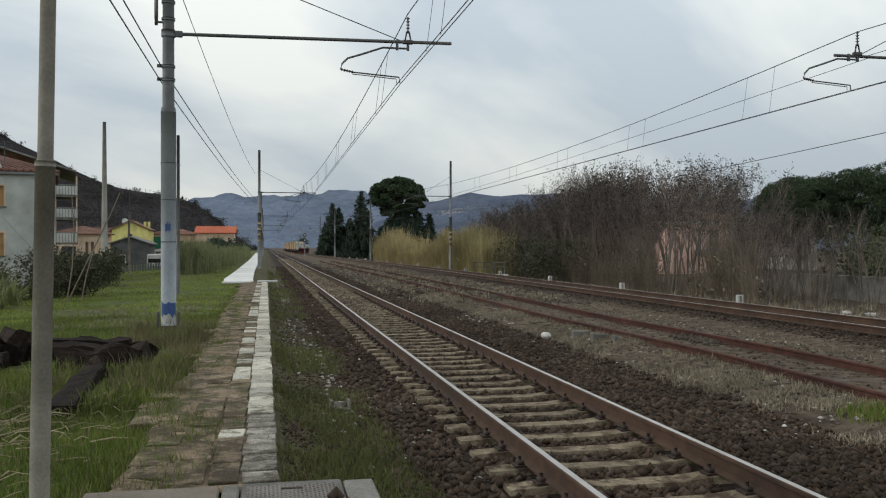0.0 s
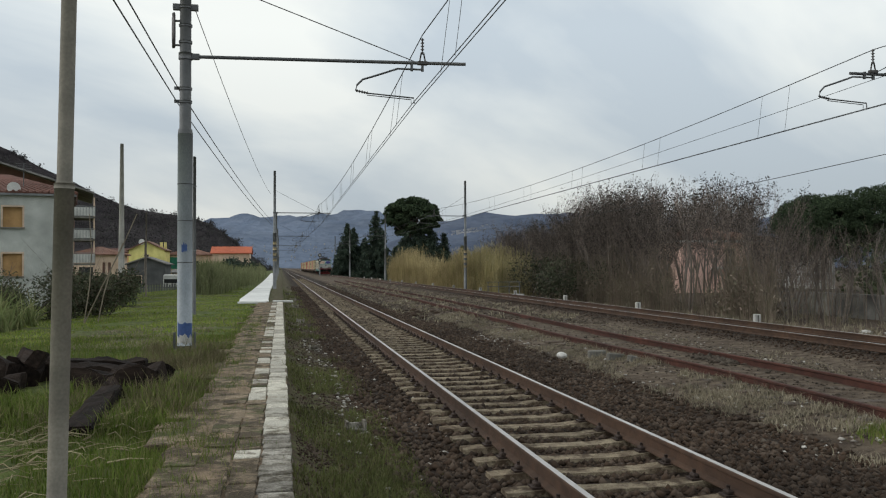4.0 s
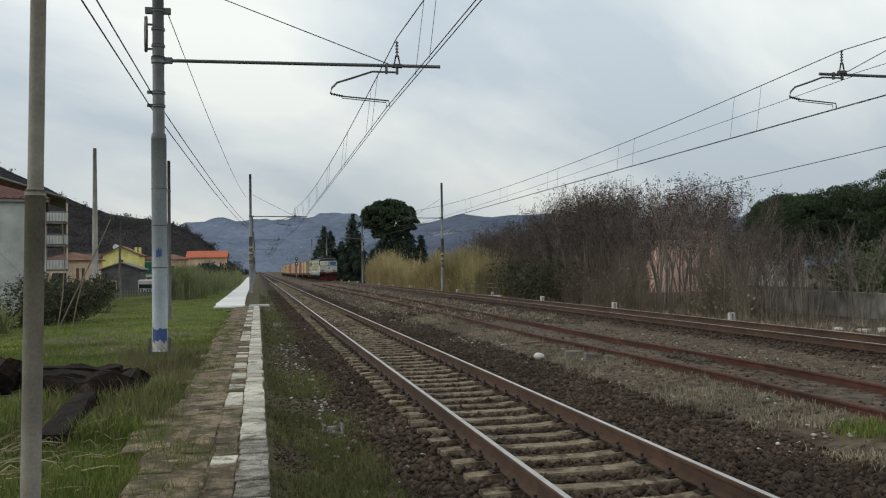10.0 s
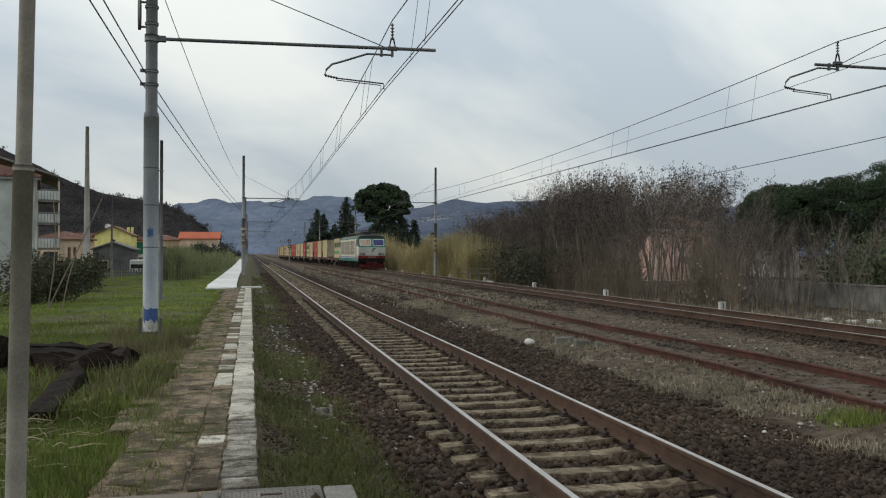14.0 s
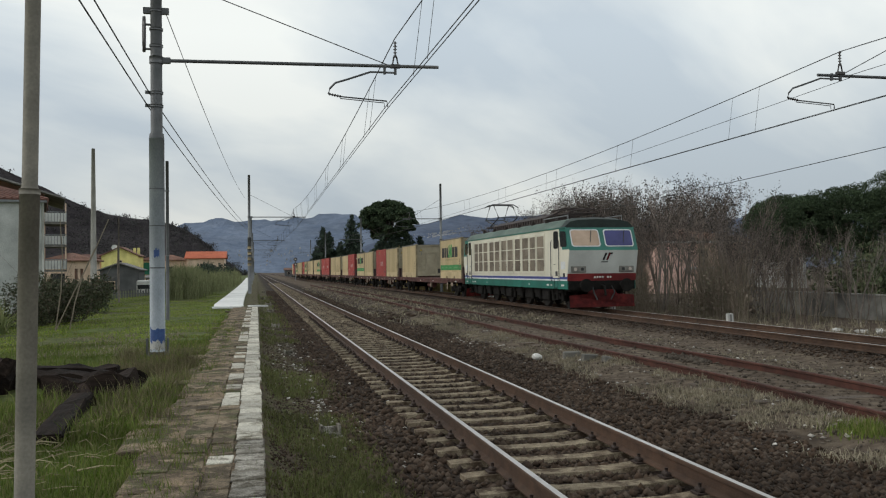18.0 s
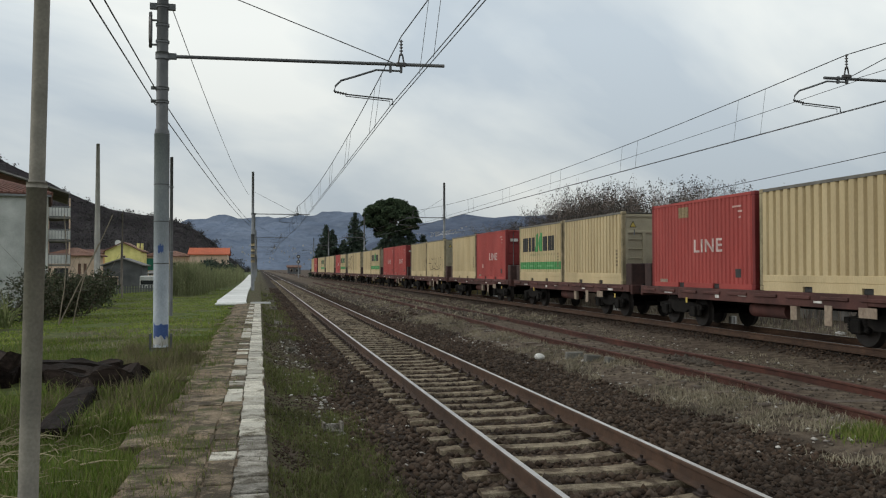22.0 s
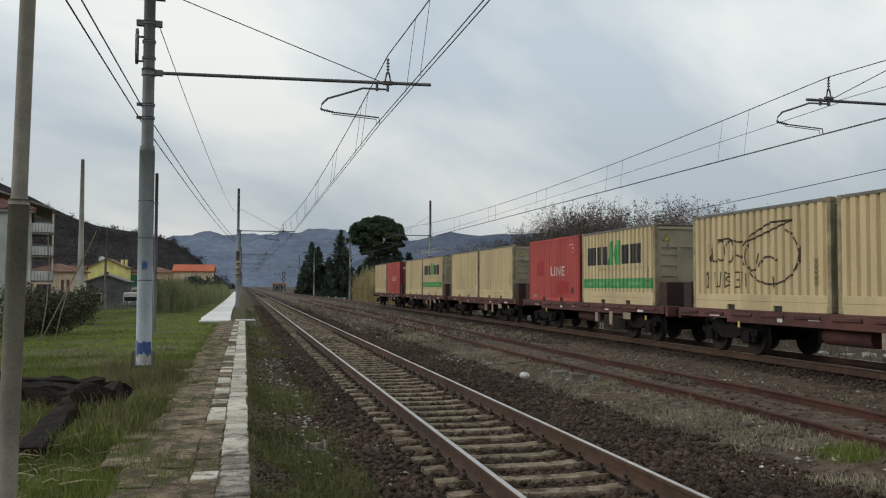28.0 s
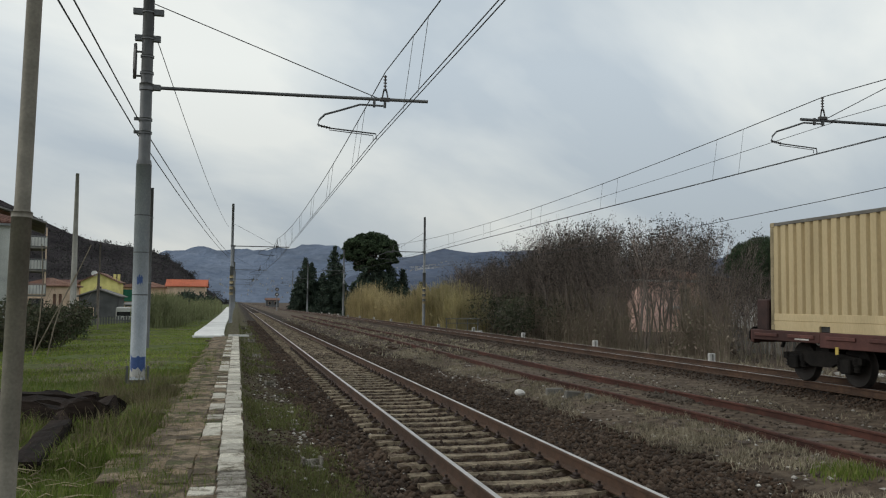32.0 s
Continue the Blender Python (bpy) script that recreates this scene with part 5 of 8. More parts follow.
bm = bmesh.new(); box(bm, 3.2, 9.6, -1.1, 0, 3.05, 3.2); box(bm, 3.2, 9.6, -1.1, -1.02, 3.2, 3.32)
part("balcony", bm, M["wall_white"], pk, "pale balcony slab")
house(61.8, 92, -1.6, 2.6, 8, 3.4, 4.3, "wall_white", "tile_brown", "white house almost hidden by pines", "y", 0.4, [(0.9, 3.2, 0.8, 1.2, "dark_opening")])
house(13.5, 420, -1, 6.0, 8, 2.4, 3.4, "wall_shed", "tile_brown", "far grey building with a brown roof by the line", "x", 0.4, [(1.2, 1.4, 1.1, 1.3, "dark_opening"), (3.8, 1.4, 1.1, 1.3, "dark_opening")])


def village():
    """Pale houses scattered over the far slope."""
    rnd = random.Random(4)
    bm = bmesh.new()
    bpy.context.view_layer.update()
    slope = bpy.data.objects["mountain_mid"]
    for k in range(120):
        x, y = rnd.gauss(392, 22), rnd.uniform(1790, 1850)
        hit, at, _, _ = slope.ray_cast((x, y, 500), (0, 0, -1))
        if hit:
            s = rnd.uniform(0.5, 1.3)
            box(bm, x - s, x + s, y - 3, y + 3, at.z - 3, at.z + s * 1.1)
    for k in range(70):
        x = rnd.uniform(-150, 220)
        y = 2250 + rnd.uniform(-80, 60)
        z = rnd.uniform(12, 62)
        s = rnd.uniform(0.8, 1.8)
        box(bm, x - s, x + s, y - 3, y + 3, z - 3, z + s * 0.8)
    tagged(part("village", bm, M["wall_far"]), "pale houses scattered over far mountain slopes", "houses", kind="stuff")


village()


M["old_wall"] = mat("stained_wall", (0.17, 0.165, 0.15), (0.30, 0.29, 0.265), 1.2, 0.95, 0, 0.4, 30, 0.5, 0.6)


def wall_and_fence():
    w = thing("garden_wall", 28.3, 15, -1.0, "weathered grey concrete wall behind the thicket", "wall")
    bm = bmesh.new(); box(bm, -0.1, 0.1, 0, 31, -0.3, 1.28, 0.02)
    part("wall", bm, M["old_wall"], w)
    bm = bmesh.new(); box(bm, -0.14, 0.14, 0, 31, 1.28, 1.35)
    part("coping", bm, M["old_wall"], w)
    f = thing("fence", -13.0, 72, -0.75, "low grey board fence beside the field", "fence")
    for k in range(28):
        bm = bmesh.new(); box(bm, k * 0.2, k * 0.2 + 0.14, 0, 0.03, 0, 1.25 - 0.1 * (k % 3 == 0))
        part("board", bm, M["wall_shed"], f)
    for z in (0.3, 0.9):
        bm = bmesh.new(); box(bm, 0, 5.6, 0.03, 0.08, z, z + 0.08); part("rail", bm, M["wall_shed"], f)


wall_and_fence()


def van():
    ob = thing("van", -11.3, 88, -0.9, "white van parked beside the garage", "van")
    bm = bmesh.new()
    box(bm, 0, 3.2, 0, 1.8, 0.35, 2.0, 0.12)
    part("body", bm, M["wall_white"], ob)
    bm = bmesh.new(); box(bm, 0.1, 3.1, -0.012, 0.01, 1.15, 1.55); part("window", bm, M["dark_opening"], ob)
    for x in (0.6, 2.5):
        bm = bmesh.new(); tube(bm, [(x, -0.02, 0.3), (x, 0.2, 0.3)], 0.3, 14); part("wheel", bm, M["insulator"], ob)


van()


def litter():
    rnd = random.Random(9)
    src = None
    for k, (x, y) in enumerate(((21.5, 27.5), (22.0, 27.0), (22.6, 26.8), (21.0, 28.2), (23.2, 26.5), (22.3, 27.6))):
        bm = bmesh.new(); box(bm, -0.2, 0.2, -0.1, 0.1, 0, 0.12, 0.03)
        for v in bm.verts:
            v.co += Vector((rnd.gauss(0, 0.03), rnd.gauss(0, 0.03), rnd.gauss(0, 0.03)))
        ob = part("rubble", bm, M["white_paint"]); ob.matrix_basis = pose(x, y, ground_z(x, y), 0, 0, rnd.uniform(0, 180))
        tagged(ob, "pale rubbish dumped beyond the rear track", "rubble", "rubble pieces")


litter()

# ---- the train ----
FRONT = [(0, 249), (3, 225), (6, 196), (9, 162), (11, 137), (13, 110), (14.5, 87.5), (16.5, 58.5), (18, 33.5), (19, 17.6), (20.5, -5.3), (21.5, -20.6), (22.5, -35.8),
         (24, -58.6), (25, -73.9), (25.5, -81.6), (27.5, -112.6), (28.5, -128.2), (29.5, -144.0), (30.5, -159.7), (31.5, -175.5), (32, -183.4)]


def front(t):
    """Where the engine's nose stands along the track at t seconds (a smooth curve through FRONT)."""
    P = FRONT
    i = max(k for k in range(len(P) - 1) if P[k][0] <= t + 1e-9)
    (t0, a), (t1, b) = P[i], P[i + 1]
    ta, pa = P[max(i - 1, 0)]
    tb, pb = P[min(i + 2, len(P) - 1)]
    m0, m1 = (b - pa) / (t1 - ta), (pb - a) / (tb - t0)
    h = t1 - t0
    u = (t - t0) / h
    return (2 * u**3 - 3 * u**2 + 1) * a + (u**3 - 2 * u**2 + u) * h * m0 + (3 * u**2 - 2 * u**3) * b + (u**3 - u**2) * h * m1


def train_rows(offset, z=0.0):
    """Poses along the rear track for a vehicle whose middle runs that far behind the nose."""
    rows = []
    for k in range(65):
        t = k * 0.5
        y = front(t) + offset
        dx = (rear(y + 3) - rear(y - 3)) / 6
        rows.append((t, pose(rear(y), y, z, 0, 0, -math.degrees(math.atan(dx)))))
    return rows


RIDES = []
M["cream"] = mat("container_cream", (0.48, 0.378, 0.21), (0.56, 0.455, 0.265), 1.3, 0.7, 0, 0.08, 40, 0.16, 0.7, 0.07, stretch=(1, 1, 0.25))
M["cream_end"] = mat("container_end", (0.33, 0.295, 0.205), (0.42, 0.375, 0.265), 1.5, 0.75, 0, 0.08, 40, 0.2, 0.8, 0.06)
M["box_red"] = mat("container_red", (0.33, 0.048, 0.040), (0.41, 0.072, 0.060), 1.3, 0.65, 0, 0.08, 40, 0.18, 0.7, 0.12, stretch=(1, 1, 0.25))
M["box_red_dark"] = mat("container_red_door", (0.16, 0.014, 0.014), (0.21, 0.022, 0.02), 1.3, 0.65, 0, 0.08, 40, 0.2, 0.7, 0.1)
M["corner_dark"] = mat("corner_post_worn", (0.23, 0.19, 0.11), (0.34, 0.28, 0.17), 3, 0.8, 0, 0.2, 40, 0.35, 1.5, 0.1)
M["roof_dirty"] = mat("container_roof", (0.12, 0.115, 0.10), (0.2, 0.19, 0.165), 2, 0.9, 0, 0.2, 30, 0.3, 0.8)
M["wagon_brown"] = mat("wagon_brown", (0.070, 0.026, 0.022), (0.115, 0.045, 0.036), 2.2, 0.8, 0.05, 0.2, 40, 0.4, 0.8, 0.15)
M["wagon_grime"] = mat("wagon_grime", (0.030, 0.016, 0.014), (0.062, 0.030, 0.026), 3, 0.85, 0.05, 0.2, 40, 0.4, 0.8, 0.2)
# grime, with the shade under the train darkened into its colour
M["bogie_black"] = mat("bogie_grime_and_shade", (0.007, 0.0064, 0.006), (0.017, 0.015, 0.013), 5, 0.9, 0.0, 0.2, 40, 0.4, 1.5, spec=0.2)
M["wheel_steel"] = mat("wheel_steel", (0.012, 0.0105, 0.0095), (0.026, 0.022, 0.02), 5, 0.75, 0.2, 0.1, 40, 0.3, 1.5)
M["logo_black"] = mat("logo_black", (0.022, 0.022, 0.022), (0.04, 0.04, 0.04), 5, 0.6, 0, 0, 40, 0.2, 1.5)
M["logo_green"] = mat("logo_green", (0.055, 0.26, 0.075), (0.085, 0.33, 0.11), 3, 0.6, 0, 0, 40, 0.15, 1.5)
M["letter_faded"] = mat("letter_faded", (0.46, 0.30, 0.27), (0.72, 0.62, 0.58), 9, 0.7, 0, 0, 60, 0.35, 2)
M["letter_white"] = mat("letter_white", (0.55, 0.53, 0.49), (0.75, 0.73, 0.69), 6, 0.7, 0, 0, 60, 0.3, 2)
M["mark_yellow"] = mat("mark_yellow", (0.40, 0.30, 0.06), (0.5, 0.38, 0.10), 5, 0.7, 0, 0, 40, 0.2, 1.5)
M["mark_orange"] = mat("mark_orange", (0.22, 0.165, 0.12), (0.34, 0.275, 0.21), 9, 0.85, 0, 0, 40, 0.2, 1.5)
M["mark_brown"] = mat("mark_brown", (0.20, 0.15, 0.08), (0.32, 0.25, 0.14), 20, 0.8, 0, 0, 40, 0.3, 1.5)
M["mark_pink"] = mat("mark_faded", (0.42, 0.22, 0.19), (0.6, 0.42, 0.38), 25, 0.8, 0, 0, 40, 0.3, 1.5)
M["patch_red"] = mat("patch_red", (0.30, 0.018, 0.02), (0.36, 0.026, 0.026), 3, 0.6, 0, 0, 40, 0.2, 1.5)
M["graffiti"] = mat("graffiti_brown", (0.045, 0.03, 0.018), (0.085, 0.06, 0.035), 5, 0.8, 0, 0, 40, 0.2, 1.5)
CW, CL, CZ0, CZ1 = 1.22, 3.03, 0.0, 2.62   # container half width, half length, bottom, top


def flute(y, pitch, depth, phase=0.0):
    u = ((y + phase) / pitch) % 1.0
    if u < 0.58:
        return 0.0
    if u < 0.71:
        return depth * (u - 0.58) / 0.13
    if u < 0.87:
        return depth
    return depth * (1 - (u - 0.87) / 0.13)


def flute_breaks(y0, y1, pitch):
    ks = []
    k = math.floor(y0 / pitch) - 1
    while k * pitch < y1 + pitch:
        ks += [k * pitch + pitch * f for f in (0.0, 0.58, 0.71, 0.87)]
        k += 1
    return [y0] + [y for y in ks if y0 + 1e-4 < y < y1 - 1e-4] + [y1]


def fluted_panel(y0, y1, z0, z1, x, pitch, depth, proud=0.0, zlo=None, zhi=None):
    """A sheet with upright flutes in the plane x, seen from -x for x < 0; zlo and zhi may give its edges by y."""
    bm = bmesh.new()
    s = -1 if x < 0 else 1
    prev = None
    for y in flute_breaks(y0, y1, pitch):
        xx = x - s * flute(y, pitch, depth) + s * proud
        a = bm.verts.new((xx, y, zlo(y) if zlo else z0)); b = bm.verts.new((xx, y, zhi(y) if zhi else z1))
        if prev:
            bm.faces.new((prev[0], a, b, prev[1]) if s > 0 else (a, prev[0], prev[1], b))
        prev = (a, b)
    if not proud:
        box(bm, *sorted((x - s * (depth + 0.02), x - s * (depth + 0.045))), y0, y1, z0, z1)
    return bm


def container(kind):
    """kind: cream or red. The origin is in the middle of the floor."""
    red = kind == "red"
    ob = thing("shipping_container", 0, 0, 0, "red corrugated shipping container riding on a flat wagon" if red else "cream corrugated bulk container riding on a flat wagon", "container", "train containers")
    body, endm = (M["box_red"], M["box_red_dark"]) if red else (M["cream"], M["cream_end"])
    pitch, depth = (0.215, 0.036) if red else (0.305, 0.078)
    low = 0.14 if red else 0.40
    for sx in (-1, 1):
        for sy in (-1, 1):
            bm = bmesh.new(); box(bm, *sorted((sx * CW, sx * (CW - 0.13))), *sorted((sy * CL, sy * (CL - 0.13))), 0.12, CZ1 - 0.12, 0.01)
            part("corner_post", bm, endm if red else M["corner_dark"], ob)
            for z in (0.0, CZ1 - 0.12):
                bm = bmesh.new(); box(bm, *sorted((sx * (CW + 0.004), sx * (CW - 0.16))), *sorted((sy * (CL + 0.004), sy * (CL - 0.17))), z, z + 0.12, 0.012)
                part("corner_casting", bm, endm if red else M["corner_dark"], ob)
        part("side_panel", fluted_panel(-CL + 0.12, CL - 0.12, low, CZ1 - 0.08, sx * (CW - 0.012), pitch, depth), body, ob)
        bm = bmesh.new(); box(bm, *sorted((sx * CW, sx * (CW - 0.07))), -CL + 0.16, CL - 0.16, CZ1 - 0.085, CZ1 - 0.01)
        part("top_rail", bm, M["roof_dirty"] if not red else body, ob)
        bm = bmesh.new()
        gaps = [(-1.22, -0.86), (0.86, 1.22)]
        if red:
            segs = [(-CL + 0.16, -1.22), (-0.86, 0.86), (1.22, CL - 0.16)]
            for a, b in segs:
                box(bm, *sorted((sx * CW, sx * (CW - 0.06))), a, b, 0.0, 0.14)
        else:
            for a, b in ((-CL + 0.16, -1.22), (-0.86, 0.86), (1.22, CL - 0.16)):
                box(bm, *sorted((sx * CW, sx * (CW - 0.06))), a, b, 0.0, 0.13)
            box(bm, *sorted((sx * CW, sx * (CW - 0.06))), -CL + 0.13, CL - 0.13, 0.13, 0.215)
            box(bm, *sorted((sx * (CW - 0.012), sx * (CW - 0.06))), -CL + 0.13, CL - 0.13, 0.215, 0.228)
            box(bm, *sorted((sx * CW, sx * (CW - 0.06))), -CL + 0.13, CL - 0.13, 0.228, 0.40, 0.006)
        part("bottom_rail", bm, body, ob)
        if not red:
            for k in range(5):
                bm = bmesh.new(); box(bm, *sorted((sx * (CW - 0.006), sx * (CW - 0.02))), sx * (CL - 0.52) - 0.07, sx * (CL - 0.52) + 0.07, 0.66 + 0.13 * k, 0.74 + 0.13 * k)
                part("marking", bm, M["mark_brown"], ob)
        for a, b in gaps:
            bm = bmesh.new(); box(bm, *sorted((sx * (CW - 0.05), sx * (CW - 0.06))), a, b, 0.005, 0.13)
            part("forklift_pocket", bm, M["logo_black"], ob)
    bm = bmesh.new(); box(bm, -CW + 0.05, CW - 0.05, -CL + 0.03, CL - 0.03, CZ1 - 0.06, CZ1 - 0.03)
    part("roof", bm, M["roof_dirty"] if not red else body, ob)
    bm = bmesh.new(); box(bm, -CW + 0.06, CW - 0.06, -CL + 0.05, CL - 0.05, 0.05, 0.11)
    part("floor", bm, M["wagon_brown"], ob)
    for sy in (-1, 1):
        bm = bmesh.new(); box(bm, -CW + 0.12, CW - 0.12, *sorted((sy * (CL - 0.06), sy * (CL - 0.09))), 0.1, CZ1 - 0.08)
        end = part("end_panel", bm, endm, ob)
        f0, f1 = sorted((sy * (CL - 0.01), sy * (CL - 0.06)))
        if red:
            for k in range(4):
                for sx in (-1, 1):
                    bm = bmesh.new(); box(bm, *sorted((sx * 0.06, sx * 1.05)), f0 + 0.015, f1 - 0.008, 0.22 + 0.58 * k, 0.66 + 0.58 * k, 0.015)
                    part("door_panel", bm, endm, end)
            for x in (-0.8, -0.3, 0.3, 0.8):
                bm = bmesh.new(); tube(bm, [(x, sy * (CL - 0.01), 0.14), (x, sy * (CL - 0.01), CZ1 - 0.12)], 0.018, 6)
                part("lock_rod", bm, M["steel_grey"], end)
            bm = bmesh.new(); box(bm, -0.95, -0.55, *sorted((sy * (CL - 0.012), sy * (CL - 0.02))), 2.0, 2.15); part("notice", bm, M["letter_white"], end)
            bm = bmesh.new(); tube(bm, [(-0.05, sy * (CL - 0.005), 2.15), (-0.05, sy * (CL - 0.012), 2.15)], 0.1, 12); part("notice", bm, M["letter_white"], end)
        else:
            bm = bmesh.new()
            box(bm, -CW + 0.12, CW - 0.12, f0, f1, 1.86, 1.96); box(bm, -CW + 0.12, CW - 0.12, f0, f1, 0.1, 0.26)
            for x in (-1.09, -0.42, 0.38, 0.98):
                box(bm, x, x + 0.11, f0, f1, 0.26, 1.86)
            box(bm, -CW + 0.12, CW - 0.12, f0, f1, 2.44, CZ1 - 0.10)
            part("end_frame", bm, endm, end)
            for k in range(4):
                bm = bmesh.new(); tube(bm, [(-0.98, sy * (CL - 0.03), 0.6 + 0.34 * k), (-0.42, sy * (CL - 0.03), 0.6 + 0.34 * k)], 0.016, 6)
                part("rung", bm, endm, end)
            bm = bmesh.new(); box(bm, 0.58, 0.86, *sorted((sy * (CL - 0.035), sy * (CL - 0.06))), 0.32, 0.66, 0.01); part("hatch", bm, M["logo_black"], end)
            bm = bmesh.new()
            v = [bm.verts.new((-0.78 + dx, sy * (CL - 0.052), 2.05 + dz)) for dx, dz in ((-0.14, 0), (0.14, 0), (0, 0.24))]
            bm.faces.new(v); bmesh.ops.solidify(bm, geom=list(bm.faces), thickness=0.006)
            part("warning_sign", bm, M["logo_black"], end)
            bm = bmesh.new()
            v = [bm.verts.new((-0.78 + dx, sy * (CL - 0.044), 2.05 + dz)) for dx, dz in ((-0.105, 0.02), (0.105, 0.02), (0, 0.20))]
            bm.faces.new(v)
            part("warning_sign", bm, M["mark_yellow"], end)
            bm = bmesh.new(); tube(bm, [(-0.75, sy * (CL - 0.02), 1.98), (-0.75, sy * (CL - 0.0), 1.86), (-0.75, sy * (CL - 0.02), 1.76)], 0.02, 6)
            part("latch", bm, M["steel_grey"], end)
    return ob


def logo(ob):
    """Plain dark and green shapes in place of the painted maker's name, with a green band."""
    P, D, X = 0.305, 0.078, -(CW - 0.012)
    for sx in (-1, 1):
        def put(name, y0, y1, z0, z1, mt, zlo=None, zhi=None, lb=""):
            part(name, fluted_panel(y0, y1, z0, z1, sx * -X, P, D, 0.010 if name == "band_mark" else 0.005, zlo, zhi), M[mt], ob, lb)
        put("paint_band", -CL + 0.14, CL - 0.14, 0.54, 0.88, "logo_green", lb="green painted band")
        for a, b in ((2.0, 2.5), (0.9, 1.5), (-0.3, 0.3), (-2.0, -1.0)):
            put("band_mark", a, b, 0.66, 0.74, "mark_pale")
        for k in range(11):
            put("faint_mark", -2.1 + 0.33 * k, -1.87 + 0.33 * k, 1.17, 1.27, "mark_faint")
        h0, h1 = 1.38, 2.04
        # blocks of letter size; positions run from the reader's left to right
        for a, b in ((2.10, 2.48), (1.68, 2.00), (1.22, 1.58), (0.66, 1.12), (-1.10, -0.52), (-1.56, -1.22), (-2.02, -1.68)):
            put("painted_block", a if sx < 0 else -b, b if sx < 0 else -a, h0, h1, "logo_black")
        g0, g1 = 1.36, 2.22
        if sx < 0:
            put("painted_shape", 0.22, 0.64, g0, g1, "logo_green", lambda y: g0, lambda y: min(g1, g0 + (0.66 - y) * 4.2), "green slanted shape")
            put("painted_shape", -0.44, 0.16, g0, g1, "logo_green", lambda y: g0 + max(0.0, (y + 0.02) * 2.2), lambda y: g1 - max(0.0, (y + 0.10) * 1.7), "green slanted shape")
        else:
            put("painted_shape", -0.64, -0.22, g0, g1, "logo_green", None, None, "green slanted shape")


M["mark_faint"] = mat("mark_faint", (0.42, 0.37, 0.2), (0.46, 0.40, 0.23), 5, 0.8, 0, 0, 40, 0.2, 1.5)
M["mark_pale"] = mat("mark_pale", (0.16, 0.38, 0.17), (0.2, 0.42, 0.2), 5, 0.8, 0, 0, 40, 0.2, 1.5)


def text_mesh(body, size):
    cu = bpy.data.curves.new("lettering", "FONT")
    cu.body, cu.size, cu.extrude, cu.align_x, cu.space_character, cu.offset = body, size, 0.002, "CENTER", 1.12, 0.008
    tmp = bpy.data.objects.new("lettering", cu)
    scene.collection.objects.link(tmp)
    bpy.context.view_layer.update()
    me = bpy.data.meshes.new_from_object(tmp.evaluated_get(bpy.context.evaluated_depsgraph_get()))
    bpy.data.objects.remove(tmp)
    return me


LINE_TEXT = text_mesh("LINE", 0.54)
LINE_TEXT.materials.clear()
LINE_TEXT.materials.append(M["letter_faded"])


def lettering(ob):
    """The word left on the red boxes, and small illegible marks as bars."""
    for sx in (-1, 1):
        t = new("lettering", LINE_TEXT)
        t.parent = ob
        x = sx * (CW - 0.007)
        t.matrix_basis = Matrix.Translation((x, 0.55 * sx, 1.05)) @ (Matrix(((0, 0, -1, 0), (-1, 0, 0, 0), (0, 1, 0, 0), (0, 0, 0, 1))) if sx < 0 else Matrix(((0, 0, 1, 0), (1, 0, 0, 0), (0, 1, 0, 0), (0, 0, 0, 1))))
        t.matrix_basis = t.matrix_basis @ Matrix.Diagonal((1.4, 1, 1, 1))
        t["label"] = "worn white painted word"
        for k, (y, z, w, h) in enumerate(((2.15, 2.24, 0.46, 0.05), (2.32, 2.10, 0.22, 0.05), (2.3, 1.94, 0.10, 0.05), (2.2, 0.32, 0.28, 0.24), (-2.2, 0.12, 0.5, 0.12))):
            bm = bmesh.new()
            s_ = 1 if sx > 0 else -1
            box(bm, *sorted((x, x + sx * 0.004)), s_ * y - w / 2, s_ * y + w / 2, z, z + h)
            part("marking", bm, M["mark_pink"] if k < 3 else M["logo_black"] if k == 3 else M["mark_orange"], ob)


def scrawl(ob, strokes, width=0.082, label="dark brown spray-painted scrawl"):
    """Sprayed lines on the side that faces the platform: rows of (y, z) points."""
    for st in strokes:
        bm = bmesh.new()
        pts = []
        for (ya, za), (yb, zb) in zip(st, st[1:]):
            n = max(2, int(math.hypot(yb - ya, zb - za) / 0.02))
            pts += [(ya + (yb - ya) * i / n, za + (zb - za) * i / n) for i in range(n)]
        pts.append(st[-1])
        prev = None
        for i, (y, z) in enumerate(pts):
            q, r = pts[max(i - 1, 0)], pts[min(i + 1, len(pts) - 1)]
            d = Vector((r[0] - q[0], r[1] - q[1])).normalized() if r != q else Vector((1, 0))
            nx, nz = -d.y * width / 2, d.x * width / 2
            a, b = [bm.verts.new((-(CW - 0.012) + flute(y + e, 0.305, 0.078) - 0.007, y + e, z + f)) for e, f in ((nx, nz), (-nx, -nz))]
            if prev:
                bm.faces.new((prev[0], a, b, prev[1]))
            prev = (a, b)
        part("scrawl", bm, M["graffiti"], ob, label)


def arc(cy, cz, ry, rz, a0, a1, n=22):
    return [(cy + ry * math.cos(radians(a0 + (a1 - a0) * i / n)), cz + rz * math.sin(radians(a0 + (a1 - a0) * i / n))) for i in range(n + 1)]


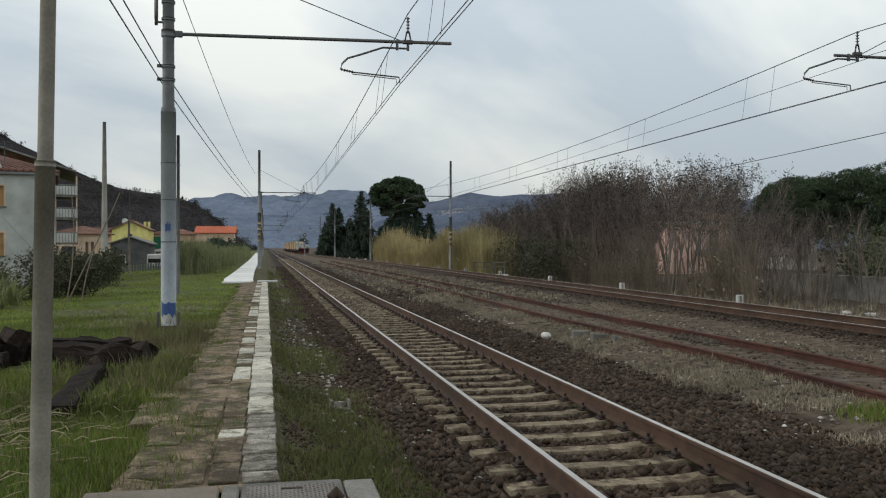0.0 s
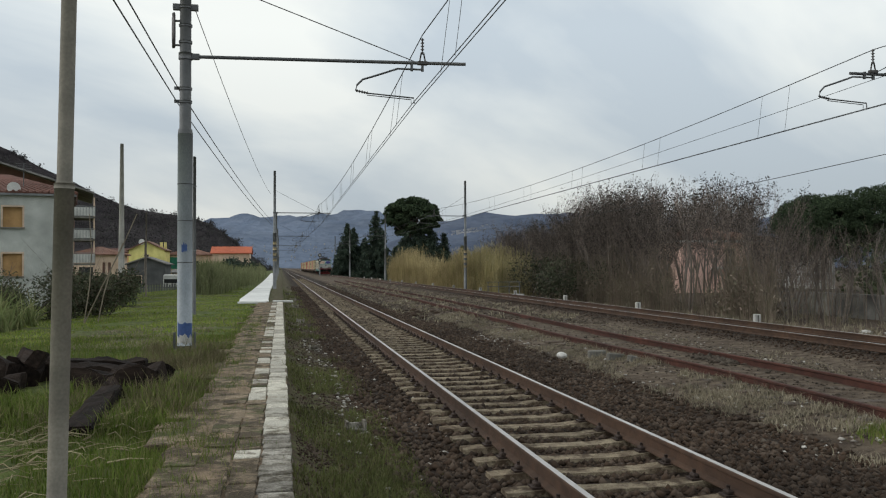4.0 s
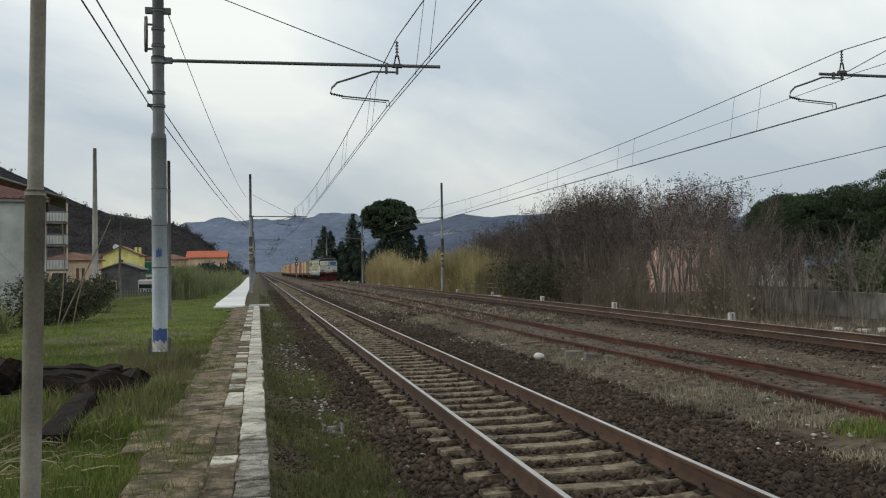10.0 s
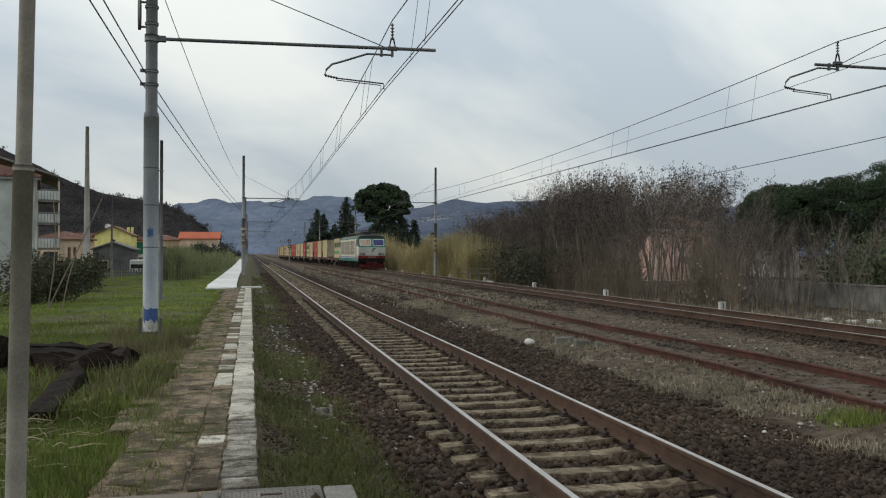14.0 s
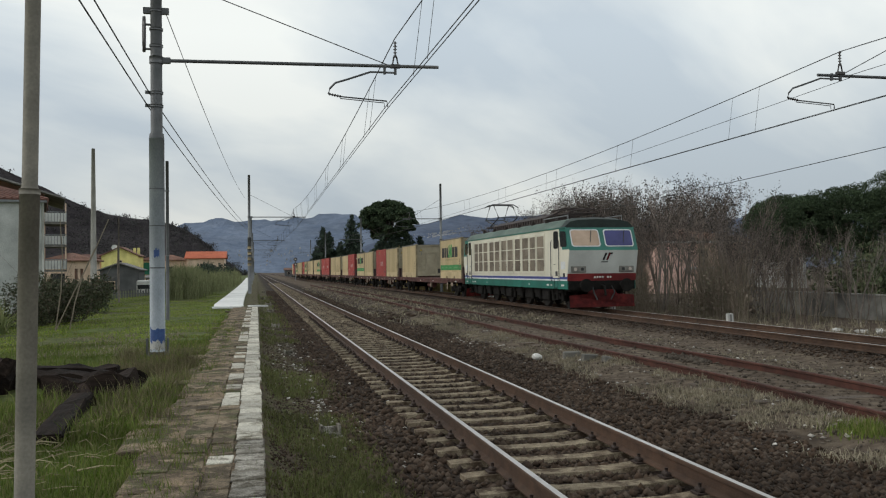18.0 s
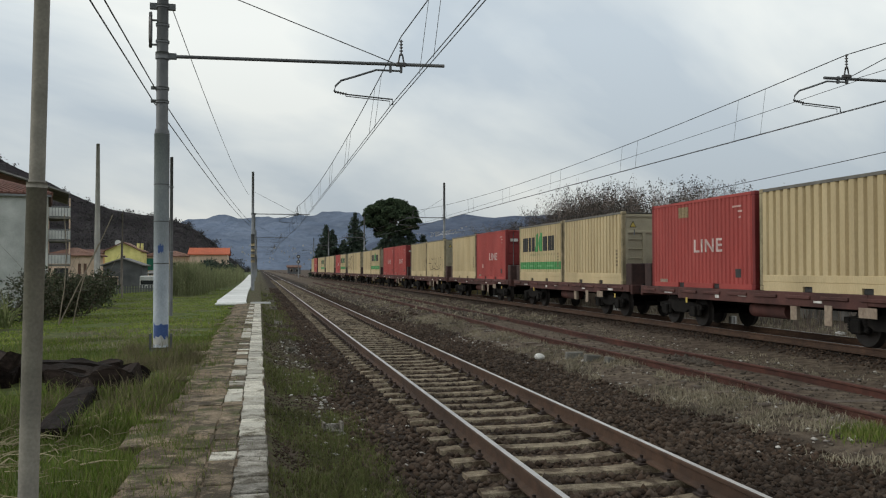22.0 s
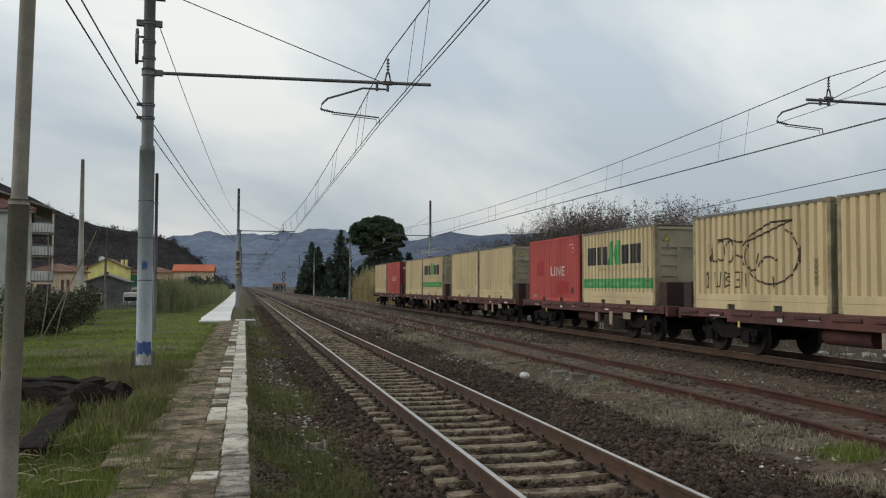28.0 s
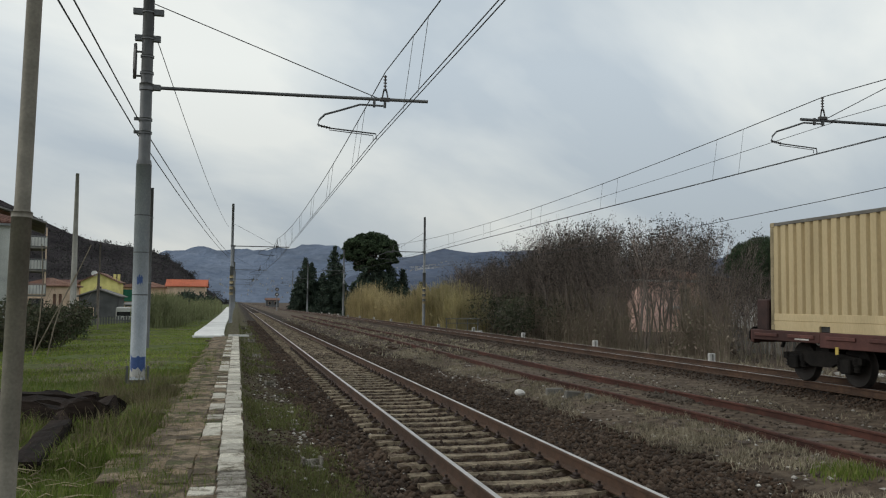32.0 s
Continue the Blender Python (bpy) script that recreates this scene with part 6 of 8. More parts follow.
def flat_wagon(length, centres):
    """A bogie flat wagon with end bulkheads; the origin is in the middle of the rail heads."""
    ob = thing("flat_wagon", 0, 0, 0, "rust-brown bogie flat wagon carrying containers", "wagon", "train wagons")
    h = length / 2
    for sx in (-1, 1):
        bm = bmesh.new()
        for y0, y1, lo in ((-h, -h * 0.62, 0.93), (-h * 0.62, h * 0.62, 0.84), (h * 0.62, h, 0.93)):
            box(bm, *sorted((sx * 1.30, sx * 1.20)), y0, y1, lo, 1.175, 0.012)
        sill = part("side_sill", bm, M["wagon_brown"], ob)
        k = -h + 0.5
        while k < h - 0.6:
            bm = bmesh.new(); box(bm, *sorted((sx * 1.34, sx * 1.30)), k, k + 0.95, 1.02, 1.10, 0.01)
            part("stanchion_flap", bm, M["wagon_brown"], sill)
            k += 1.35
        for y, z, w, hh, mt in ((-h + 1.6, 0.95, 0.42, 0.07, "letter_white"), (-h + 2.6, 0.68, 0.56, 0.22, "mark_orange"), (-h + 3.9, 0.44, 0.26, 0.46, "mark_orange"), (-h + 1.2, 0.70, 0.10, 0.14, "mark_yellow"), (-h + 0.7, 1.05, 0.10, 0.05, "letter_white"), (1.9, 0.92, 0.2, 0.09, "letter_white"), (-2.6, 0.94, 0.3, 0.05, "letter_white"), (0.6, 1.0, 0.4, 0.06, "letter_white"), (h - 2.0, 0.98, 0.5, 0.08, "letter_white"), (h - 3.2, 0.72, 0.10, 0.16, "mark_yellow")):
            bm = bmesh.new(); box(bm, *sorted((sx * 1.315, sx * 1.295)), y - w / 2, y + w / 2, z, z + hh)
            part("plate", bm, M[mt], ob, "small lettered plate")
    bm = bmesh.new(); box(bm, -1.2, 1.2, -h, h, 1.06, 1.155)
    part("deck", bm, M["wagon_brown"], ob)
    bm = bmesh.new(); box(bm, -0.35, 0.35, -h * 0.75, h * 0.75, 0.72, 1.06, 0.02)
    part("centre_sill", bm, M["bogie_black"], ob)
    for sy in (-1, 1):
        bm = bmesh.new(); box(bm, -1.18, 1.18, *sorted((sy * (h - 0.04), sy * (h - 0.52))), 1.155, 1.93, 0.03)
        part("bulkhead", bm, M["wagon_grime"], ob, "grimy dark brown end bulkhead")
        bm = bmesh.new(); box(bm, -1.25, 1.25, *sorted((sy * h, sy * (h + 0.14))), 0.85, 1.18, 0.02)
        part("headstock", bm, M["wagon_brown"], ob)
        for sx in (-0.875, 0.875):
            bm = bmesh.new()
            tube(bm, [(sx, sy * (h + 0.1), 1.02), (sx, sy * (h + 0.42), 1.02)], 0.10, 10)
            tube(bm, [(sx, sy * (h + 0.42), 1.02), (sx, sy * (h + 0.46), 1.02)], 0.22, 14)
            part("buffer", bm, M["bogie_black"], ob)
        bm = bmesh.new(); tube(bm, [(0, sy * (h + 0.1), 1.0), (0, sy * (h + 0.5), 0.9), (0, sy * (h + 0.62), 0.7)], 0.05, 8)
        part("coupling", bm, M["bogie_black"], ob)
    bm = bmesh.new(); tube(bm, [(-0.85, -0.9, 0.66), (-0.85, 0.7, 0.66)], 0.20, 14)
    part("brake_tank", bm, M["wagon_brown"], ob)
    bm = bmesh.new(); box(bm, -1.28, -1.18, -1.75, -1.5, 0.5, 0.9)
    part("bracket", bm, M["mark_orange"], ob)
    for c in centres:
        add_bogie(ob, c, 1.8)
    return ob


def wheel_mesh(r, flange=0.03):
    bm = bmesh.new()
    tube(bm, [(-0.07, 0, 0), (-0.055, 0, 0), (-0.05, 0, 0), (0.055, 0, 0), (0.07, 0, 0)], [r * 0.96, r, r, r + 0.003, r + flange], 28)
    tube(bm, [(-0.12, 0, 0), (-0.07, 0, 0)], 0.13, 12)
    return bm


WHEELS = {}


def add_wheel(parent, x, y, r):
    key = round(r, 2)
    m = pose(x, y, r, 0, 0, 0 if x < 0 else 180)
    if key not in WHEELS:
        w = part("wheel", wheel_mesh(r), M["wheel_steel"], parent)
        WHEELS[key] = w
        w.matrix_basis = m
        return w
    return share("wheel", WHEELS[key], parent, m)


def add_bogie(ob, c, base, r=0.46):
    bm = bmesh.new()
    for sx in (-1, 1):
        pts = [(-base / 2 - 0.45, 0.52), (-base / 2 + 0.35, 0.50), (-0.35, 0.40), (0.35, 0.40), (base / 2 - 0.35, 0.50), (base / 2 + 0.45, 0.52), (base / 2 + 0.45, 0.66), (0.5, 0.74), (-0.5, 0.74), (-base / 2 - 0.45, 0.66)]
        a = [bm.verts.new((sx * 0.97, y, z)) for y, z in pts]
        b = [bm.verts.new((sx * 1.08, y, z)) for y, z in pts]
        bm.faces.new(a); bm.faces.new(b[::-1])
        for i in range(len(pts)):
            bm.faces.new((a[i], b[i], b[(i + 1) % len(pts)], a[(i + 1) % len(pts)]))
    box(bm, -1.0, 1.0, -0.22, 0.22, 0.5, 0.86)
    for y in (-base / 2, base / 2):
        tube(bm, [(-0.8, y, r), (0.8, y, r)], 0.085, 10)
    bmesh.ops.recalc_face_normals(bm, faces=bm.faces)
    bg = part("bogie", bm, M["bogie_black"], ob, "grimy bogie, its colour blackened for the shade under the train")
    bg.location.y = c
    for y in (-base / 2, base / 2):
        for sx in (-1, 1):
            add_wheel(bg, sx * 0.76, y, r)
            bm = bmesh.new(); box(bm, *sorted((sx * 0.95, sx * 1.16)), y - 0.16, y + 0.16, r - 0.16, r + 0.16, 0.03)
            part("axle_box", bm, M["bogie_black"], bg)
            for q in (-0.27, 0.27):
                bm = bmesh.new()
                for k in range(5):
                    tube(bm, [(sx * 1.03, y + q, 0.36 + 0.06 * k), (sx * 1.03, y + q, 0.39 + 0.06 * k)], 0.085, 10)
                tube(bm, [(sx * 1.03, y + q, 0.34), (sx * 1.03, y + q, 0.66)], 0.06, 8)
                part("spring", bm, M["bogie_black"], bg)
    return bg


def build_wagons():
    proto = {"C": container("cream"), "K": container("cream"), "R": container("red")}
    proto["K"]["label"] = "cream bulk container with a green band and dark painted blocks"
    logo(proto["K"]); lettering(proto["R"])
    used = set()

    def box_at(kind, offset):
        src = proto[kind]
        ob = src if kind not in used else copy_thing(src, Matrix())
        used.add(kind)
        RIDES.append((ob, offset, 1.18))
        return ob

    first = flat_wagon(22.0, (-8.6, 8.6))
    RIDES.append((first, 29.9, 0))
    std = flat_wagon(13.75, (-4.55, 4.55))
    made = {}
    made["K1"] = box_at("K", 19.2 + 3.03)
    made["C1"] = box_at("C", 34.0 + 3.03)
    order = ["CR", "CK", "RC", "CC", "RR", "KC", "CC", "KR", "CC", "KC", "RC"]
    for k, o in enumerate(order):
        base = 42.4 + 14.75 * k
        w = std if k == 0 else copy_thing(std, Matrix())
        RIDES.append((w, base + 6.17, 0))
        for j, ch in enumerate(o):
            made[(k, j)] = box_at(ch, base + 3.03 + 6.28 * j)
    # repairs and stains that tell the red boxes apart
    for key, y0, y1, z0, z1, mt, lb in (((7, 1), -1.75, -0.60, 0.30, 0.80, "patch_red", "fresh red repair patch"), ((7, 1), 1.15, 1.95, 1.05, 1.70, "patch_red", "fresh red repair patch"),
                                        ((0, 1), 0.62, 1.24, 2.12, 2.44, "mark_brown", "faded grey patch"), ((2, 0), 1.50, 1.74, 0.62, 0.84, "mark_pink", "pale scuffed spot"),
                                        ((4, 0), 0.9, 1.1, 1.2, 2.0, "box_red_dark", "dark red stain"), ((10, 0), -1.3, -0.7, 0.4, 0.8, "patch_red", "fresh red repair patch")):
        part("repair_patch", fluted_panel(y0, y1, z0, z1, -(CW - 0.012), 0.215, 0.032, 0.004), M[mt], made[key], lb)
    # sprayed scrawls on two of the cream boxes
    g = made[(6, 1)]
    g["label"] = "cream corrugated container with a large brown sprayed scrawl"
    scrawl(g, [arc(-0.75, 1.38, 1.12, 0.72, 118, 395, 40) + [(-1.62, 2.2), (-0.75, 2.2), (0.05, 1.95), (0.55, 1.62)],
               [(2.15, 1.8), (2.1, 1.3)], [(2.0, 1.82), (1.95, 1.3), (1.75, 1.3)], arc(1.55, 1.58, 0.2, 0.27, 0, 340, 14), arc(1.1, 1.55, 0.2, 0.3, 30, 300, 14),
               [(1.7, 1.88), (1.2, 1.9), (0.75, 1.78), (0.45, 1.78)], [(0.85, 1.45), (0.6, 1.4), (0.4, 1.15)], [(0.25, 1.3), (0.1, 1.0), (-0.1, 1.05), (-0.25, 1.45)], arc(-0.65, 1.05, 0.42, 0.3, 170, 10, 14),
               [(-0.85, 0.85), (-0.9, 0.55)], [(-0.7, 2.0), (-0.75, 1.6)], [(-1.95, 2.2), (-1.95, 1.4), (-1.75, 1.0)]], 0.055)
    scrawl(g, [arc(2.2, 0.78, 0.13, 0.22, -90, 90, 10) + [(2.2, 0.56)], [(1.85, 1.0), (1.82, 0.6), (1.6, 0.6), (1.55, 1.0)], [(1.35, 1.0), (1.35, 0.58), (1.1, 0.68), (1.3, 0.8), (1.12, 0.92), (1.35, 1.0)], [(0.9, 0.98), (0.6, 0.98), (0.62, 0.6), (0.9, 0.58)], [(0.88, 0.78), (0.65, 0.78)], [(0.35, 0.95), (0.33, 0.58)]], 0.045)
    g = made[(3, 0)]
    g["label"] = "cream corrugated container with faded brown sprayed lettering"
    scrawl(g, [[(2.4, 1.0), (1.5, 0.95)], [(1.9, 1.3), (1.9, 0.6)], [(1.3, 1.3), (0.8, 1.25), (0.9, 0.7), (1.2, 0.6)], [(0.4, 1.4), (0.0, 0.9), (-0.2, 1.35)], [(-0.5, 1.35), (-0.5, 0.7), (-0.9, 0.7)], [(-1.2, 1.35), (-1.25, 0.6)], arc(-1.8, 1.1, 0.25, 0.25, 0, 320, 14), [(1.8, 0.55), (1.2, 0.5), (0.5, 0.6), (-0.4, 0.5), (-1.6, 0.6)]], 0.045, "faded brown sprayed lettering")


build_wagons()

# ---- the locomotive ----
M["loco_cream"] = mat("loco_cream", (0.63, 0.605, 0.49), (0.71, 0.685, 0.565), 1.5, 0.5, 0, 0.05, 40, 0.12, 0.7, stretch=(1, 1, 0.3))
M["loco_grey"] = mat("loco_front_grey", (0.55, 0.57, 0.535), (0.64, 0.66, 0.62), 1.5, 0.5, 0, 0.05, 40, 0.15, 0.7)
M["loco_green"] = mat("loco_green", (0.014, 0.13, 0.10), (0.022, 0.17, 0.13), 1.5, 0.45, 0, 0.05, 40, 0.2, 0.7)
M["loco_roof"] = mat("loco_roof_green", (0.062, 0.105, 0.085), (0.115, 0.16, 0.13), 1.2, 0.7, 0, 0.1, 30, 0.3, 0.6, stretch=(1, 0.4, 1))
M["loco_visor"] = mat("loco_visor", (0.010, 0.020, 0.018), (0.022, 0.036, 0.031), 2, 0.75, 0, 0.1, 30, 0.3, 0.8)
M["plough_red"] = mat("plough_red", (0.13, 0.016, 0.016), (0.26, 0.030, 0.028), 4, 0.8, 0, 0.2, 40, 0.5, 2)
M["loco_blue"] = mat("loco_blue", (0.045, 0.055, 0.22), (0.06, 0.075, 0.27), 3, 0.5, 0, 0, 40, 0.15, 1)
M["loco_white"] = mat("loco_white", (0.62, 0.64, 0.64), (0.72, 0.74, 0.73), 2, 0.5, 0, 0.05, 40, 0.15, 0.7)
M["loco_red"] = mat("loco_red", (0.19, 0.016, 0.018), (0.27, 0.028, 0.027), 2, 0.6, 0, 0.1, 40, 0.3, 1)
M["grille"] = mat("grille_brown", (0.24, 0.20, 0.15), (0.32, 0.27, 0.21), 3, 0.7, 0.0, 0.1, 40, 0.3, 1, 0.18)
M["grille_dark"] = mat("grille_dark", (0.10, 0.082, 0.062), (0.14, 0.118, 0.09), 3, 0.8, 0.0, 0.1, 40, 0.3, 1)
M["roof_gear"] = mat("roof_gear", (0.030, 0.021, 0.019), (0.058, 0.041, 0.037), 3, 0.8, 0.2, 0.1, 40, 0.3, 1)
M["glass_dark"] = mat("cab_glass", (0.018, 0.022, 0.022), (0.03, 0.035, 0.034), 2, 0.12, 0, 0, 40, 0.1, 1)
M["glass_tan"] = mat("windscreen_tan", (0.42, 0.30, 0.21), (0.50, 0.37, 0.27), 2, 0.2, 0, 0, 40, 0.1, 1)
M["glass_blue"] = mat("windscreen_blue", (0.032, 0.034, 0.14), (0.045, 0.048, 0.18), 2, 0.2, 0, 0, 40, 0.1, 1)
M["lamp_glass"] = mat("headlamp_glass", (0.5, 0.48, 0.46), (0.7, 0.68, 0.65), 6, 0.15, 0.2, 0, 40, 0.1, 1)
lamp_on = bpy.data.materials.new("headlamp_lit")
lamp_on.use_nodes = True
lamp_on.node_tree.nodes["Principled BSDF"].inputs["Emission Color"].default_value = (1, 0.9, 0.75, 1)
lamp_on.node_tree.nodes["Principled BSDF"].inputs["Emission Strength"].default_value = 0.05
lamp_on.node_tree.nodes["Principled BSDF"].inputs["Base Color"].default_value = (0.42, 0.36, 0.32, 1)
M["lamp_lit"] = lamp_on
M["lamp_frame"] = mat("lamp_frame", (0.16, 0.15, 0.13), (0.26, 0.25, 0.22), 6, 0.6, 0, 0.1, 40, 0.3, 2)
LH, LW = 8.6, 1.50


def nose(z):
    """How far the front stands out at a height: it leans out to the belt and back above it."""
    tab = [(0.8, LH), (1.22, LH), (2.47, LH + 0.30), (3.42, LH - 0.12), (3.75, LH - 0.35)]
    return lerp_table(tab, z)


def rounded(pts, r, n=4):
    """A flat outline with its corners rounded."""
    out = []
    for i, p in enumerate(pts):
        p, a, b = Vector(p), Vector(pts[i - 1]), Vector(pts[(i + 1) % len(pts)])
        u, v = p + (a - p).normalized() * r, p + (b - p).normalized() * r
        for k in range(n + 1):
            f = k / n
            out.append(tuple(u * (1 - f) ** 2 + p * 2 * f * (1 - f) + v * f ** 2))
    return out


def slab_of(pts, depth):
    """A plate with the outline pts, as thick as the step depth."""
    bm = bmesh.new()
    v = [bm.verts.new(p) for p in pts]
    w = [bm.verts.new(Vector(p) + Vector(depth)) for p in pts]
    bm.faces.new(v); bm.faces.new(w[::-1])
    for i in range(len(v)):
        bm.faces.new((v[i], w[i], w[(i + 1) % len(v)], v[(i + 1) % len(v)]))
    bmesh.ops.recalc_face_normals(bm, faces=bm.faces)
    return bm


def locomotive():
    ob = thing("locomotive", 0, 0, 0, "cream and green electric locomotive with a red front beam", "locomotive")

    def side(name, z0, z1, mt, proud=0.0, y0=None, y1=None, label="", parent=None):
        """A panel on both flanks; without ends it runs from nose to nose."""
        zs = [z0] + [z for z in (1.22, 2.47, 3.42) if z0 < z < z1] + [z1]
        for sx in (-1, 1):
            bm = bmesh.new()
            L_ = [(-nose(z) if y0 is None else y0, z) for z in zs]
            R_ = [(nose(z) if y1 is None else y1, z) for z in zs]
            xo, xi = sx * (LW + proud), sx * (LW - 0.04)
            outer = [bm.verts.new((xo, y, z)) for y, z in L_ + R_[::-1]]
            inner = [bm.verts.new((xi, y, z)) for y, z in L_ + R_[::-1]]
            bm.faces.new(outer); bm.faces.new(inner[::-1])
            n = len(outer)
            for i in range(n):
                bm.faces.new((outer[i], inner[i], inner[(i + 1) % n], outer[(i + 1) % n]))
            bmesh.ops.recalc_face_normals(bm, faces=bm.faces)
            part(name, bm, M[mt], parent or ob, label)

    side("side_panel", 1.22, 3.42, "loco_cream", label="cream body side")
    side("skirt", 0.88, 1.22, "loco_green", 0.004, label="green lower skirt")
    side("stripe", 1.225, 1.285, "loco_white", 0.004)
    side("stripe", 1.285, 1.395, "loco_blue", 0.004, label="dark blue stripe")
    # cab sides: green round the windows
    for s in (-1, 1):
        for sx in (-1, 1):
            bm = bmesh.new()
            pts = [(nose(2.52), 2.52), (nose(3.42), 3.42), (LH - 1.05, 3.42), (LH - 0.5, 2.52)]
            v = [bm.verts.new((sx * (LW + 0.004), s * y, z)) for y, z in pts]
            w = [bm.verts.new((sx * (LW - 0.03), s * y, z)) for y, z in pts]
            bm.faces.new(v); bm.faces.new(w[::-1])
            for i in range(4):
                bm.faces.new((v[i], w[i], w[(i + 1) % 4], v[(i + 1) % 4]))
            bmesh.ops.recalc_face_normals(bm, faces=bm.faces)
            part("cab_corner", bm, M["loco_green"], ob, "green cab corner")
            # cab window, door with its window, handrails and steps
            pts = [(LH + 0.02, 2.62), (LH - 0.10, 3.26), (LH - 0.74, 3.30), (LH - 0.74, 2.64)]
            part("cab_window", slab_of([(sx * (LW + 0.012), s * y, z) for y, z in rounded(pts, 0.11)], (-sx * 0.03, 0, 0)), M["glass_dark"], ob)
            bm = bmesh.new(); box(bm, *sorted((sx * (LW + 0.012), sx * (LW - 0.02))), *sorted((s * (LH - 1.68), s * (LH - 0.86))), 1.34, 3.40, 0.01)
            door = part("cab_door", bm, M["loco_cream"], ob)
            pts = [(LH - 0.97, 2.58), (LH - 0.97, 3.32), (LH - 1.55, 3.32), (LH - 1.55, 2.58)]
            part("door_window", slab_of([(sx * (LW + 0.018), s * y, z) for y, z in rounded(pts, 0.11)], (-sx * 0.03, 0, 0)), M["glass_dark"], door)
            bm = bmesh.new(); tube(bm, [(sx * (LW + 0.03), s * (LH - 1.5), 1.9), (sx * (LW + 0.03), s * (LH - 1.3), 1.92)], 0.012, 6)
            part("door_handle", bm, M["logo_black"], door)
            for yy in (LH - 0.80, LH - 1.78):
                bm = bmesh.new(); tube(bm, [(sx * (LW + 0.01), s * yy, 1.2), (sx * (LW + 0.06), s * yy, 1.26), (sx * (LW + 0.06), s * yy, 2.88), (sx * (LW + 0.01), s * yy, 2.94)], 0.017, 6)
                part("handrail", bm, M["logo_black"], ob)
            for z in (0.42, 0.66, 0.9):
                bm = bmesh.new(); box(bm, *sorted((sx * (LW + 0.02), sx * (LW - 0.2))), *sorted((s * (LH - 1.5), s * (LH - 1.1))), z, z + 0.03)
                part("step", bm, M["bogie_black"], ob)
            bm = bmesh.new()
            for yy in (LH - 1.5, LH - 1.1):
                box(bm, *sorted((sx * (LW + 0.01), sx * (LW - 0.02))), *sorted((s * yy, s * (yy + 0.03))), 0.4, 1.3)
            part("step_frame", bm, M["bogie_black"], ob)
            # footholds: flat black plates stand in for the shade inside the recesses
            for y, z, a, b in ((LH - 1.35, 1.42, 0.26, 0.20), (LH - 0.45, 1.38, 0.2, 0.16)):
                bm = bmesh.new(); box(bm, *sorted((sx * (LW + 0.014), sx * (LW - 0.02))), *sorted((s * y, s * (y + a))), z, z + b)
                part("foot_recess", bm, M["logo_black"], ob)
            bm = bmesh.new(); box(bm, *sorted((sx * (LW + 0.010), sx * (LW - 0.02))), *sorted((s * (LH - 0.70), s * (LH - 0.20))), 1.70, 2.02, 0.006)
            part("hatch", bm, M["loco_white"], ob)
            # small marks on the skirt as bars
            for y, w_ in ((LH - 0.7, 0.35), (LH - 2.0, 0.2), (LH - 2.5, 0.3), (LH - 5.0, 0.12)):
                bm = bmesh.new(); box(bm, *sorted((sx * (LW + 0.008), sx * (LW - 0.02))), *sorted((s * y, s * (y + w_))), 1.0, 1.07)
                part("marking", bm, M["letter_white"], ob)
    # ventilation grilles along the flanks
    edges = [(6.25, 5.42), (5.28, 4.45), (4.30, 3.40), (3.05, 2.18), (2.02, 1.10), (0.80, -0.12), (-0.30, -1.24), (-1.55, -2.42), (-2.72, -3.66), (-3.85, -4.66), (-4.88, -5.85)]
    for a, b in edges:
        for sx in (-1, 1):
            y0, y1 = b + 0.02, a - 0.02
            bm = bmesh.new()
            for p, q, r, t in ((y0 - 0.085, y0, 1.53, 3.28), (y1, y1 + 0.085, 1.53, 3.28), (y0, y1, 3.18, 3.28), (y0, y1, 1.53, 1.63), (y0, y1, 2.14, 2.175), (y0, y1, 2.66, 2.695)):
                box(bm, *sorted((sx * (LW + 0.03), sx * (LW - 0.02))), p, q, r, t)
            g = part("grille", bm, M["loco_cream"], ob, "ventilation grille in a cream frame")
            bm = bmesh.new(); box(bm, *sorted((sx * (LW + 0.006), sx * (LW - 0.02))), y0, y1, 1.63, 3.18)
            part("grille_mesh", bm, M["grille_dark"], g)
            bm = bmesh.new()
            n = int((y1 - y0) / 0.042)
            for i in range(n):
                yy = y0 + (i + 0.3) * (y1 - y0) / n
                box(bm, *sorted((sx * (LW + 0.018), sx * (LW + 0.006))), yy, yy + 0.022, 1.63, 3.18)
            part("grille_insert", bm, M["grille"], g)["kind"] = "stuff"
            bm = bmesh.new()
            for z in (1.85, 1.95):
                box(bm, *sorted((sx * (LW + 0.04), sx * (LW + 0.02))), y0 - 0.055, y0 - 0.02, z, z + 0.04)
            part("hinge", bm, M["logo_black"], g)
    # both ends
    for s in (-1, 1):
        def panel(name, z0, z1, mt, proud, x0=-LW, x1=LW, label="", bev=0.0):
            bm = bmesh.new()
            v = [bm.verts.new((x, s * (nose(z) + p), z)) for p in (proud, -0.05) for x, z in ((x0, z0), (x1, z0), (x1, z1), (x0, z1))]
            bm.faces.new(v[:4]); bm.faces.new(v[7:3:-1])
            for i in range(4):
                bm.faces.new((v[i], v[4 + i], v[4 + (i + 1) % 4], v[(i + 1) % 4]))
            bmesh.ops.recalc_face_normals(bm, faces=bm.faces)
            return part(name, bm, M[mt], ob, label)
        panel("buffer_beam", 0.86, 1.22, "bogie_black", 0.03, -1.46, 1.46, "black buffer beam")
        panel("front_beam", 1.22, 1.52, "loco_red", 0.012, -1.5, 1.5, "red front band")
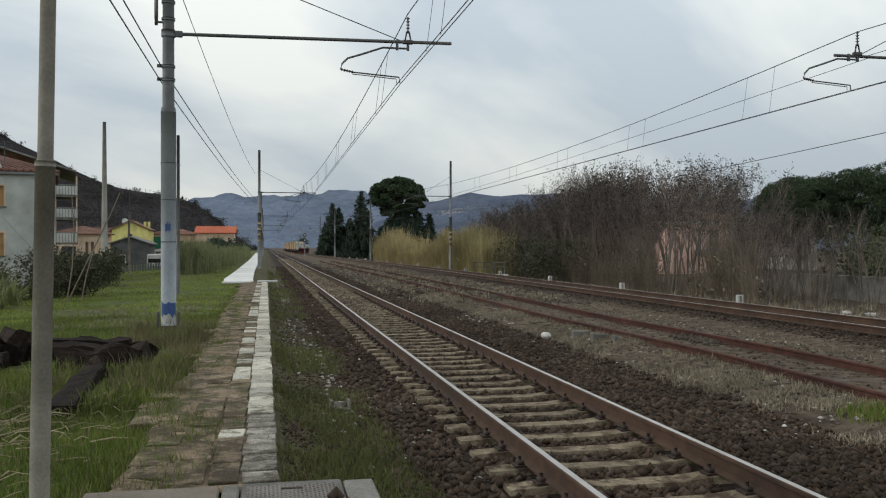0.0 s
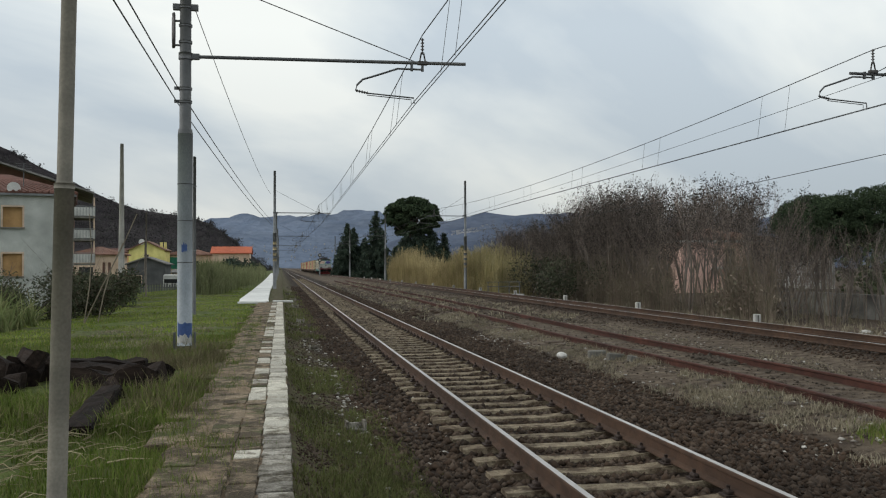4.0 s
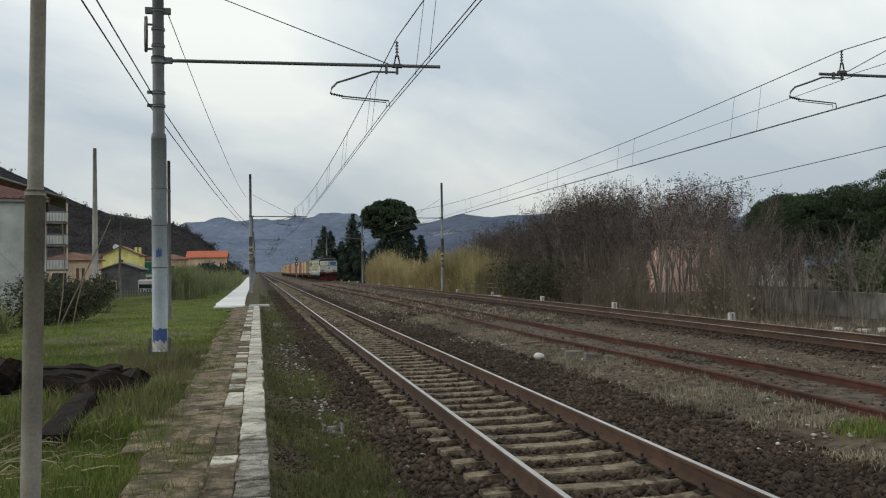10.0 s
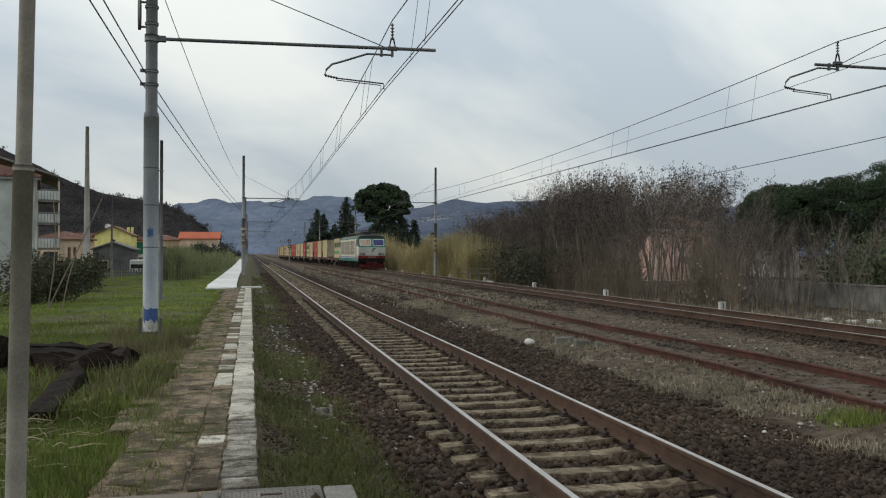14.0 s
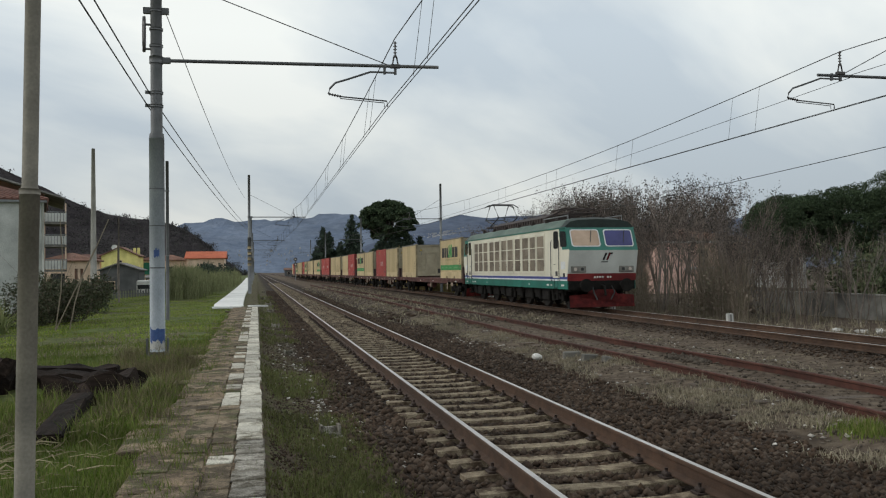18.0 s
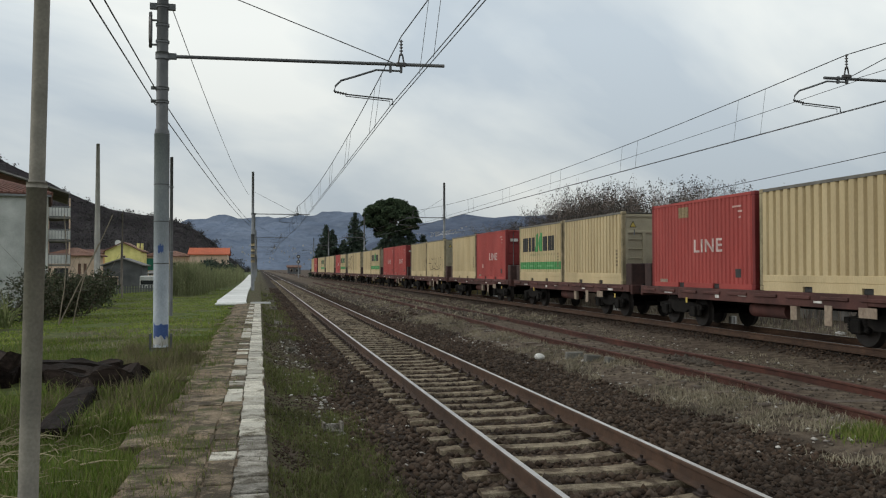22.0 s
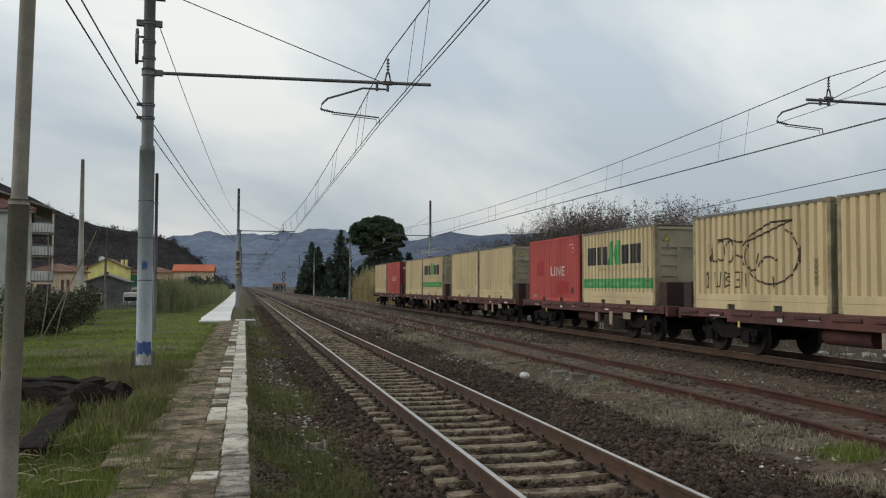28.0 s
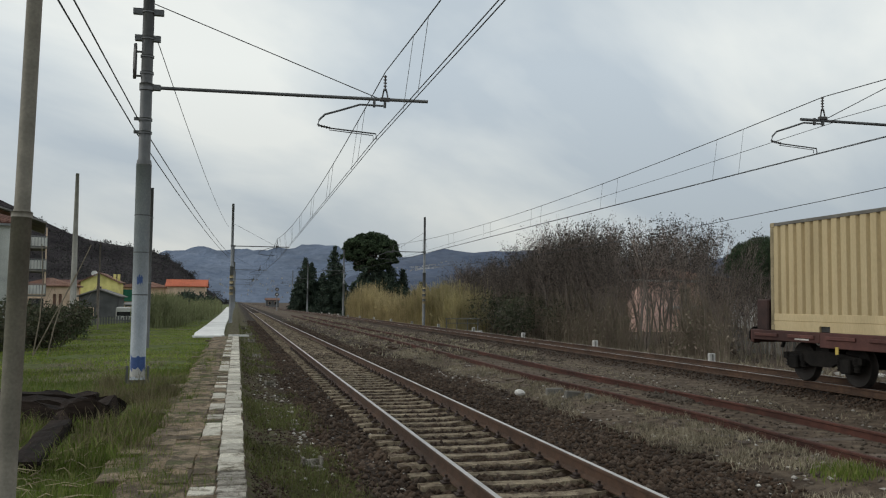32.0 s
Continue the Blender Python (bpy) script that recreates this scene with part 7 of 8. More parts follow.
        panel("front_panel", 1.52, 2.47, "loco_grey", 0.006, -1.5, 1.5, "pale grey cab front")
        panel("front_panel", 2.47, 3.42, "loco_green", 0.006, -1.5, 1.5, "green cab front round the windscreens")
        # the tan and the blue are colours of the panes themselves
        for x0, x1, mt, lb in ((-1.36, -0.10, "glass_tan", "windscreen with a tan pane"), (0.10, 1.36, "glass_blue", "windscreen with a blue pane")):
            pts = [(x0, 2.62), (x1, 2.62), (x1, 3.34), (x0, 3.34)]
            fr = part("windscreen_frame", slab_of([(x, s * (nose(z) + 0.022), z) for x, z in rounded(pts, 0.12)], (0, -s * 0.05, 0)), M["loco_white"], ob, "white windscreen frame")
            pts = [(x0 + 0.045, 2.66), (x1 - 0.045, 2.66), (x1 - 0.045, 3.30), (x0 + 0.045, 3.30)]
            part("windscreen", slab_of([(x, s * (nose(z) + 0.030), z) for x, z in rounded(pts, 0.10)], (0, -s * 0.02, 0)), M[mt], fr, lb)
            bm = bmesh.new(); tube(bm, [((x0 + x1) / 2 + 0.3, s * (nose(3.3) + 0.05), 3.30), ((x0 + x1) / 2 + 0.18, s * (nose(2.8) + 0.05), 2.80)], 0.014, 5)
            part("wiper", bm, M["logo_black"], fr)
        for sx in (-1, 1):
            bm = bmesh.new(); box(bm, *sorted((sx * 0.72, sx * 1.38)), *sorted((s * (nose(1.7) - 0.02), s * (nose(1.7) + 0.05))), 1.57, 1.83, 0.02)
            lamp = part("lamp_housing", bm, M["lamp_frame"], ob)
            for q, mt in ((0.90, "logo_black"), (1.20, "lamp_lit")):
                bm = bmesh.new(); tube(bm, [(sx * q, s * (nose(1.7) + 0.05), 1.70), (sx * q, s * (nose(1.7) + 0.065), 1.70)], 0.07, 14)
                part("headlamp", bm, M[mt] if s < 0 else M["lamp_glass"], lamp)
            bm = bmesh.new()
            tube(bm, [(sx * 0.875, s * (LH - 0.02), 1.04), (sx * 0.875, s * (LH + 0.50), 1.04)], 0.13, 12)
            tube(bm, [(sx * 0.875, s * (LH + 0.50), 1.04), (sx * 0.875, s * (LH + 0.55), 1.04)], 0.27, 18)
            part("buffer", bm, M["bogie_black"], ob)
            bm = bmesh.new(); tube(bm, [(sx * 0.42, s * (LH + 0.05), 1.0), (sx * 0.46, s * (LH + 0.28), 0.75), (sx * 0.3, s * (LH + 0.25), 0.45)], 0.03, 6)
            part("air_hose", bm, M["logo_black"], ob)
        bm = bmesh.new()
        tube(bm, [(0, s * (LH), 1.02), (0, s * (LH + 0.32), 0.98), (0, s * (LH + 0.40), 0.62)], 0.06, 8)
        part("coupling", bm, M["bogie_black"], ob)
        bm = bmesh.new()
        pts = [(-1.42, 0.14), (1.42, 0.14), (1.42, 0.62), (0.66, 0.68), (0.55, 0.86), (-0.55, 0.86), (-0.66, 0.68), (-1.42, 0.62)]
        v = [bm.verts.new((x, s * (LH + 0.10 + 0.14 * (0.82 - z) - 0.12 * abs(x) / 1.42), z)) for x, z in pts]
        bm.faces.new(v)
        bmesh.ops.solidify(bm, geom=list(bm.faces), thickness=0.05)
        part("snow_plough", bm, M["plough_red"], ob, "dull red snow plough")
        # plain slanted shapes for the emblem, bars for the number
        for k, (x, z, w_, h_) in enumerate(((-0.04, 2.06, 0.09, 0.30), (0.12, 2.06, 0.09, 0.30), (0.20, 2.30, 0.18, 0.07), (-0.10, 1.97, 0.30, 0.04))):
            bm = bmesh.new()
            v = [bm.verts.new((-(x + dx + (dz * 0.35)) if s > 0 else x + dx + dz * 0.35, s * (nose(z + dz) + 0.012), z + dz)) for dx, dz in ((0, 0), (w_, 0), (w_, h_), (0, h_))]
            bm.faces.new(v); bmesh.ops.solidify(bm, geom=list(bm.faces), thickness=0.004)
            part("emblem", bm, M[("logo_black", "plough_red", "logo_black", "logo_black")[k]], ob)
        for k in range(7):
            if k != 4:
                bm = bmesh.new(); box(bm, -0.35 + 0.115 * k, -0.275 + 0.115 * k, *sorted((s * (nose(1.38) + 0.012), s * (nose(1.38) + 0.018))), 1.33, 1.44)
                part("number_bar", bm, M["letter_white"], ob)
        panel("inner_lining", 1.2, 3.4, "logo_black", -0.06, -1.44, 1.44)
    # roof: sloping shoulders and a hood of dark gear
    bm = bmesh.new()
    sec = [(-LW - 0.02, 3.40), (-LW - 0.02, 3.46), (-1.28, 3.74), (-0.9, 3.84), (0, 3.88), (0.9, 3.84), (1.28, 3.74), (LW + 0.02, 3.46), (LW + 0.02, 3.40)]
    rings = []
    for y in (-LH + 0.15, -LH + 0.62, -4.0, 4.0, LH - 0.62, LH - 0.15):
        k = 1.0 if abs(y) < LH - 0.2 else 0.0
        rings.append([bm.verts.new((x, y, 3.40 + (z - 3.40) * (1.0 if k else 0.78))) for x, z in sec])
    for j, (a, b) in enumerate(zip(rings, rings[1:])):
        for i in range(len(sec) - 1):
            bm.faces.new((a[i], a[i + 1], b[i + 1], b[i])).material_index = 1 if j in (0, 4) else 0
    bm.faces.new(rings[0]).material_index = 1; bm.faces.new(rings[-1][::-1]).material_index = 1
    bmesh.ops.recalc_face_normals(bm, faces=bm.faces)
    part("roof", bm, [M["loco_roof"], M["loco_visor"]], ob, "faded grey-green roof with sloping shoulders")
    side("gutter", 3.40, 3.44, "loco_green", 0.03)
    bm = bmesh.new()
    prof = [(-0.85, 3.84), (-0.80, 4.12), (-0.40, 4.29), (0.40, 4.29), (0.80, 4.12), (0.85, 3.84)]
    a = [bm.verts.new((x, -4.1, z - 0.02)) for x, z in prof]; b = [bm.verts.new((x, 4.6, z - 0.02)) for x, z in prof]
    for i in range(5):
        bm.faces.new((a[i], a[i + 1], b[i + 1], b[i]))
    bm.faces.new(a); bm.faces.new(b[::-1])
    bmesh.ops.recalc_face_normals(bm, faces=bm.faces)
    hood = part("roof_hood", bm, M["roof_gear"], ob, "dark brown roof hood over the resistors")
    for i in range(22):
        bm = bmesh.new(); box(bm, -0.87, 0.87, -4.0 + 0.39 * i, -3.95 + 0.39 * i, 3.86, 4.08)
        part("hood_rib", bm, M["roof_gear"], hood)
    for y in (-5.2, -3.2, -1.0, 1.2, 3.4, 5.4):
        for sx in (-1, 1):
            bm = bmesh.new(); box(bm, *sorted((sx * 1.02, sx * 1.16)), y, y + 0.22, 3.78, 3.93); part("roof_vent", bm, M["roof_gear"], ob)
    for s in (-1, 1):
        for sx in (-1, 1):
            bm = bmesh.new(); tube(bm, [(sx * 1.2, s * 5.0, 3.8), (sx * 1.2, s * 5.0, 3.95), (sx * 1.2, s * 8.0, 3.95), (sx * 1.2, s * 8.0, 3.75)], 0.022, 6)
            part("roof_rail", bm, M["steel_grey"] if s < 0 else M["roof_gear"], ob)
        for k in range(4):
            bm = bmesh.new(); insulator_stack(bm, (-0.6 if k % 2 else 0.6, s * (5.0 + 1.4 * (k // 2)), 3.82), (-0.6 if k % 2 else 0.6, s * (5.0 + 1.4 * (k // 2)), 4.12), 4, 0.07)
            part("roof_insulator", bm, M["insulator"], ob)
        bm = bmesh.new()
        for x in (-0.6, 0.6):
            tube(bm, [(x, s * 4.8, 4.14), (x, s * 6.7, 4.14)], 0.04, 6)
        for y in (4.8, 5.7, 6.7):
            tube(bm, [(-0.65, s * y, 4.14), (0.65, s * y, 4.14)], 0.035, 6)
        part("pantograph_base", bm, M["roof_gear"], ob)
    # front pantograph folded, rear one raised
    bm = bmesh.new()
    for x in (-0.55, 0.55):
        tube(bm, [(x, -5.7, 4.16), (x, -7.6, 4.24), (x, -8.3, 4.20)], 0.03, 6)
        tube(bm, [(x, -4.4, 4.2), (x, -5.6, 4.32), (x, -6.6, 4.34)], 0.03, 6)
    for y in (-5.3, -6.0):
        tube(bm, [(-0.85, y, 4.30), (-0.6, y, 4.38), (0.6, y, 4.38), (0.85, y, 4.30)], 0.035, 6)
    part("pantograph", bm, M["roof_gear"], ob, "folded dark brown pantograph")
    bm = bmesh.new()
    for x in (-0.5, 0.5):
        tube(bm, [(x, 5.0, 4.14), (x * 1.1, 7.15, 4.62), (x * 1.1, 6.2, 5.40)], 0.036, 6)
        tube(bm, [(x, 6.6, 4.14), (x * 1.1, 4.5, 4.62), (x * 1.1, 5.5, 5.40)], 0.036, 6)
    tube(bm, [(-0.55, 7.15, 4.62), (0.55, 7.15, 4.62)], 0.022, 6); tube(bm, [(-0.55, 4.5, 4.62), (0.55, 4.5, 4.62)], 0.022, 6)
    for y in (5.5, 6.2):
        tube(bm, [(-0.9, y, 5.28), (-0.62, y, 5.43), (0.62, y, 5.43), (0.9, y, 5.28)], 0.03, 6)
    tube(bm, [(-0.55, 5.5, 5.40), (-0.55, 6.2, 5.40)], 0.022, 6); tube(bm, [(0.55, 5.5, 5.40), (0.55, 6.2, 5.40)], 0.022, 6)
    part("pantograph", bm, M["logo_black"], ob, "raised black pantograph")
    # underframe
    bm = bmesh.new(); box(bm, -1.3, 1.3, -LH + 0.1, LH - 0.1, 0.78, 1.2)
    part("underframe", bm, M["bogie_black"], ob)
    for c in (-5.6, 0.0, 5.6):
        bg = add_bogie(ob, c, 2.85, 0.62)
        for sx in (-1, 1):
            bm = bmesh.new()
            box(bm, *sorted((sx * 1.16, sx * 1.28)), -2.15, 2.15, 0.62, 0.86, 0.02)
            for y in (-1.42, 1.42):
                box(bm, *sorted((sx * 1.12, sx * 1.30)), y - 0.30, y + 0.30, 0.42, 0.84, 0.04)
            part("side_frame", bm, M["bogie_black"], bg)
            for y in (-2.0, -0.85, 0.85, 2.0):
                bm = bmesh.new(); tube(bm, [(sx * 1.3, y, 0.36), (sx * 1.3, y, 0.9)], 0.09, 8)
                part("spring", bm, M["bogie_black"], bg)
            bm = bmesh.new(); box(bm, *sorted((sx * 1.1, sx * 1.4)), -0.45, 0.45, 0.34, 0.78, 0.05)
            part("sand_box", bm, M["bogie_black"], bg)
            for y in (-1.95, 1.95):
                bm = bmesh.new(); tube(bm, [(sx * 1.32, y, 0.72), (sx * 1.1, y * 1.07, 0.12)], 0.022, 6)
                part("sand_pipe", bm, M["bogie_black"], bg)
    for c in (-2.8, 2.8):
        bm = bmesh.new(); box(bm, -1.25, 1.25, c - 0.55, c + 0.55, 0.35, 0.85, 0.05)
        part("battery_box", bm, M["bogie_black"], ob)
    return ob


RIDES.append((locomotive(), LH, 0))

# ---- platform ----
M["dirt"] = worn_mat("trodden_dirt", (0.27, 0.20, 0.135), (0.135, 0.10, 0.068), (0.062, 0.047, 0.031), (0.060, 0.066, 0.026), (0.52, 0.54, 0.58), 0.95, 0.8, 0.8, 0.0)


def slab_mesh(sx, sy, h, seed):
    rnd = random.Random(seed)
    bm = bmesh.new()
    vs = box(bm, -sx / 2, sx / 2, -sy / 2, sy / 2, -h, 0)
    for v in vs:
        v.co.x += rnd.uniform(-0.014, 0.014); v.co.y += rnd.uniform(-0.014, 0.014)
    bmesh.ops.bevel(bm, geom=list(bm.edges), offset=0.007, segments=1, affect="EDGES")
    return bm


def build_platform():
    plat = thing("platform", 0, 0, 0.15, "old low platform of cracked slabs with a worn white edge", "platform", kind="structure")
    def slabs(n, w, lengths, mt, seed, lb=""):
        return [(part("paving_slab", slab_mesh(w, lengths[k % len(lengths)], 0.09, seed + k), M[mt], plat, lb), lengths[k % len(lengths)]) for k in range(n)]
    white = slabs(8, 0.250, (0.22, 0.30, 0.38, 0.52), "slab_white", 0, "worn white-painted edge slab")
    faded = slabs(6, 0.250, (0.20, 0.26, 0.34), "slab_grey", 50, "worn grey edge slab with flecks of white paint")
    inner = slabs(6, 0.215, (0.30, 0.44, 0.56), "slab_white", 10, "inner edge slab with flaking white paint")
    bare = slabs(4, 0.215, (0.34, 0.52), "slab_dark", 20)
    dark = slabs(8, 0.27, (0.34, 0.48, 0.62, 0.80), "slab_dark", 30, "dirty cracked concrete slab")
    used = set()

    def lay(src, x, y, drop=0.006, turn=0.8):
        ob, l = src
        m = pose(x, y + l / 2, random.uniform(-drop, drop * 0.3), random.uniform(-0.4, 0.4), random.uniform(-0.5, 0.5), random.uniform(-turn, turn))
        if ob.name in used:
            lb = ob.get("label", "") or "dirty concrete slab"
            ob = share("paving_slab", ob, plat, m)
            ob["label"] = lb
        else:
            used.add(ob.name); ob.matrix_basis = m
        return y + l + random.uniform(0.014, 0.034)
    y = 6.08
    while y < 41.0:
        y = lay(random.choice(white if y > 8.5 else faded), -0.045 + random.uniform(-0.008, 0.008), y)
    y = 6.1
    while y < 40.8:
        y = lay(random.choice(inner if random.random() < (0.62 if y > 8.0 else 0.2) else bare), -0.290, y)
    for col, x in enumerate((-0.545, -0.825, -1.11)):
        y = 6.1 + 0.2 * col
        while y < 40.6:
            if random.random() < (0.72, 0.55, 0.10)[col]:
                y = lay(random.choice(dark), x + random.uniform(-0.02, 0.02), y, 0.012, 2.5)
            else:
                y += random.uniform(0.25, 0.6)
    # trodden dirt that fills the joints and buries the sunken slabs
    bm = bmesh.new()
    ny = 150
    rows = []
    for j in range(ny + 1):
        yy = 5.9 + 35.5 * (j / ny) ** 1.6
        row = []
        for i in range(13):
            e = -1.06 + 0.22 * noise.noise((0, yy * 0.9, 3)) + 0.12 * noise.noise((0, yy * 3.1, 8))
            xx = e + (0.085 - e) * i / 12 if i else e - 0.05
            zz = -0.010 + 0.030 * noise.noise((xx * 2.2, yy * 1.1, 1)) + 0.008 * noise.noise((xx * 11, yy * 9, 2))
            if xx > -0.42:
                zz = min(zz, -0.026)
            row.append(bm.verts.new((xx, yy, zz if i else -0.12)))
        row.append(bm.verts.new((0.085, yy, -0.42)))
        rows.append(row)
    for p, q in zip(rows, rows[1:]):
        for i in range(13):
            bm.faces.new((p[i], p[i + 1], q[i + 1], q[i])).smooth = True
    part("bedding", bm, M["dirt"], plat, "trodden brown dirt over the old slabs")
    # the part on which one stands: cast covers and a chequered steel lid
    for x0, x1, y0, y1, mt, lb in ((-1.15, -0.30, 4.9, 5.95, "cover_brown", "brown cast concrete cover"), (-1.15, -0.30, 3.8, 4.88, "cover_brown", ""), (-0.28, -0.17, 3.8, 5.95, "concrete", ""),
                                   (0.52, 0.72, 4.0, 5.93, "concrete", ""), (-1.15, 0.72, -8, 3.78, "concrete", "")):
        bm = bmesh.new(); box(bm, x0, x1, y0, y1, -0.35, 0.01, 0.012)
        part("cover_slab", bm, M[mt], plat, lb)
    bm = bmesh.new()
    box(bm, -0.16, 0.51, 4.2, 6.02, -0.35, -0.005, 0.01)
    part("lid_frame", bm, M["concrete"], plat)
    bm = bmesh.new()
    box(bm, -0.125, 0.475, 4.25, 5.90, -0.01, 0.008, 0.003)
    for i in range(22):
        for j in range(24):
            x, y = -0.11 + i * 0.0265, 4.7 + j * 0.05 + (0.025 if i % 2 else 0)
            if y < 5.88:
                a = 0.7 if (i + j) % 2 else -0.7
                u, v = Vector((math.cos(a), math.sin(a), 0)) * 0.013, Vector((-math.sin(a), math.cos(a), 0)) * 0.004
                c = Vector((x, y, 0.012))
                q = [bm.verts.new(c + p - Vector((0, 0, w))) for p, w in ((-u, 0.004), (v, 0), (u, 0.004), (-v, 0))]
                bm.faces.new(q)
    lid = part("steel_lid", bm, M["checker"], plat, "rusty chequered steel lid")
    bm = bmesh.new(); box(bm, 0.10, 0.24, 5.78, 5.81, 0.008, 0.014)
    part("lid_slot", bm, M["clip"], lid)
    # far end: a pale fresh path
    bm = bmesh.new()
    rows = [(41.3, -1.9, -0.55), (44, -2.0, -0.62), (60, -1.95, -0.72), (100, -1.95, -0.75), (160, -2.2, -0.9), (245, -2.7, -1.6)]
    top = [(bm.verts.new((a, y, 0.04)), bm.verts.new((b, y, 0.04))) for y, a, b in rows]
    low = [(bm.verts.new((a, y, -0.3)), bm.verts.new((b, y, -0.3))) for y, a, b in rows]
    for i in range(len(rows) - 1):
        bm.faces.new((top[i][0], top[i][1], top[i + 1][1], top[i + 1][0]))
        bm.faces.new((low[i][1], low[i + 1][1], top[i + 1][1], top[i][1]))
        bm.faces.new((low[i][0], top[i][0], top[i + 1][0], low[i + 1][0]))
    bm.faces.new((low[0][0], low[0][1], top[0][1], top[0][0]))
    path = part("pavement", bm, M["new_path"])
    path.location.z = 0.15
    tagged(path, "pale freshly laid strip of paving beyond the old slabs", "pavement", kind="structure")
    for x, y, sx, sy in ((-1.5, 40.8, 0.9, 0.5), (0.1, 41.9, 0.9, 0.35), (-0.9, 40.9, 0.5, 0.4)):
        bm = slab_mesh(sx, sy, 0.08, int(y * 10))
        part("paving_slab", bm, M["new_path"], plat, "pale loose slab").matrix_basis = pose(x, y, 0.03, 0, 0, random.uniform(-8, 8))


build_platform()


# ---- scattered pieces: stones and grass ----
def scatter_stones(name, n, place, size, material, label, category="ballast", flat=0.75):
    """n irregular eight-sided stones; place(k) gives x, y arrays."""
    rs = np.random.RandomState(n % 9973)
    x, y = place(rs, n)
    ph = (y - 2.0 + 0.3) % 0.6 - 0.3
    keep = ~((np.abs(x - NEAR) < 1.2) & (np.abs(ph) < 0.15 + 0.05 * (y > 20))) & (np.abs(np.abs(x - NEAR) - GAUGE / 2) > 0.09)
    x, y = x[keep], y[keep]
    n = len(x)
    z = np.array([ground_z(a, b) for a, b in zip(x, y)])
    base = np.array([(1, 0, 0), (-1, 0, 0), (0, 1, 0), (0, -1, 0), (0, 0, 1), (0, 0, -1)], dtype=float)
    faces = np.array([(0, 2, 4), (2, 1, 4), (1, 3, 4), (3, 0, 4), (2, 0, 5), (1, 2, 5), (3, 1, 5), (0, 3, 5)])
    s = rs.uniform(size[0], size[1], n) * rs.choice([0.7, 1, 1.3], n)
    v = base[None] * rs.uniform(0.6, 1.25, (n, 6, 1)) + rs.uniform(-0.28, 0.28, (n, 6, 3))
    v[:, :, 2] *= flat
    a = rs.uniform(0, 6.28, n)
    c, sn = np.cos(a)[:, None], np.sin(a)[:, None]
    vx, vy = v[:, :, 0] * c - v[:, :, 1] * sn, v[:, :, 0] * sn + v[:, :, 1] * c
    v = np.stack([vx, vy, v[:, :, 2]], 2) * s[:, None, None]
    v += np.stack([x, y, z + s * 0.25], 1)[:, None, :]
    polys = (faces[None] + (np.arange(n) * 6)[:, None, None]).reshape(-1, 3)
    return tagged(bulk(name, v.reshape(-1, 3), polys, material), label, category, kind="stuff")


def near_far(y0, y1):
    """Depths crowded towards the near end."""
    return lambda rs, n: y0 * (y1 / y0) ** rs.uniform(0, 1, n)


def strip(x0, x1, y0, y1):
    f = near_far(y0, y1)
    return lambda rs, n: (rs.uniform(x0, x1, n), f(rs, n))


scatter_stones("ballast_stones", 31000, strip(1.0, 6.25, 4.6, 34), (0.022, 0.05), M["ballast"], "brown-grey crushed ballast stones round the near track")
scatter_stones("ballast_stones", 12000, strip(0.9, 5.4, 30, 90), (0.03, 0.055), M["ballast"], "brown-grey crushed ballast stones round the near track")
scatter_stones("ballast_stones", 9000, strip(12.2, 15.8, 11, 60), (0.02, 0.045), M["ballast"], "dark crushed ballast stones round the rear track")
scatter_stones("ballast_stones", 9000, strip(5.0, 12.6, 6, 50), (0.012, 0.035), M["soil_stone"], "small stones in the soil between the tracks")
scatter_stones("ballast_stones", 5000, strip(1.0, 6.2, 0.8, 4.7), (0.022, 0.05), M["ballast"], "brown-grey crushed ballast stones round the near track")
scatter_stones("ballast_stones", 7000, strip(0.15, 1.3, 5.8, 30), (0.008, 0.022), M["ballast"], "small dark stones in the weeds beside the platform")
scatter_stones("pale_stones", 200, strip(0.45, 2.0, 7, 30), (0.012, 0.042), M["pale_stone"], "pale broken stones beside the platform edge", "stones", 0.5)
scatter_stones("pale_stones", 120, lambda rs, n: (rs.normal(1.0, 0.16, n), rs.normal(12.3, 1.3, n)), (0.014, 0.04), M["pale_stone"], "heap of pale chips beside the ballast", "stones", 0.5)
scatter_stones("pale_stones", 60, lambda rs, n: (rs.normal(0.75, 0.2, n), rs.normal(18, 2.5, n)), (0.02, 0.05), M["pale_stone"], "pale chips in the weeds", "stones", 0.5)
scatter_stones("pale_stones", 300, strip(5.4, 7.5, 8, 34), (0.018, 0.04), M["pale_stone"], "pale broken stones beside the near track", "stones", 0.5)
scatter_stones("pale_stones", 40, lambda rs, n: (rs.normal(6.15, 0.35, n), rs.normal(23.6, 1.2, n)), (0.025, 0.065), M["pale_stone"], "heap of pale broken stones beside the siding", "stones", 0.6)
scatter_stones("dark_rubble", 70, lambda rs, n: (rs.normal(5.9, 0.35, n), rs.normal(38.3, 1.3, n)), (0.06, 0.16), M["ballast"], "low heap of dark rubble between the tracks", "rubble", 0.6)
scatter_stones("soil_mound", 1500, lambda rs, n: (rs.normal(8.95, 0.16, n), np.where(rs.uniform(0, 1, n) < 0.7, rs.normal(34.8, 1.3, n), rs.normal(16.6, 0.35, n))), (0.03, 0.065), M["soil_stone"], "heaps of soil that bury the siding's rail", "soil", 0.9)
scatter_stones("soil_clods", 5000, strip(5.0, 12.4, 30, 110), (0.03, 0.07), M["soil_stone"], "clods and stones in the soil between the tracks", "stones", 0.5)
scatter_stones("pale_stones", 150, strip(9.3, 12.0, 10, 45), (0.02, 0.05), M["pale_stone"], "pale broken stones by the siding", "stones", 0.5)


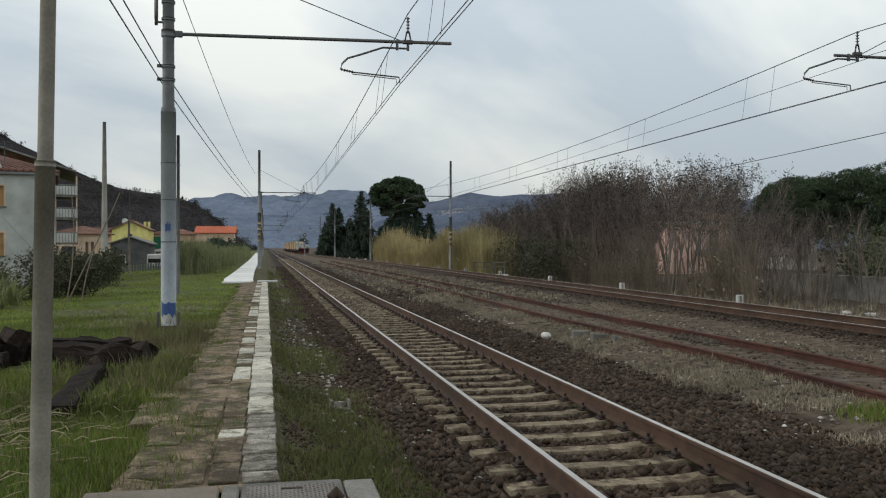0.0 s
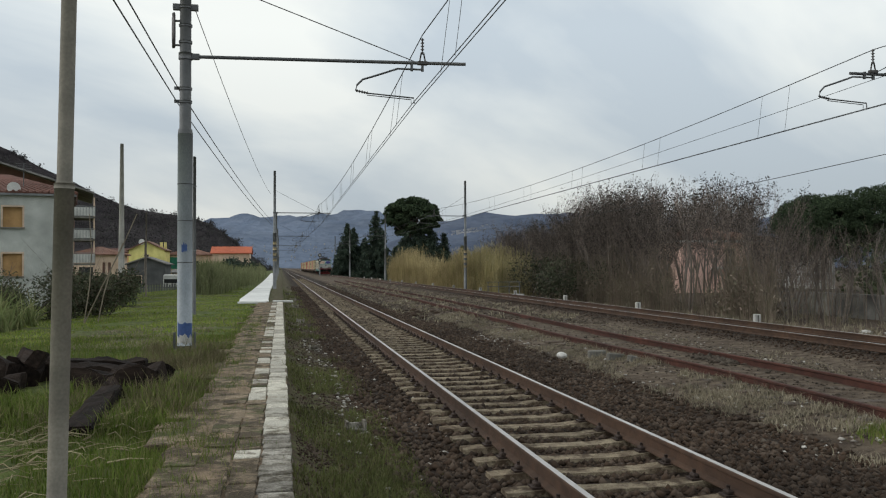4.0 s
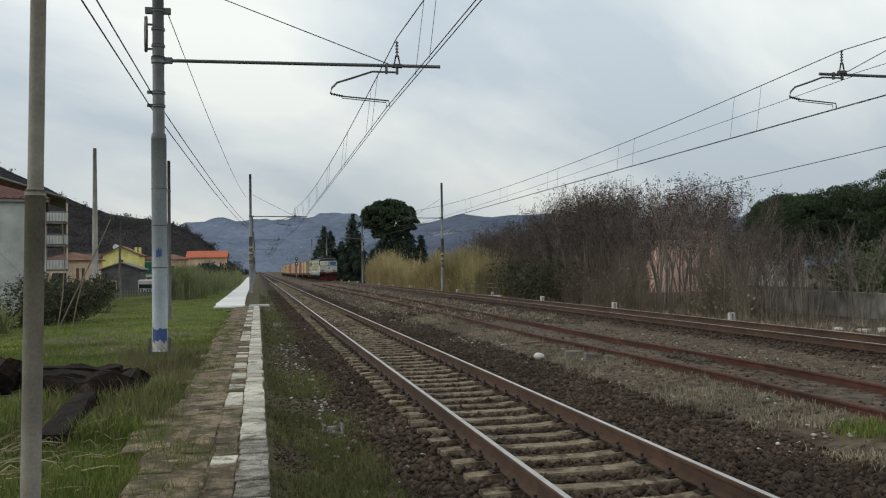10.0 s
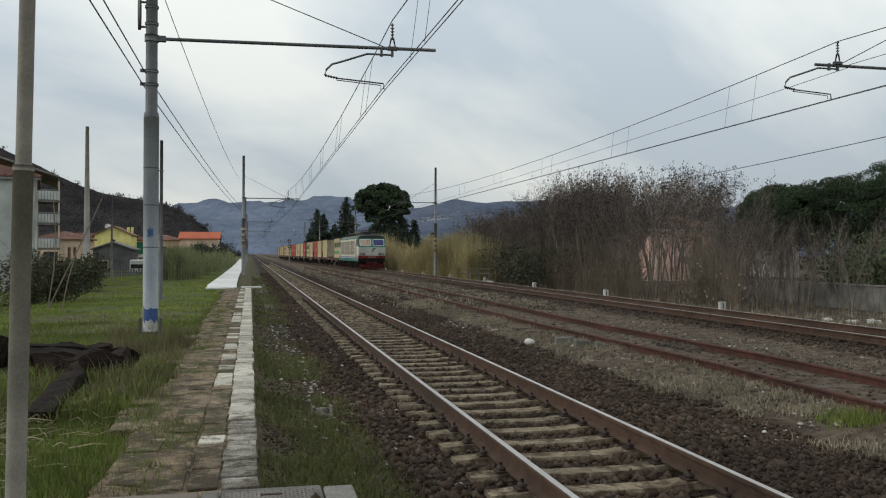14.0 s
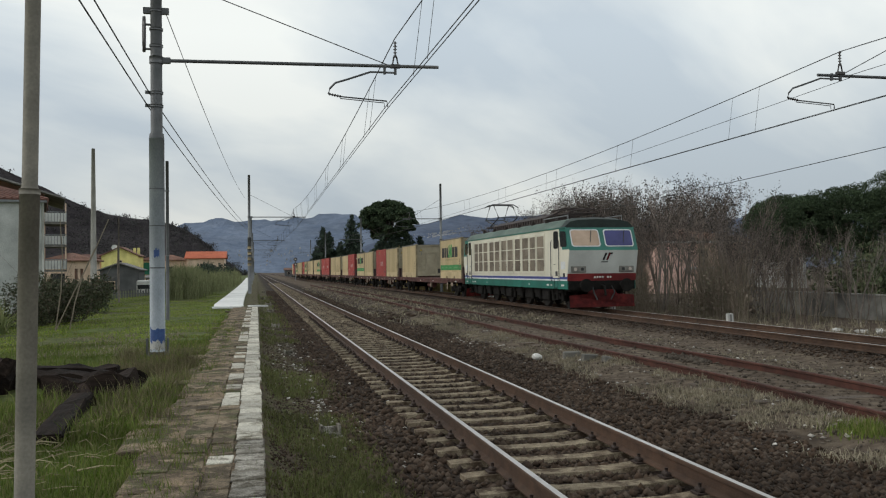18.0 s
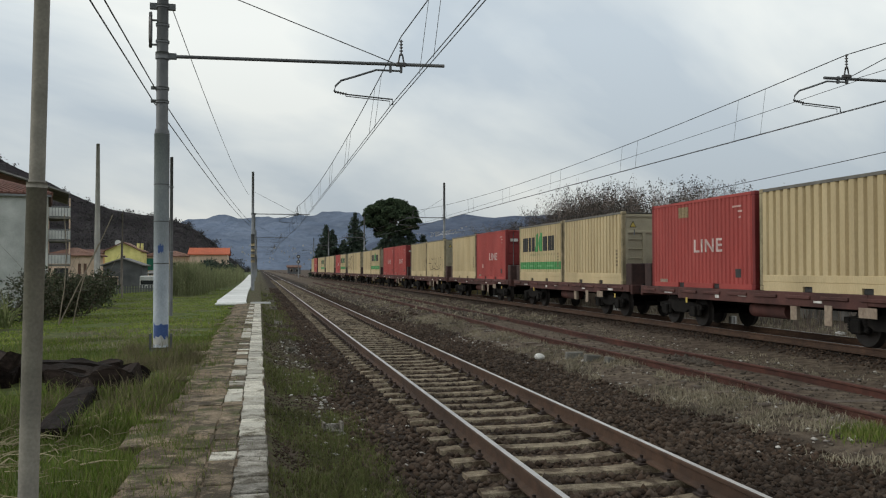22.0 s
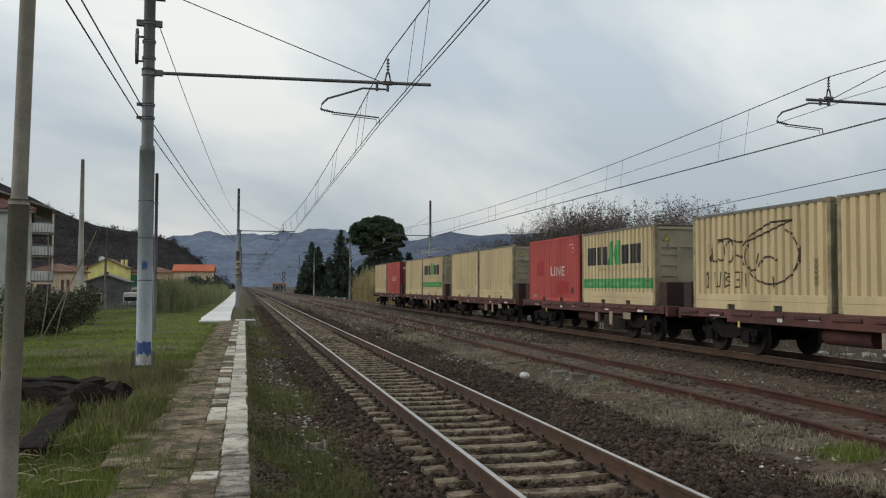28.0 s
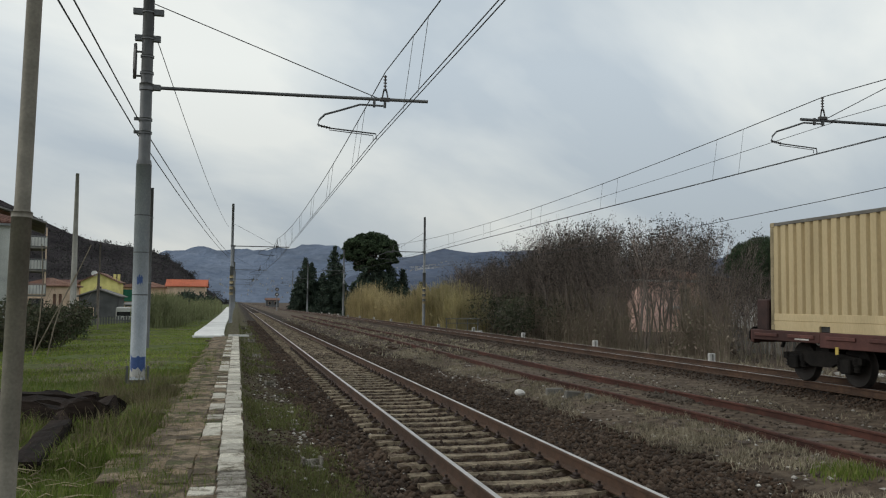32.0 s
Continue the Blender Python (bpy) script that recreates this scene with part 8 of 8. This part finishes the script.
# spots where timbers keep the grass down
CLEAR = [(-2.26, -1.86, 9.0, 11.7), (-5.4, -1.5, 12.3, 14.7)]


def blades(name, n, place, height, width, material, label, category="grass", lean=0.5, patch=0.0, seed=1, clump=0):
    """Grass: each blade a bent strip of three faces' worth of points."""
    rs = np.random.RandomState(seed)
    x, y = place(rs, n)
    if clump:
        k = n // clump
        cx, cy = place(rs, k)
        i = rs.randint(0, k, n)
        x, y = cx[i] + rs.normal(0, 0.09, n), cy[i] + rs.normal(0, 0.09, n)
    if patch:
        keep = np.array([noise.noise((a * 0.55, b * 0.55, seed)) for a, b in zip(x, y)]) > patch - 0.5
        x, y = x[keep], y[keep]
        n = len(x)
    clear = np.ones(n, dtype=bool)
    for x0, x1, y0, y1 in CLEAR:
        clear &= ~((x > x0) & (x < x1) & (y > y0) & (y < y1))
    x, y = x[clear], y[clear]
    n = len(x)
    z = np.array([ground_z(a, b) for a, b in zip(x, y)]) - 0.01
    h = rs.uniform(height[0], height[1], n) * (0.6 + 0.8 * rs.uniform(0, 1, n) ** 2)
    w = rs.uniform(width[0], width[1], n)
    a = rs.uniform(0, 6.28, n)
    b = rs.uniform(0, 6.28, n)
    ux, uy = np.cos(a) * w / 2, np.sin(a) * w / 2
    l = rs.uniform(0.1, lean, n) * h
    dx, dy = np.cos(b) * l, np.sin(b) * l
    P = np.zeros((n, 5, 3))
    P[:, 0] = np.stack([x - ux, y - uy, z], 1)
    P[:, 1] = np.stack([x + ux, y + uy, z], 1)
    P[:, 2] = np.stack([x + ux * 0.8 + dx * 0.35, y + uy * 0.8 + dy * 0.35, z + h * 0.55], 1)
    P[:, 3] = np.stack([x - ux * 0.8 + dx * 0.35, y - uy * 0.8 + dy * 0.35, z + h * 0.55], 1)
    P[:, 4] = np.stack([x + dx, y + dy, z + h * (1 - 0.25 * (l / h))], 1)
    o = (np.arange(n) * 5)[:, None]
    tri = np.concatenate([o + np.array([[0, 1, 2]]), o + np.array([[0, 2, 3]]), o + np.array([[3, 2, 4]])], 0)
    return tagged(bulk(name, P.reshape(-1, 3), tri, material), label, category, kind="stuff")


blades("green_grass", 150000, strip(-7.5, -1.12, 4.6, 22), (0.03, 0.13), (0.005, 0.010), M["grass"], "short green grass beside the platform", patch=0.30, seed=2)
blades("green_grass", 95000, strip(-13, -1.1, 20, 75), (0.02, 0.075), (0.015, 0.035), M["field_grass"], "short green grass of the field", patch=0.32, seed=3)
blades("green_grass", 9000, strip(-6, -1.45, 0.8, 4.7), (0.05, 0.16), (0.005, 0.010), M["grass"], "short green grass beside the platform", seed=17)
blades("tall_grass", 9500, strip(-4.8, -1.15, 9.0, 13.6), (0.12, 0.28), (0.007, 0.013), M["grass"], "tufts of tall grass round the timbers", clump=30, seed=4, lean=0.9)
blades("edge_grass", 26000, strip(0.10, 1.25, 5.9, 24), (0.04, 0.13), (0.004, 0.009), M["weed"], "weedy grass between platform and ballast", patch=0.38, seed=5, clump=18, lean=0.8)
blades("edge_grass", 9000, strip(0.45, 1.25, 5.6, 9.5), (0.03, 0.10), (0.004, 0.008), M["weed"], "weedy grass between platform and ballast", seed=15, clump=25, lean=0.8)
blades("edge_grass", 9000, strip(-1.3, -0.86, 5.9, 34), (0.05, 0.15), (0.005, 0.010), M["grass"], "grass overgrowing the edge of the old slabs", patch=0.3, seed=16, clump=30)
blades("edge_grass", 5000, strip(0.15, 1.2, 22, 70), (0.05, 0.14), (0.015, 0.03), M["weed"], "weedy grass between platform and ballast", patch=0.4, seed=6)
blades("joint_weeds", 9000, lambda rs, n: (rs.choice([-0.685, -0.965, -0.41], n, p=[0.55, 0.30, 0.15]) + rs.normal(0, 0.05, n), 6 * 5 ** rs.uniform(0, 1, n)), (0.10, 0.17), (0.004, 0.008), M["grass"], "weeds growing in the slab joints", patch=0.3, clump=40, seed=7)
blades("joint_weeds", 5500, strip(-1.05, -0.42, 5.6, 17), (0.03, 0.10), (0.004, 0.008), M["grass"], "green tufts growing through the worn slabs", clump=110, seed=31, lean=0.9)
blades("dry_grass", 30000, strip(6.1, 7.5, 6, 36), (0.05, 0.15), (0.005, 0.012), M["dry_grass"], "dead grey grass between the tracks", clump=40, patch=0.3, seed=8, lean=1.0)
blades("dry_grass", 9000, strip(5.2, 12.2, 32, 110), (0.06, 0.2), (0.03, 0.06), M["dry_grass"], "dead grey grass between the tracks", clump=10, patch=0.42, seed=29, lean=1.2)
blades("dry_grass", 7000, strip(9.3, 12.0, 9, 50), (0.03, 0.10), (0.008, 0.016), M["dry_grass"], "dead grey grass by the siding", clump=18, patch=0.35, seed=9, lean=1.0)
blades("dry_grass", 9000, strip(-2.6, -1.0, 9.5, 19), (0.10, 0.32), (0.005, 0.010), M["olive_dry"], "tall dead grass behind the timbers", clump=40, seed=10, lean=0.7)
blades("green_tufts", 1500, lambda rs, n: (rs.normal(7.05, 0.16, n), rs.normal(9.0, 0.2, n)), (0.05, 0.14), (0.006, 0.012), M["grass"], "green tuft beside the siding", seed=11)
blades("dry_grass", 5000, strip(-4.6, -1.9, 18.5, 25), (0.03, 0.10), (0.008, 0.016), M["dry_grass"], "patch of short dead grass beside the mast", seed=19, clump=30, lean=1.0)
blades("arching_grass", 1100, lambda rs, n: (rs.uniform(-9.2, -7.0, n), rs.uniform(25.0, 28.0, n)), (0.7, 1.3), (0.025, 0.05), M["reed_green"], "long pale arching grass before the bushes", "grass", seed=12, clump=28, lean=1.0)
blades("rough_grass", 12000, strip(16.3, 27, 14, 80), (0.12, 0.4), (0.015, 0.03), M["dry_grass"], "dead rough grass at the foot of the thicket", clump=14, seed=13, lean=0.8)


def straw_stalks():
    bm = bmesh.new()
    rnd = random.Random(5)
    for k in range(300):
        heap = k % 3
        x, y = (rnd.gauss(-2.3, 0.45), rnd.gauss(8.6, 0.9)) if heap else (-1.3 - 2.4 * rnd.random() ** 0.7, 5.8 + 4.2 * rnd.random())
        if x > -1.25:
            continue
        a, l = rnd.gauss(0.1, 1.0), rnd.uniform(0.06, 0.40 if heap else 0.28)
        z = ground_z(x, y) + rnd.uniform(0.01, 0.08)
        d = Vector((math.cos(a), math.sin(a), 0)) * l
        p = Vector((x, y, z))
        q_ = rnd.choice((0.4, 0.55, 0.7, 0.9, 1.5))
        tube(bm, [p, p + d * 0.5 + Vector((0, 0, rnd.uniform(0, 0.06))), p + d + Vector((0, 0, rnd.uniform(-0.02, 0.05)))], [0.006 * q_, 0.0055 * q_, 0.002], 4)
    tagged(part("straw", bm, M["straw"]), "dry broken reed stalks lying on the grass", "straw", kind="stuff")


straw_stalks()


# ---- old timbers ----
def timber(x, y, z, l, w, h, rz, tilt=0.0, roll=0.0, label="blackened old railway sleeper lying in the grass", rough=0.09):
    bm = bmesh.new()
    vs = box(bm, -w / 2, w / 2, -l / 2, l / 2, 0, h)
    bmesh.ops.subdivide_edges(bm, edges=[e for e in bm.edges if abs((e.verts[0].co - e.verts[1].co).y) > l * 0.5], cuts=11, use_grid_fill=True)
    sd = x * 7 + y * 3
    for v in bm.verts:
        n3 = noise.noise_vector((v.co.x * 4 + sd, v.co.y * 2.2, v.co.z * 4))
        v.co += Vector((n3.x, n3.y * 0.5, n3.z)) * rough
    bmesh.ops.bevel(bm, geom=[e for e in bm.edges if e.calc_face_angle(0) > 0.7], offset=0.018, segments=2, affect="EDGES")
    ob = part("railway_sleeper", bm, M["timber"])
    ob.matrix_basis = pose(x, y, z, tilt, roll, rz)
    return tagged(ob, label, "sleeper", "old timbers")


timber(-2.06, 10.35, 0.06, 2.7, 0.28, 0.17, 4, 1.0, rough=0.03)
CHUNK = "broken charred timber lying before the pile"
timber(-2.25, 12.55, 0.05, 1.15, 0.36, 0.30, 60, 0, 10, CHUNK, 0.16)
timber(-2.0, 12.95, 0.05, 0.8, 0.34, 0.26, 78, -6, -8, CHUNK, 0.16)
timber(-2.15, 11.9, 0.05, 0.5, 0.20, 0.22, 20, 8, 0, CHUNK, 0.14)
PILE = "charred old railway sleeper in the pile"
for x, y, z, l, rz, tilt, roll in ((-2.85, 14.0, 0.10, 2.4, 82, 4, 5), (-2.6, 13.6, 0.04, 1.9, 74, 3, -5), (-3.3, 14.5, 0.05, 2.4, 88, 0, 0),
                                    (-3.7, 13.9, 0.06, 1.6, 15, 0, 10), (-3.72, 13.85, 0.30, 1.2, 20, -6, 25), (-4.6, 12.9, 0.06, 2.6, 22, 0, 0), (-5.0, 13.1, 0.06, 2.6, 8, 0, 3),
                                    (-4.75, 13.0, 0.25, 2.1, 35, 4, 8), (-4.3, 13.5, 0.28, 1.5, 55, 8, 12), (-5.2, 13.8, 0.06, 2.6, 95, 0, 0), (-3.62, 12.75, 0.05, 0.8, 8, 0, 4)):
    timber(x, y, z, l, 0.27, 0.24, rz, tilt, roll, PILE, 0.12)


# ---- poles, posts and small things by the line ----
def near_pole():
    ob = thing("lamp_pole", -1.225, 5.0, 0.1, "weathered grey-brown tubular pole beside the platform", "pole")
    ob.matrix_basis = pose(-1.20, 5.0, 0.1, 0, 1.0, 0)
    bm = bmesh.new(); tube(bm, [(0, 0, -0.2), (0, 0, 2.10)], 0.051, 24)
    part("lower_tube", bm, M["pole_brown"], ob)
    bm = bmesh.new(); tube(bm, [(0, 0, 2.10), (0, 0, 2.13), (0, 0, 5.5)], [0.051, 0.0405, 0.038], 24)
    part("upper_tube", bm, M["pole_brown"], ob)
    bm = bmesh.new(); tube(bm, [(0, 0, 2.085), (0, 0, 2.115)], 0.0535, 24)
    part("collar", bm, M["pole_brown"], ob)


near_pole()


def plain_pole(name, x, y, g, top, r0, r1, mt, label, lean=0.0):
    ob = thing(name, x, y, g, label, "pole")
    ob.matrix_basis = pose(x, y, g, 0, lean, 0)
    bm = bmesh.new(); tube(bm, [(0, 0, -0.3), (0, 0, (top - g) * 0.5), (0, 0, top - g)], [r0, (r0 + r1) / 2, r1], 14)
    part("shaft", bm, M[mt], ob)
    return ob


M["pale_concrete"] = mat("pale_concrete", (0.27, 0.265, 0.235), (0.37, 0.36, 0.33), 2, 0.9, 0, 0.2, 40, 0.2, 0.5)
p2 = plain_pole("steel_post", -3.04, 32, 0.05, 5.73, 0.06, 0.055, "steel_dark", "dark steel post behind the mast with pale clamps")
for z in (2.3, 4.6):
    bm = bmesh.new(); box(bm, -0.12, 0.07, -0.075, 0.075, z, z + 0.03)
    part("clamp", bm, M["steel_grey"], p2)
plain_pole("concrete_pole", -8.62, 50, -0.2, 8.6, 0.19, 0.09, "pale_concrete", "tall pale tapered concrete pole behind the bushes")
plain_pole("wooden_pole", -14.72, 100, -1.2, 4.85, 0.12, 0.09, "bark", "grey wooden pole beside the shed")
plain_pole("wooden_pole", -8.2, 56, -0.3, 5.2, 0.05, 0.04, "bark", "thin dark pole beside the field")


def paint_marks():
    """Blue and white marks sprayed on the near mast."""
    def patch(name, z0, z1, a0, a1, mt, ragged):
        bm = bmesh.new()
        rings = []
        for i in range(9):
            z = z0 + (z1 - z0) * i / 8
            row = []
            for j in range(9):
                e = ragged * noise.noise((i * 0.9, j * 0.9, z0 * 5)) * (1 if i in (0, 8) else 0)
                a = radians(a0 + (a1 - a0) * j / 8)
                row.append(bm.verts.new((0.1535 * math.cos(a), 0.1535 * math.sin(a), z + e)))
            rings.append(row)
        for a, b in zip(rings, rings[1:]):
            for j in range(8):
                bm.faces.new((a[j], a[j + 1], b[j + 1], b[j]))
        return part(name, bm, M[mt], mast, "blue spray-paint mark" if mt == "blue_paint" else "white paint patch")
    mast = next(o for o in scene.objects if o.name == "overhead_line_mast")
    patch("paint_mark", 0.30, 0.52, 212, 342, "blue_paint", 0.12)
    patch("paint_mark", 1.98, 2.13, 250, 292, "blue_paint", 0.10)
    patch("paint_patch", 0.12, 0.28, 205, 345, "white_paint", 0.05)
    # coiled cable, head bracket and wire clamps
    bm = bmesh.new()
    for k in range(4):
        tube(bm, [(-0.22 - 0.012 * k, 0.01 * k + 0.24 * math.cos(2 * math.pi * i / 18) * 0.35, 6.62 - 0.1 + 0.36 * math.sin(2 * math.pi * i / 18)) for i in range(19)], 0.014, 6, False)
    box(bm, -0.24, -0.1, -0.03, 0.03, 6.7, 6.73); box(bm, -0.24, -0.1, -0.03, 0.03, 6.2, 6.23)
    part("cable_coil", bm, M["insulator"], mast, "black coiled cable on a bracket")
    for z, w in ((7.55, 0.2), (7.0, 0.15), (6.62, 0.13), (6.28, 0.13), (5.32, 0.15), (5.05, 0.15)):
        bm = bmesh.new()
        tube(bm, [(0, 0, z - 0.025), (0, 0, z + 0.025)], 0.135, 16)
        if z < 5.5:
            box(bm, -0.22, -0.1, -0.03, 0.03, z - 0.02, z + 0.04)
        elif w > 0.14:
            box(bm, 0.1, 0.1 + w, -0.05, 0.05, z - 0.06, z + 0.06); box(bm, -0.1 - w, -0.1, -0.05, 0.05, z - 0.06, z + 0.06)
        part("clamp", bm, M["steel_dark"], mast)


paint_marks()


def marker_posts():
    src = thing("marker_post", 15.22, 25.8, -0.55, "short white-painted concrete marker post beyond the rear track", "marker post", "white marker posts")
    bm = bmesh.new(); box(bm, -0.10, 0.10, -0.08, 0.08, -0.1, 0.74, 0.015)
    part("post", bm, M["white_paint"], src)
    bm = bmesh.new(); box(bm, -0.02, 0.02, -0.088, -0.079, 0.2, 0.72)
    part("groove", bm, M["concrete"], src)
    for k in range(1, 13):
        y = 25.8 + 9.7 * k
        copy_thing(src, pose(rear(y) + 1.35, y, -0.55 - 0.02 * (k > 3), random.uniform(-2, 2), random.uniform(-3, 3), random.uniform(-8, 8)))


marker_posts()


def loose_things():
    bm = bmesh.new()
    box(bm, -0.12, 0.12, -0.06, 0.06, 0, 0.035, 0.006); box(bm, -0.12, -0.085, -0.06, 0.06, 0.035, 0.13, 0.006); box(bm, 0.085, 0.12, -0.06, 0.06, 0.035, 0.13, 0.006)
    box(bm, -0.085, 0.085, 0.02, 0.05, 0.035, 0.10)
    src = part("channel_block", bm, M["slab_grey"])
    src.matrix_basis = pose(0.86, 10.2, ground_z(0.86, 10.2) - 0.01, 0, 0, 8)
    tagged(src, "small pale concrete channel block in the weeds", "block", "concrete channel blocks")
    for x, y, k in ((0.74, 20.1, 1.0), (0.66, 30.0, 1.15), (0.68, 41.5, 1.3), (0.68, 49.6, 1.3), (0.44, 59.2, 1.3), (0.70, 80.0, 1.3)):
        ob = copy_thing(src, pose(x, y, ground_z(x, y) - 0.01, 0, 0, random.uniform(-20, 20)))
        ob.scale = (k, k, k)
    bm = bmesh.new()
    bmesh.ops.create_icosphere(bm, subdivisions=2, radius=0.12)
    for v in bm.verts:
        v.co *= 1 + 0.3 * noise.noise(v.co * 6); v.co.z *= 0.7
    ob = part("stone", bm, M["white_paint"]); ob.matrix_basis = pose(6.23, 18.75, -0.25)
    tagged(ob, "large white stone in the dead grass", "stone")
    for k, (x, y, s) in enumerate(((6.9, 18.3, 0.2), (7.05, 17.6, 0.22), (7.2, 17.0, 0.18))):
        bm = bmesh.new(); box(bm, -s, s, -0.06, 0.06, -0.1, 0.14, 0.02)
        ob = part("concrete_stub", bm, M["concrete"]); ob.matrix_basis = pose(x, y, -0.25, 0, 6 * k, 20 * k)
        tagged(ob, "broken grey concrete stub between the tracks", "block", "concrete stubs")
    bm = bmesh.new()
    tube(bm, [(0.4, 5.5, 0.16), (0.44, 5.52, 0.19), (0.48, 5.5, 0.16)], [0.03, 0.045, 0.02], 8)
    tagged(part("stone", bm, M["ballast"]), "brown stone lying on the steel lid", "stone")


loose_things()


def guard_rail():
    ob = thing("guard_rail", 16.2, 62, -0.55, "low weathered steel railing on pale blocks beside the rear track", "railing")
    for k in range(4):
        bm = bmesh.new(); tube(bm, [(-1.2 + 0.8 * k, 0, 0), (-1.2 + 0.8 * k, 0, 1.2)], 0.03, 6)
        part("post", bm, M["steel_grey"], ob)
    for z in (0.85, 1.18):
        bm = bmesh.new(); tube(bm, [(-1.3, 0, z), (1.3, 0, z)], 0.025, 6)
        part("rail", bm, M["steel_grey"], ob)
    for k in range(4):
        bm = bmesh.new(); box(bm, -1.25 + 0.75 * k, -0.75 + 0.75 * k, -0.2, 0.15, 0, 0.3, 0.02)
        part("block", bm, M["white_paint"], ob)


guard_rail()


def signal(x, y):
    ob = thing("railway_signal", x, y, -0.3, "far colour-light signal with round black heads", "signal")
    bm = bmesh.new(); tube(bm, [(0, 0, 0), (0, 0, 5)], 0.09, 8); part("post", bm, M["steel_grey"], ob)
    for z in (3.6, 4.7):
        bm = bmesh.new(); tube(bm, [(0, -0.1, z), (0, 0.05, z)], 0.40, 16); part("signal_head", bm, M["insulator"], ob)
        bm = bmesh.new(); tube(bm, [(0, -0.13, z), (0, -0.1, z)], 0.16, 12); part("lens", bm, M["white_paint"], ob)


signal(8.35, 190)


def motions():
    for ob, offset, z in RIDES:
        walk(ob, train_rows(offset, z))


motions()
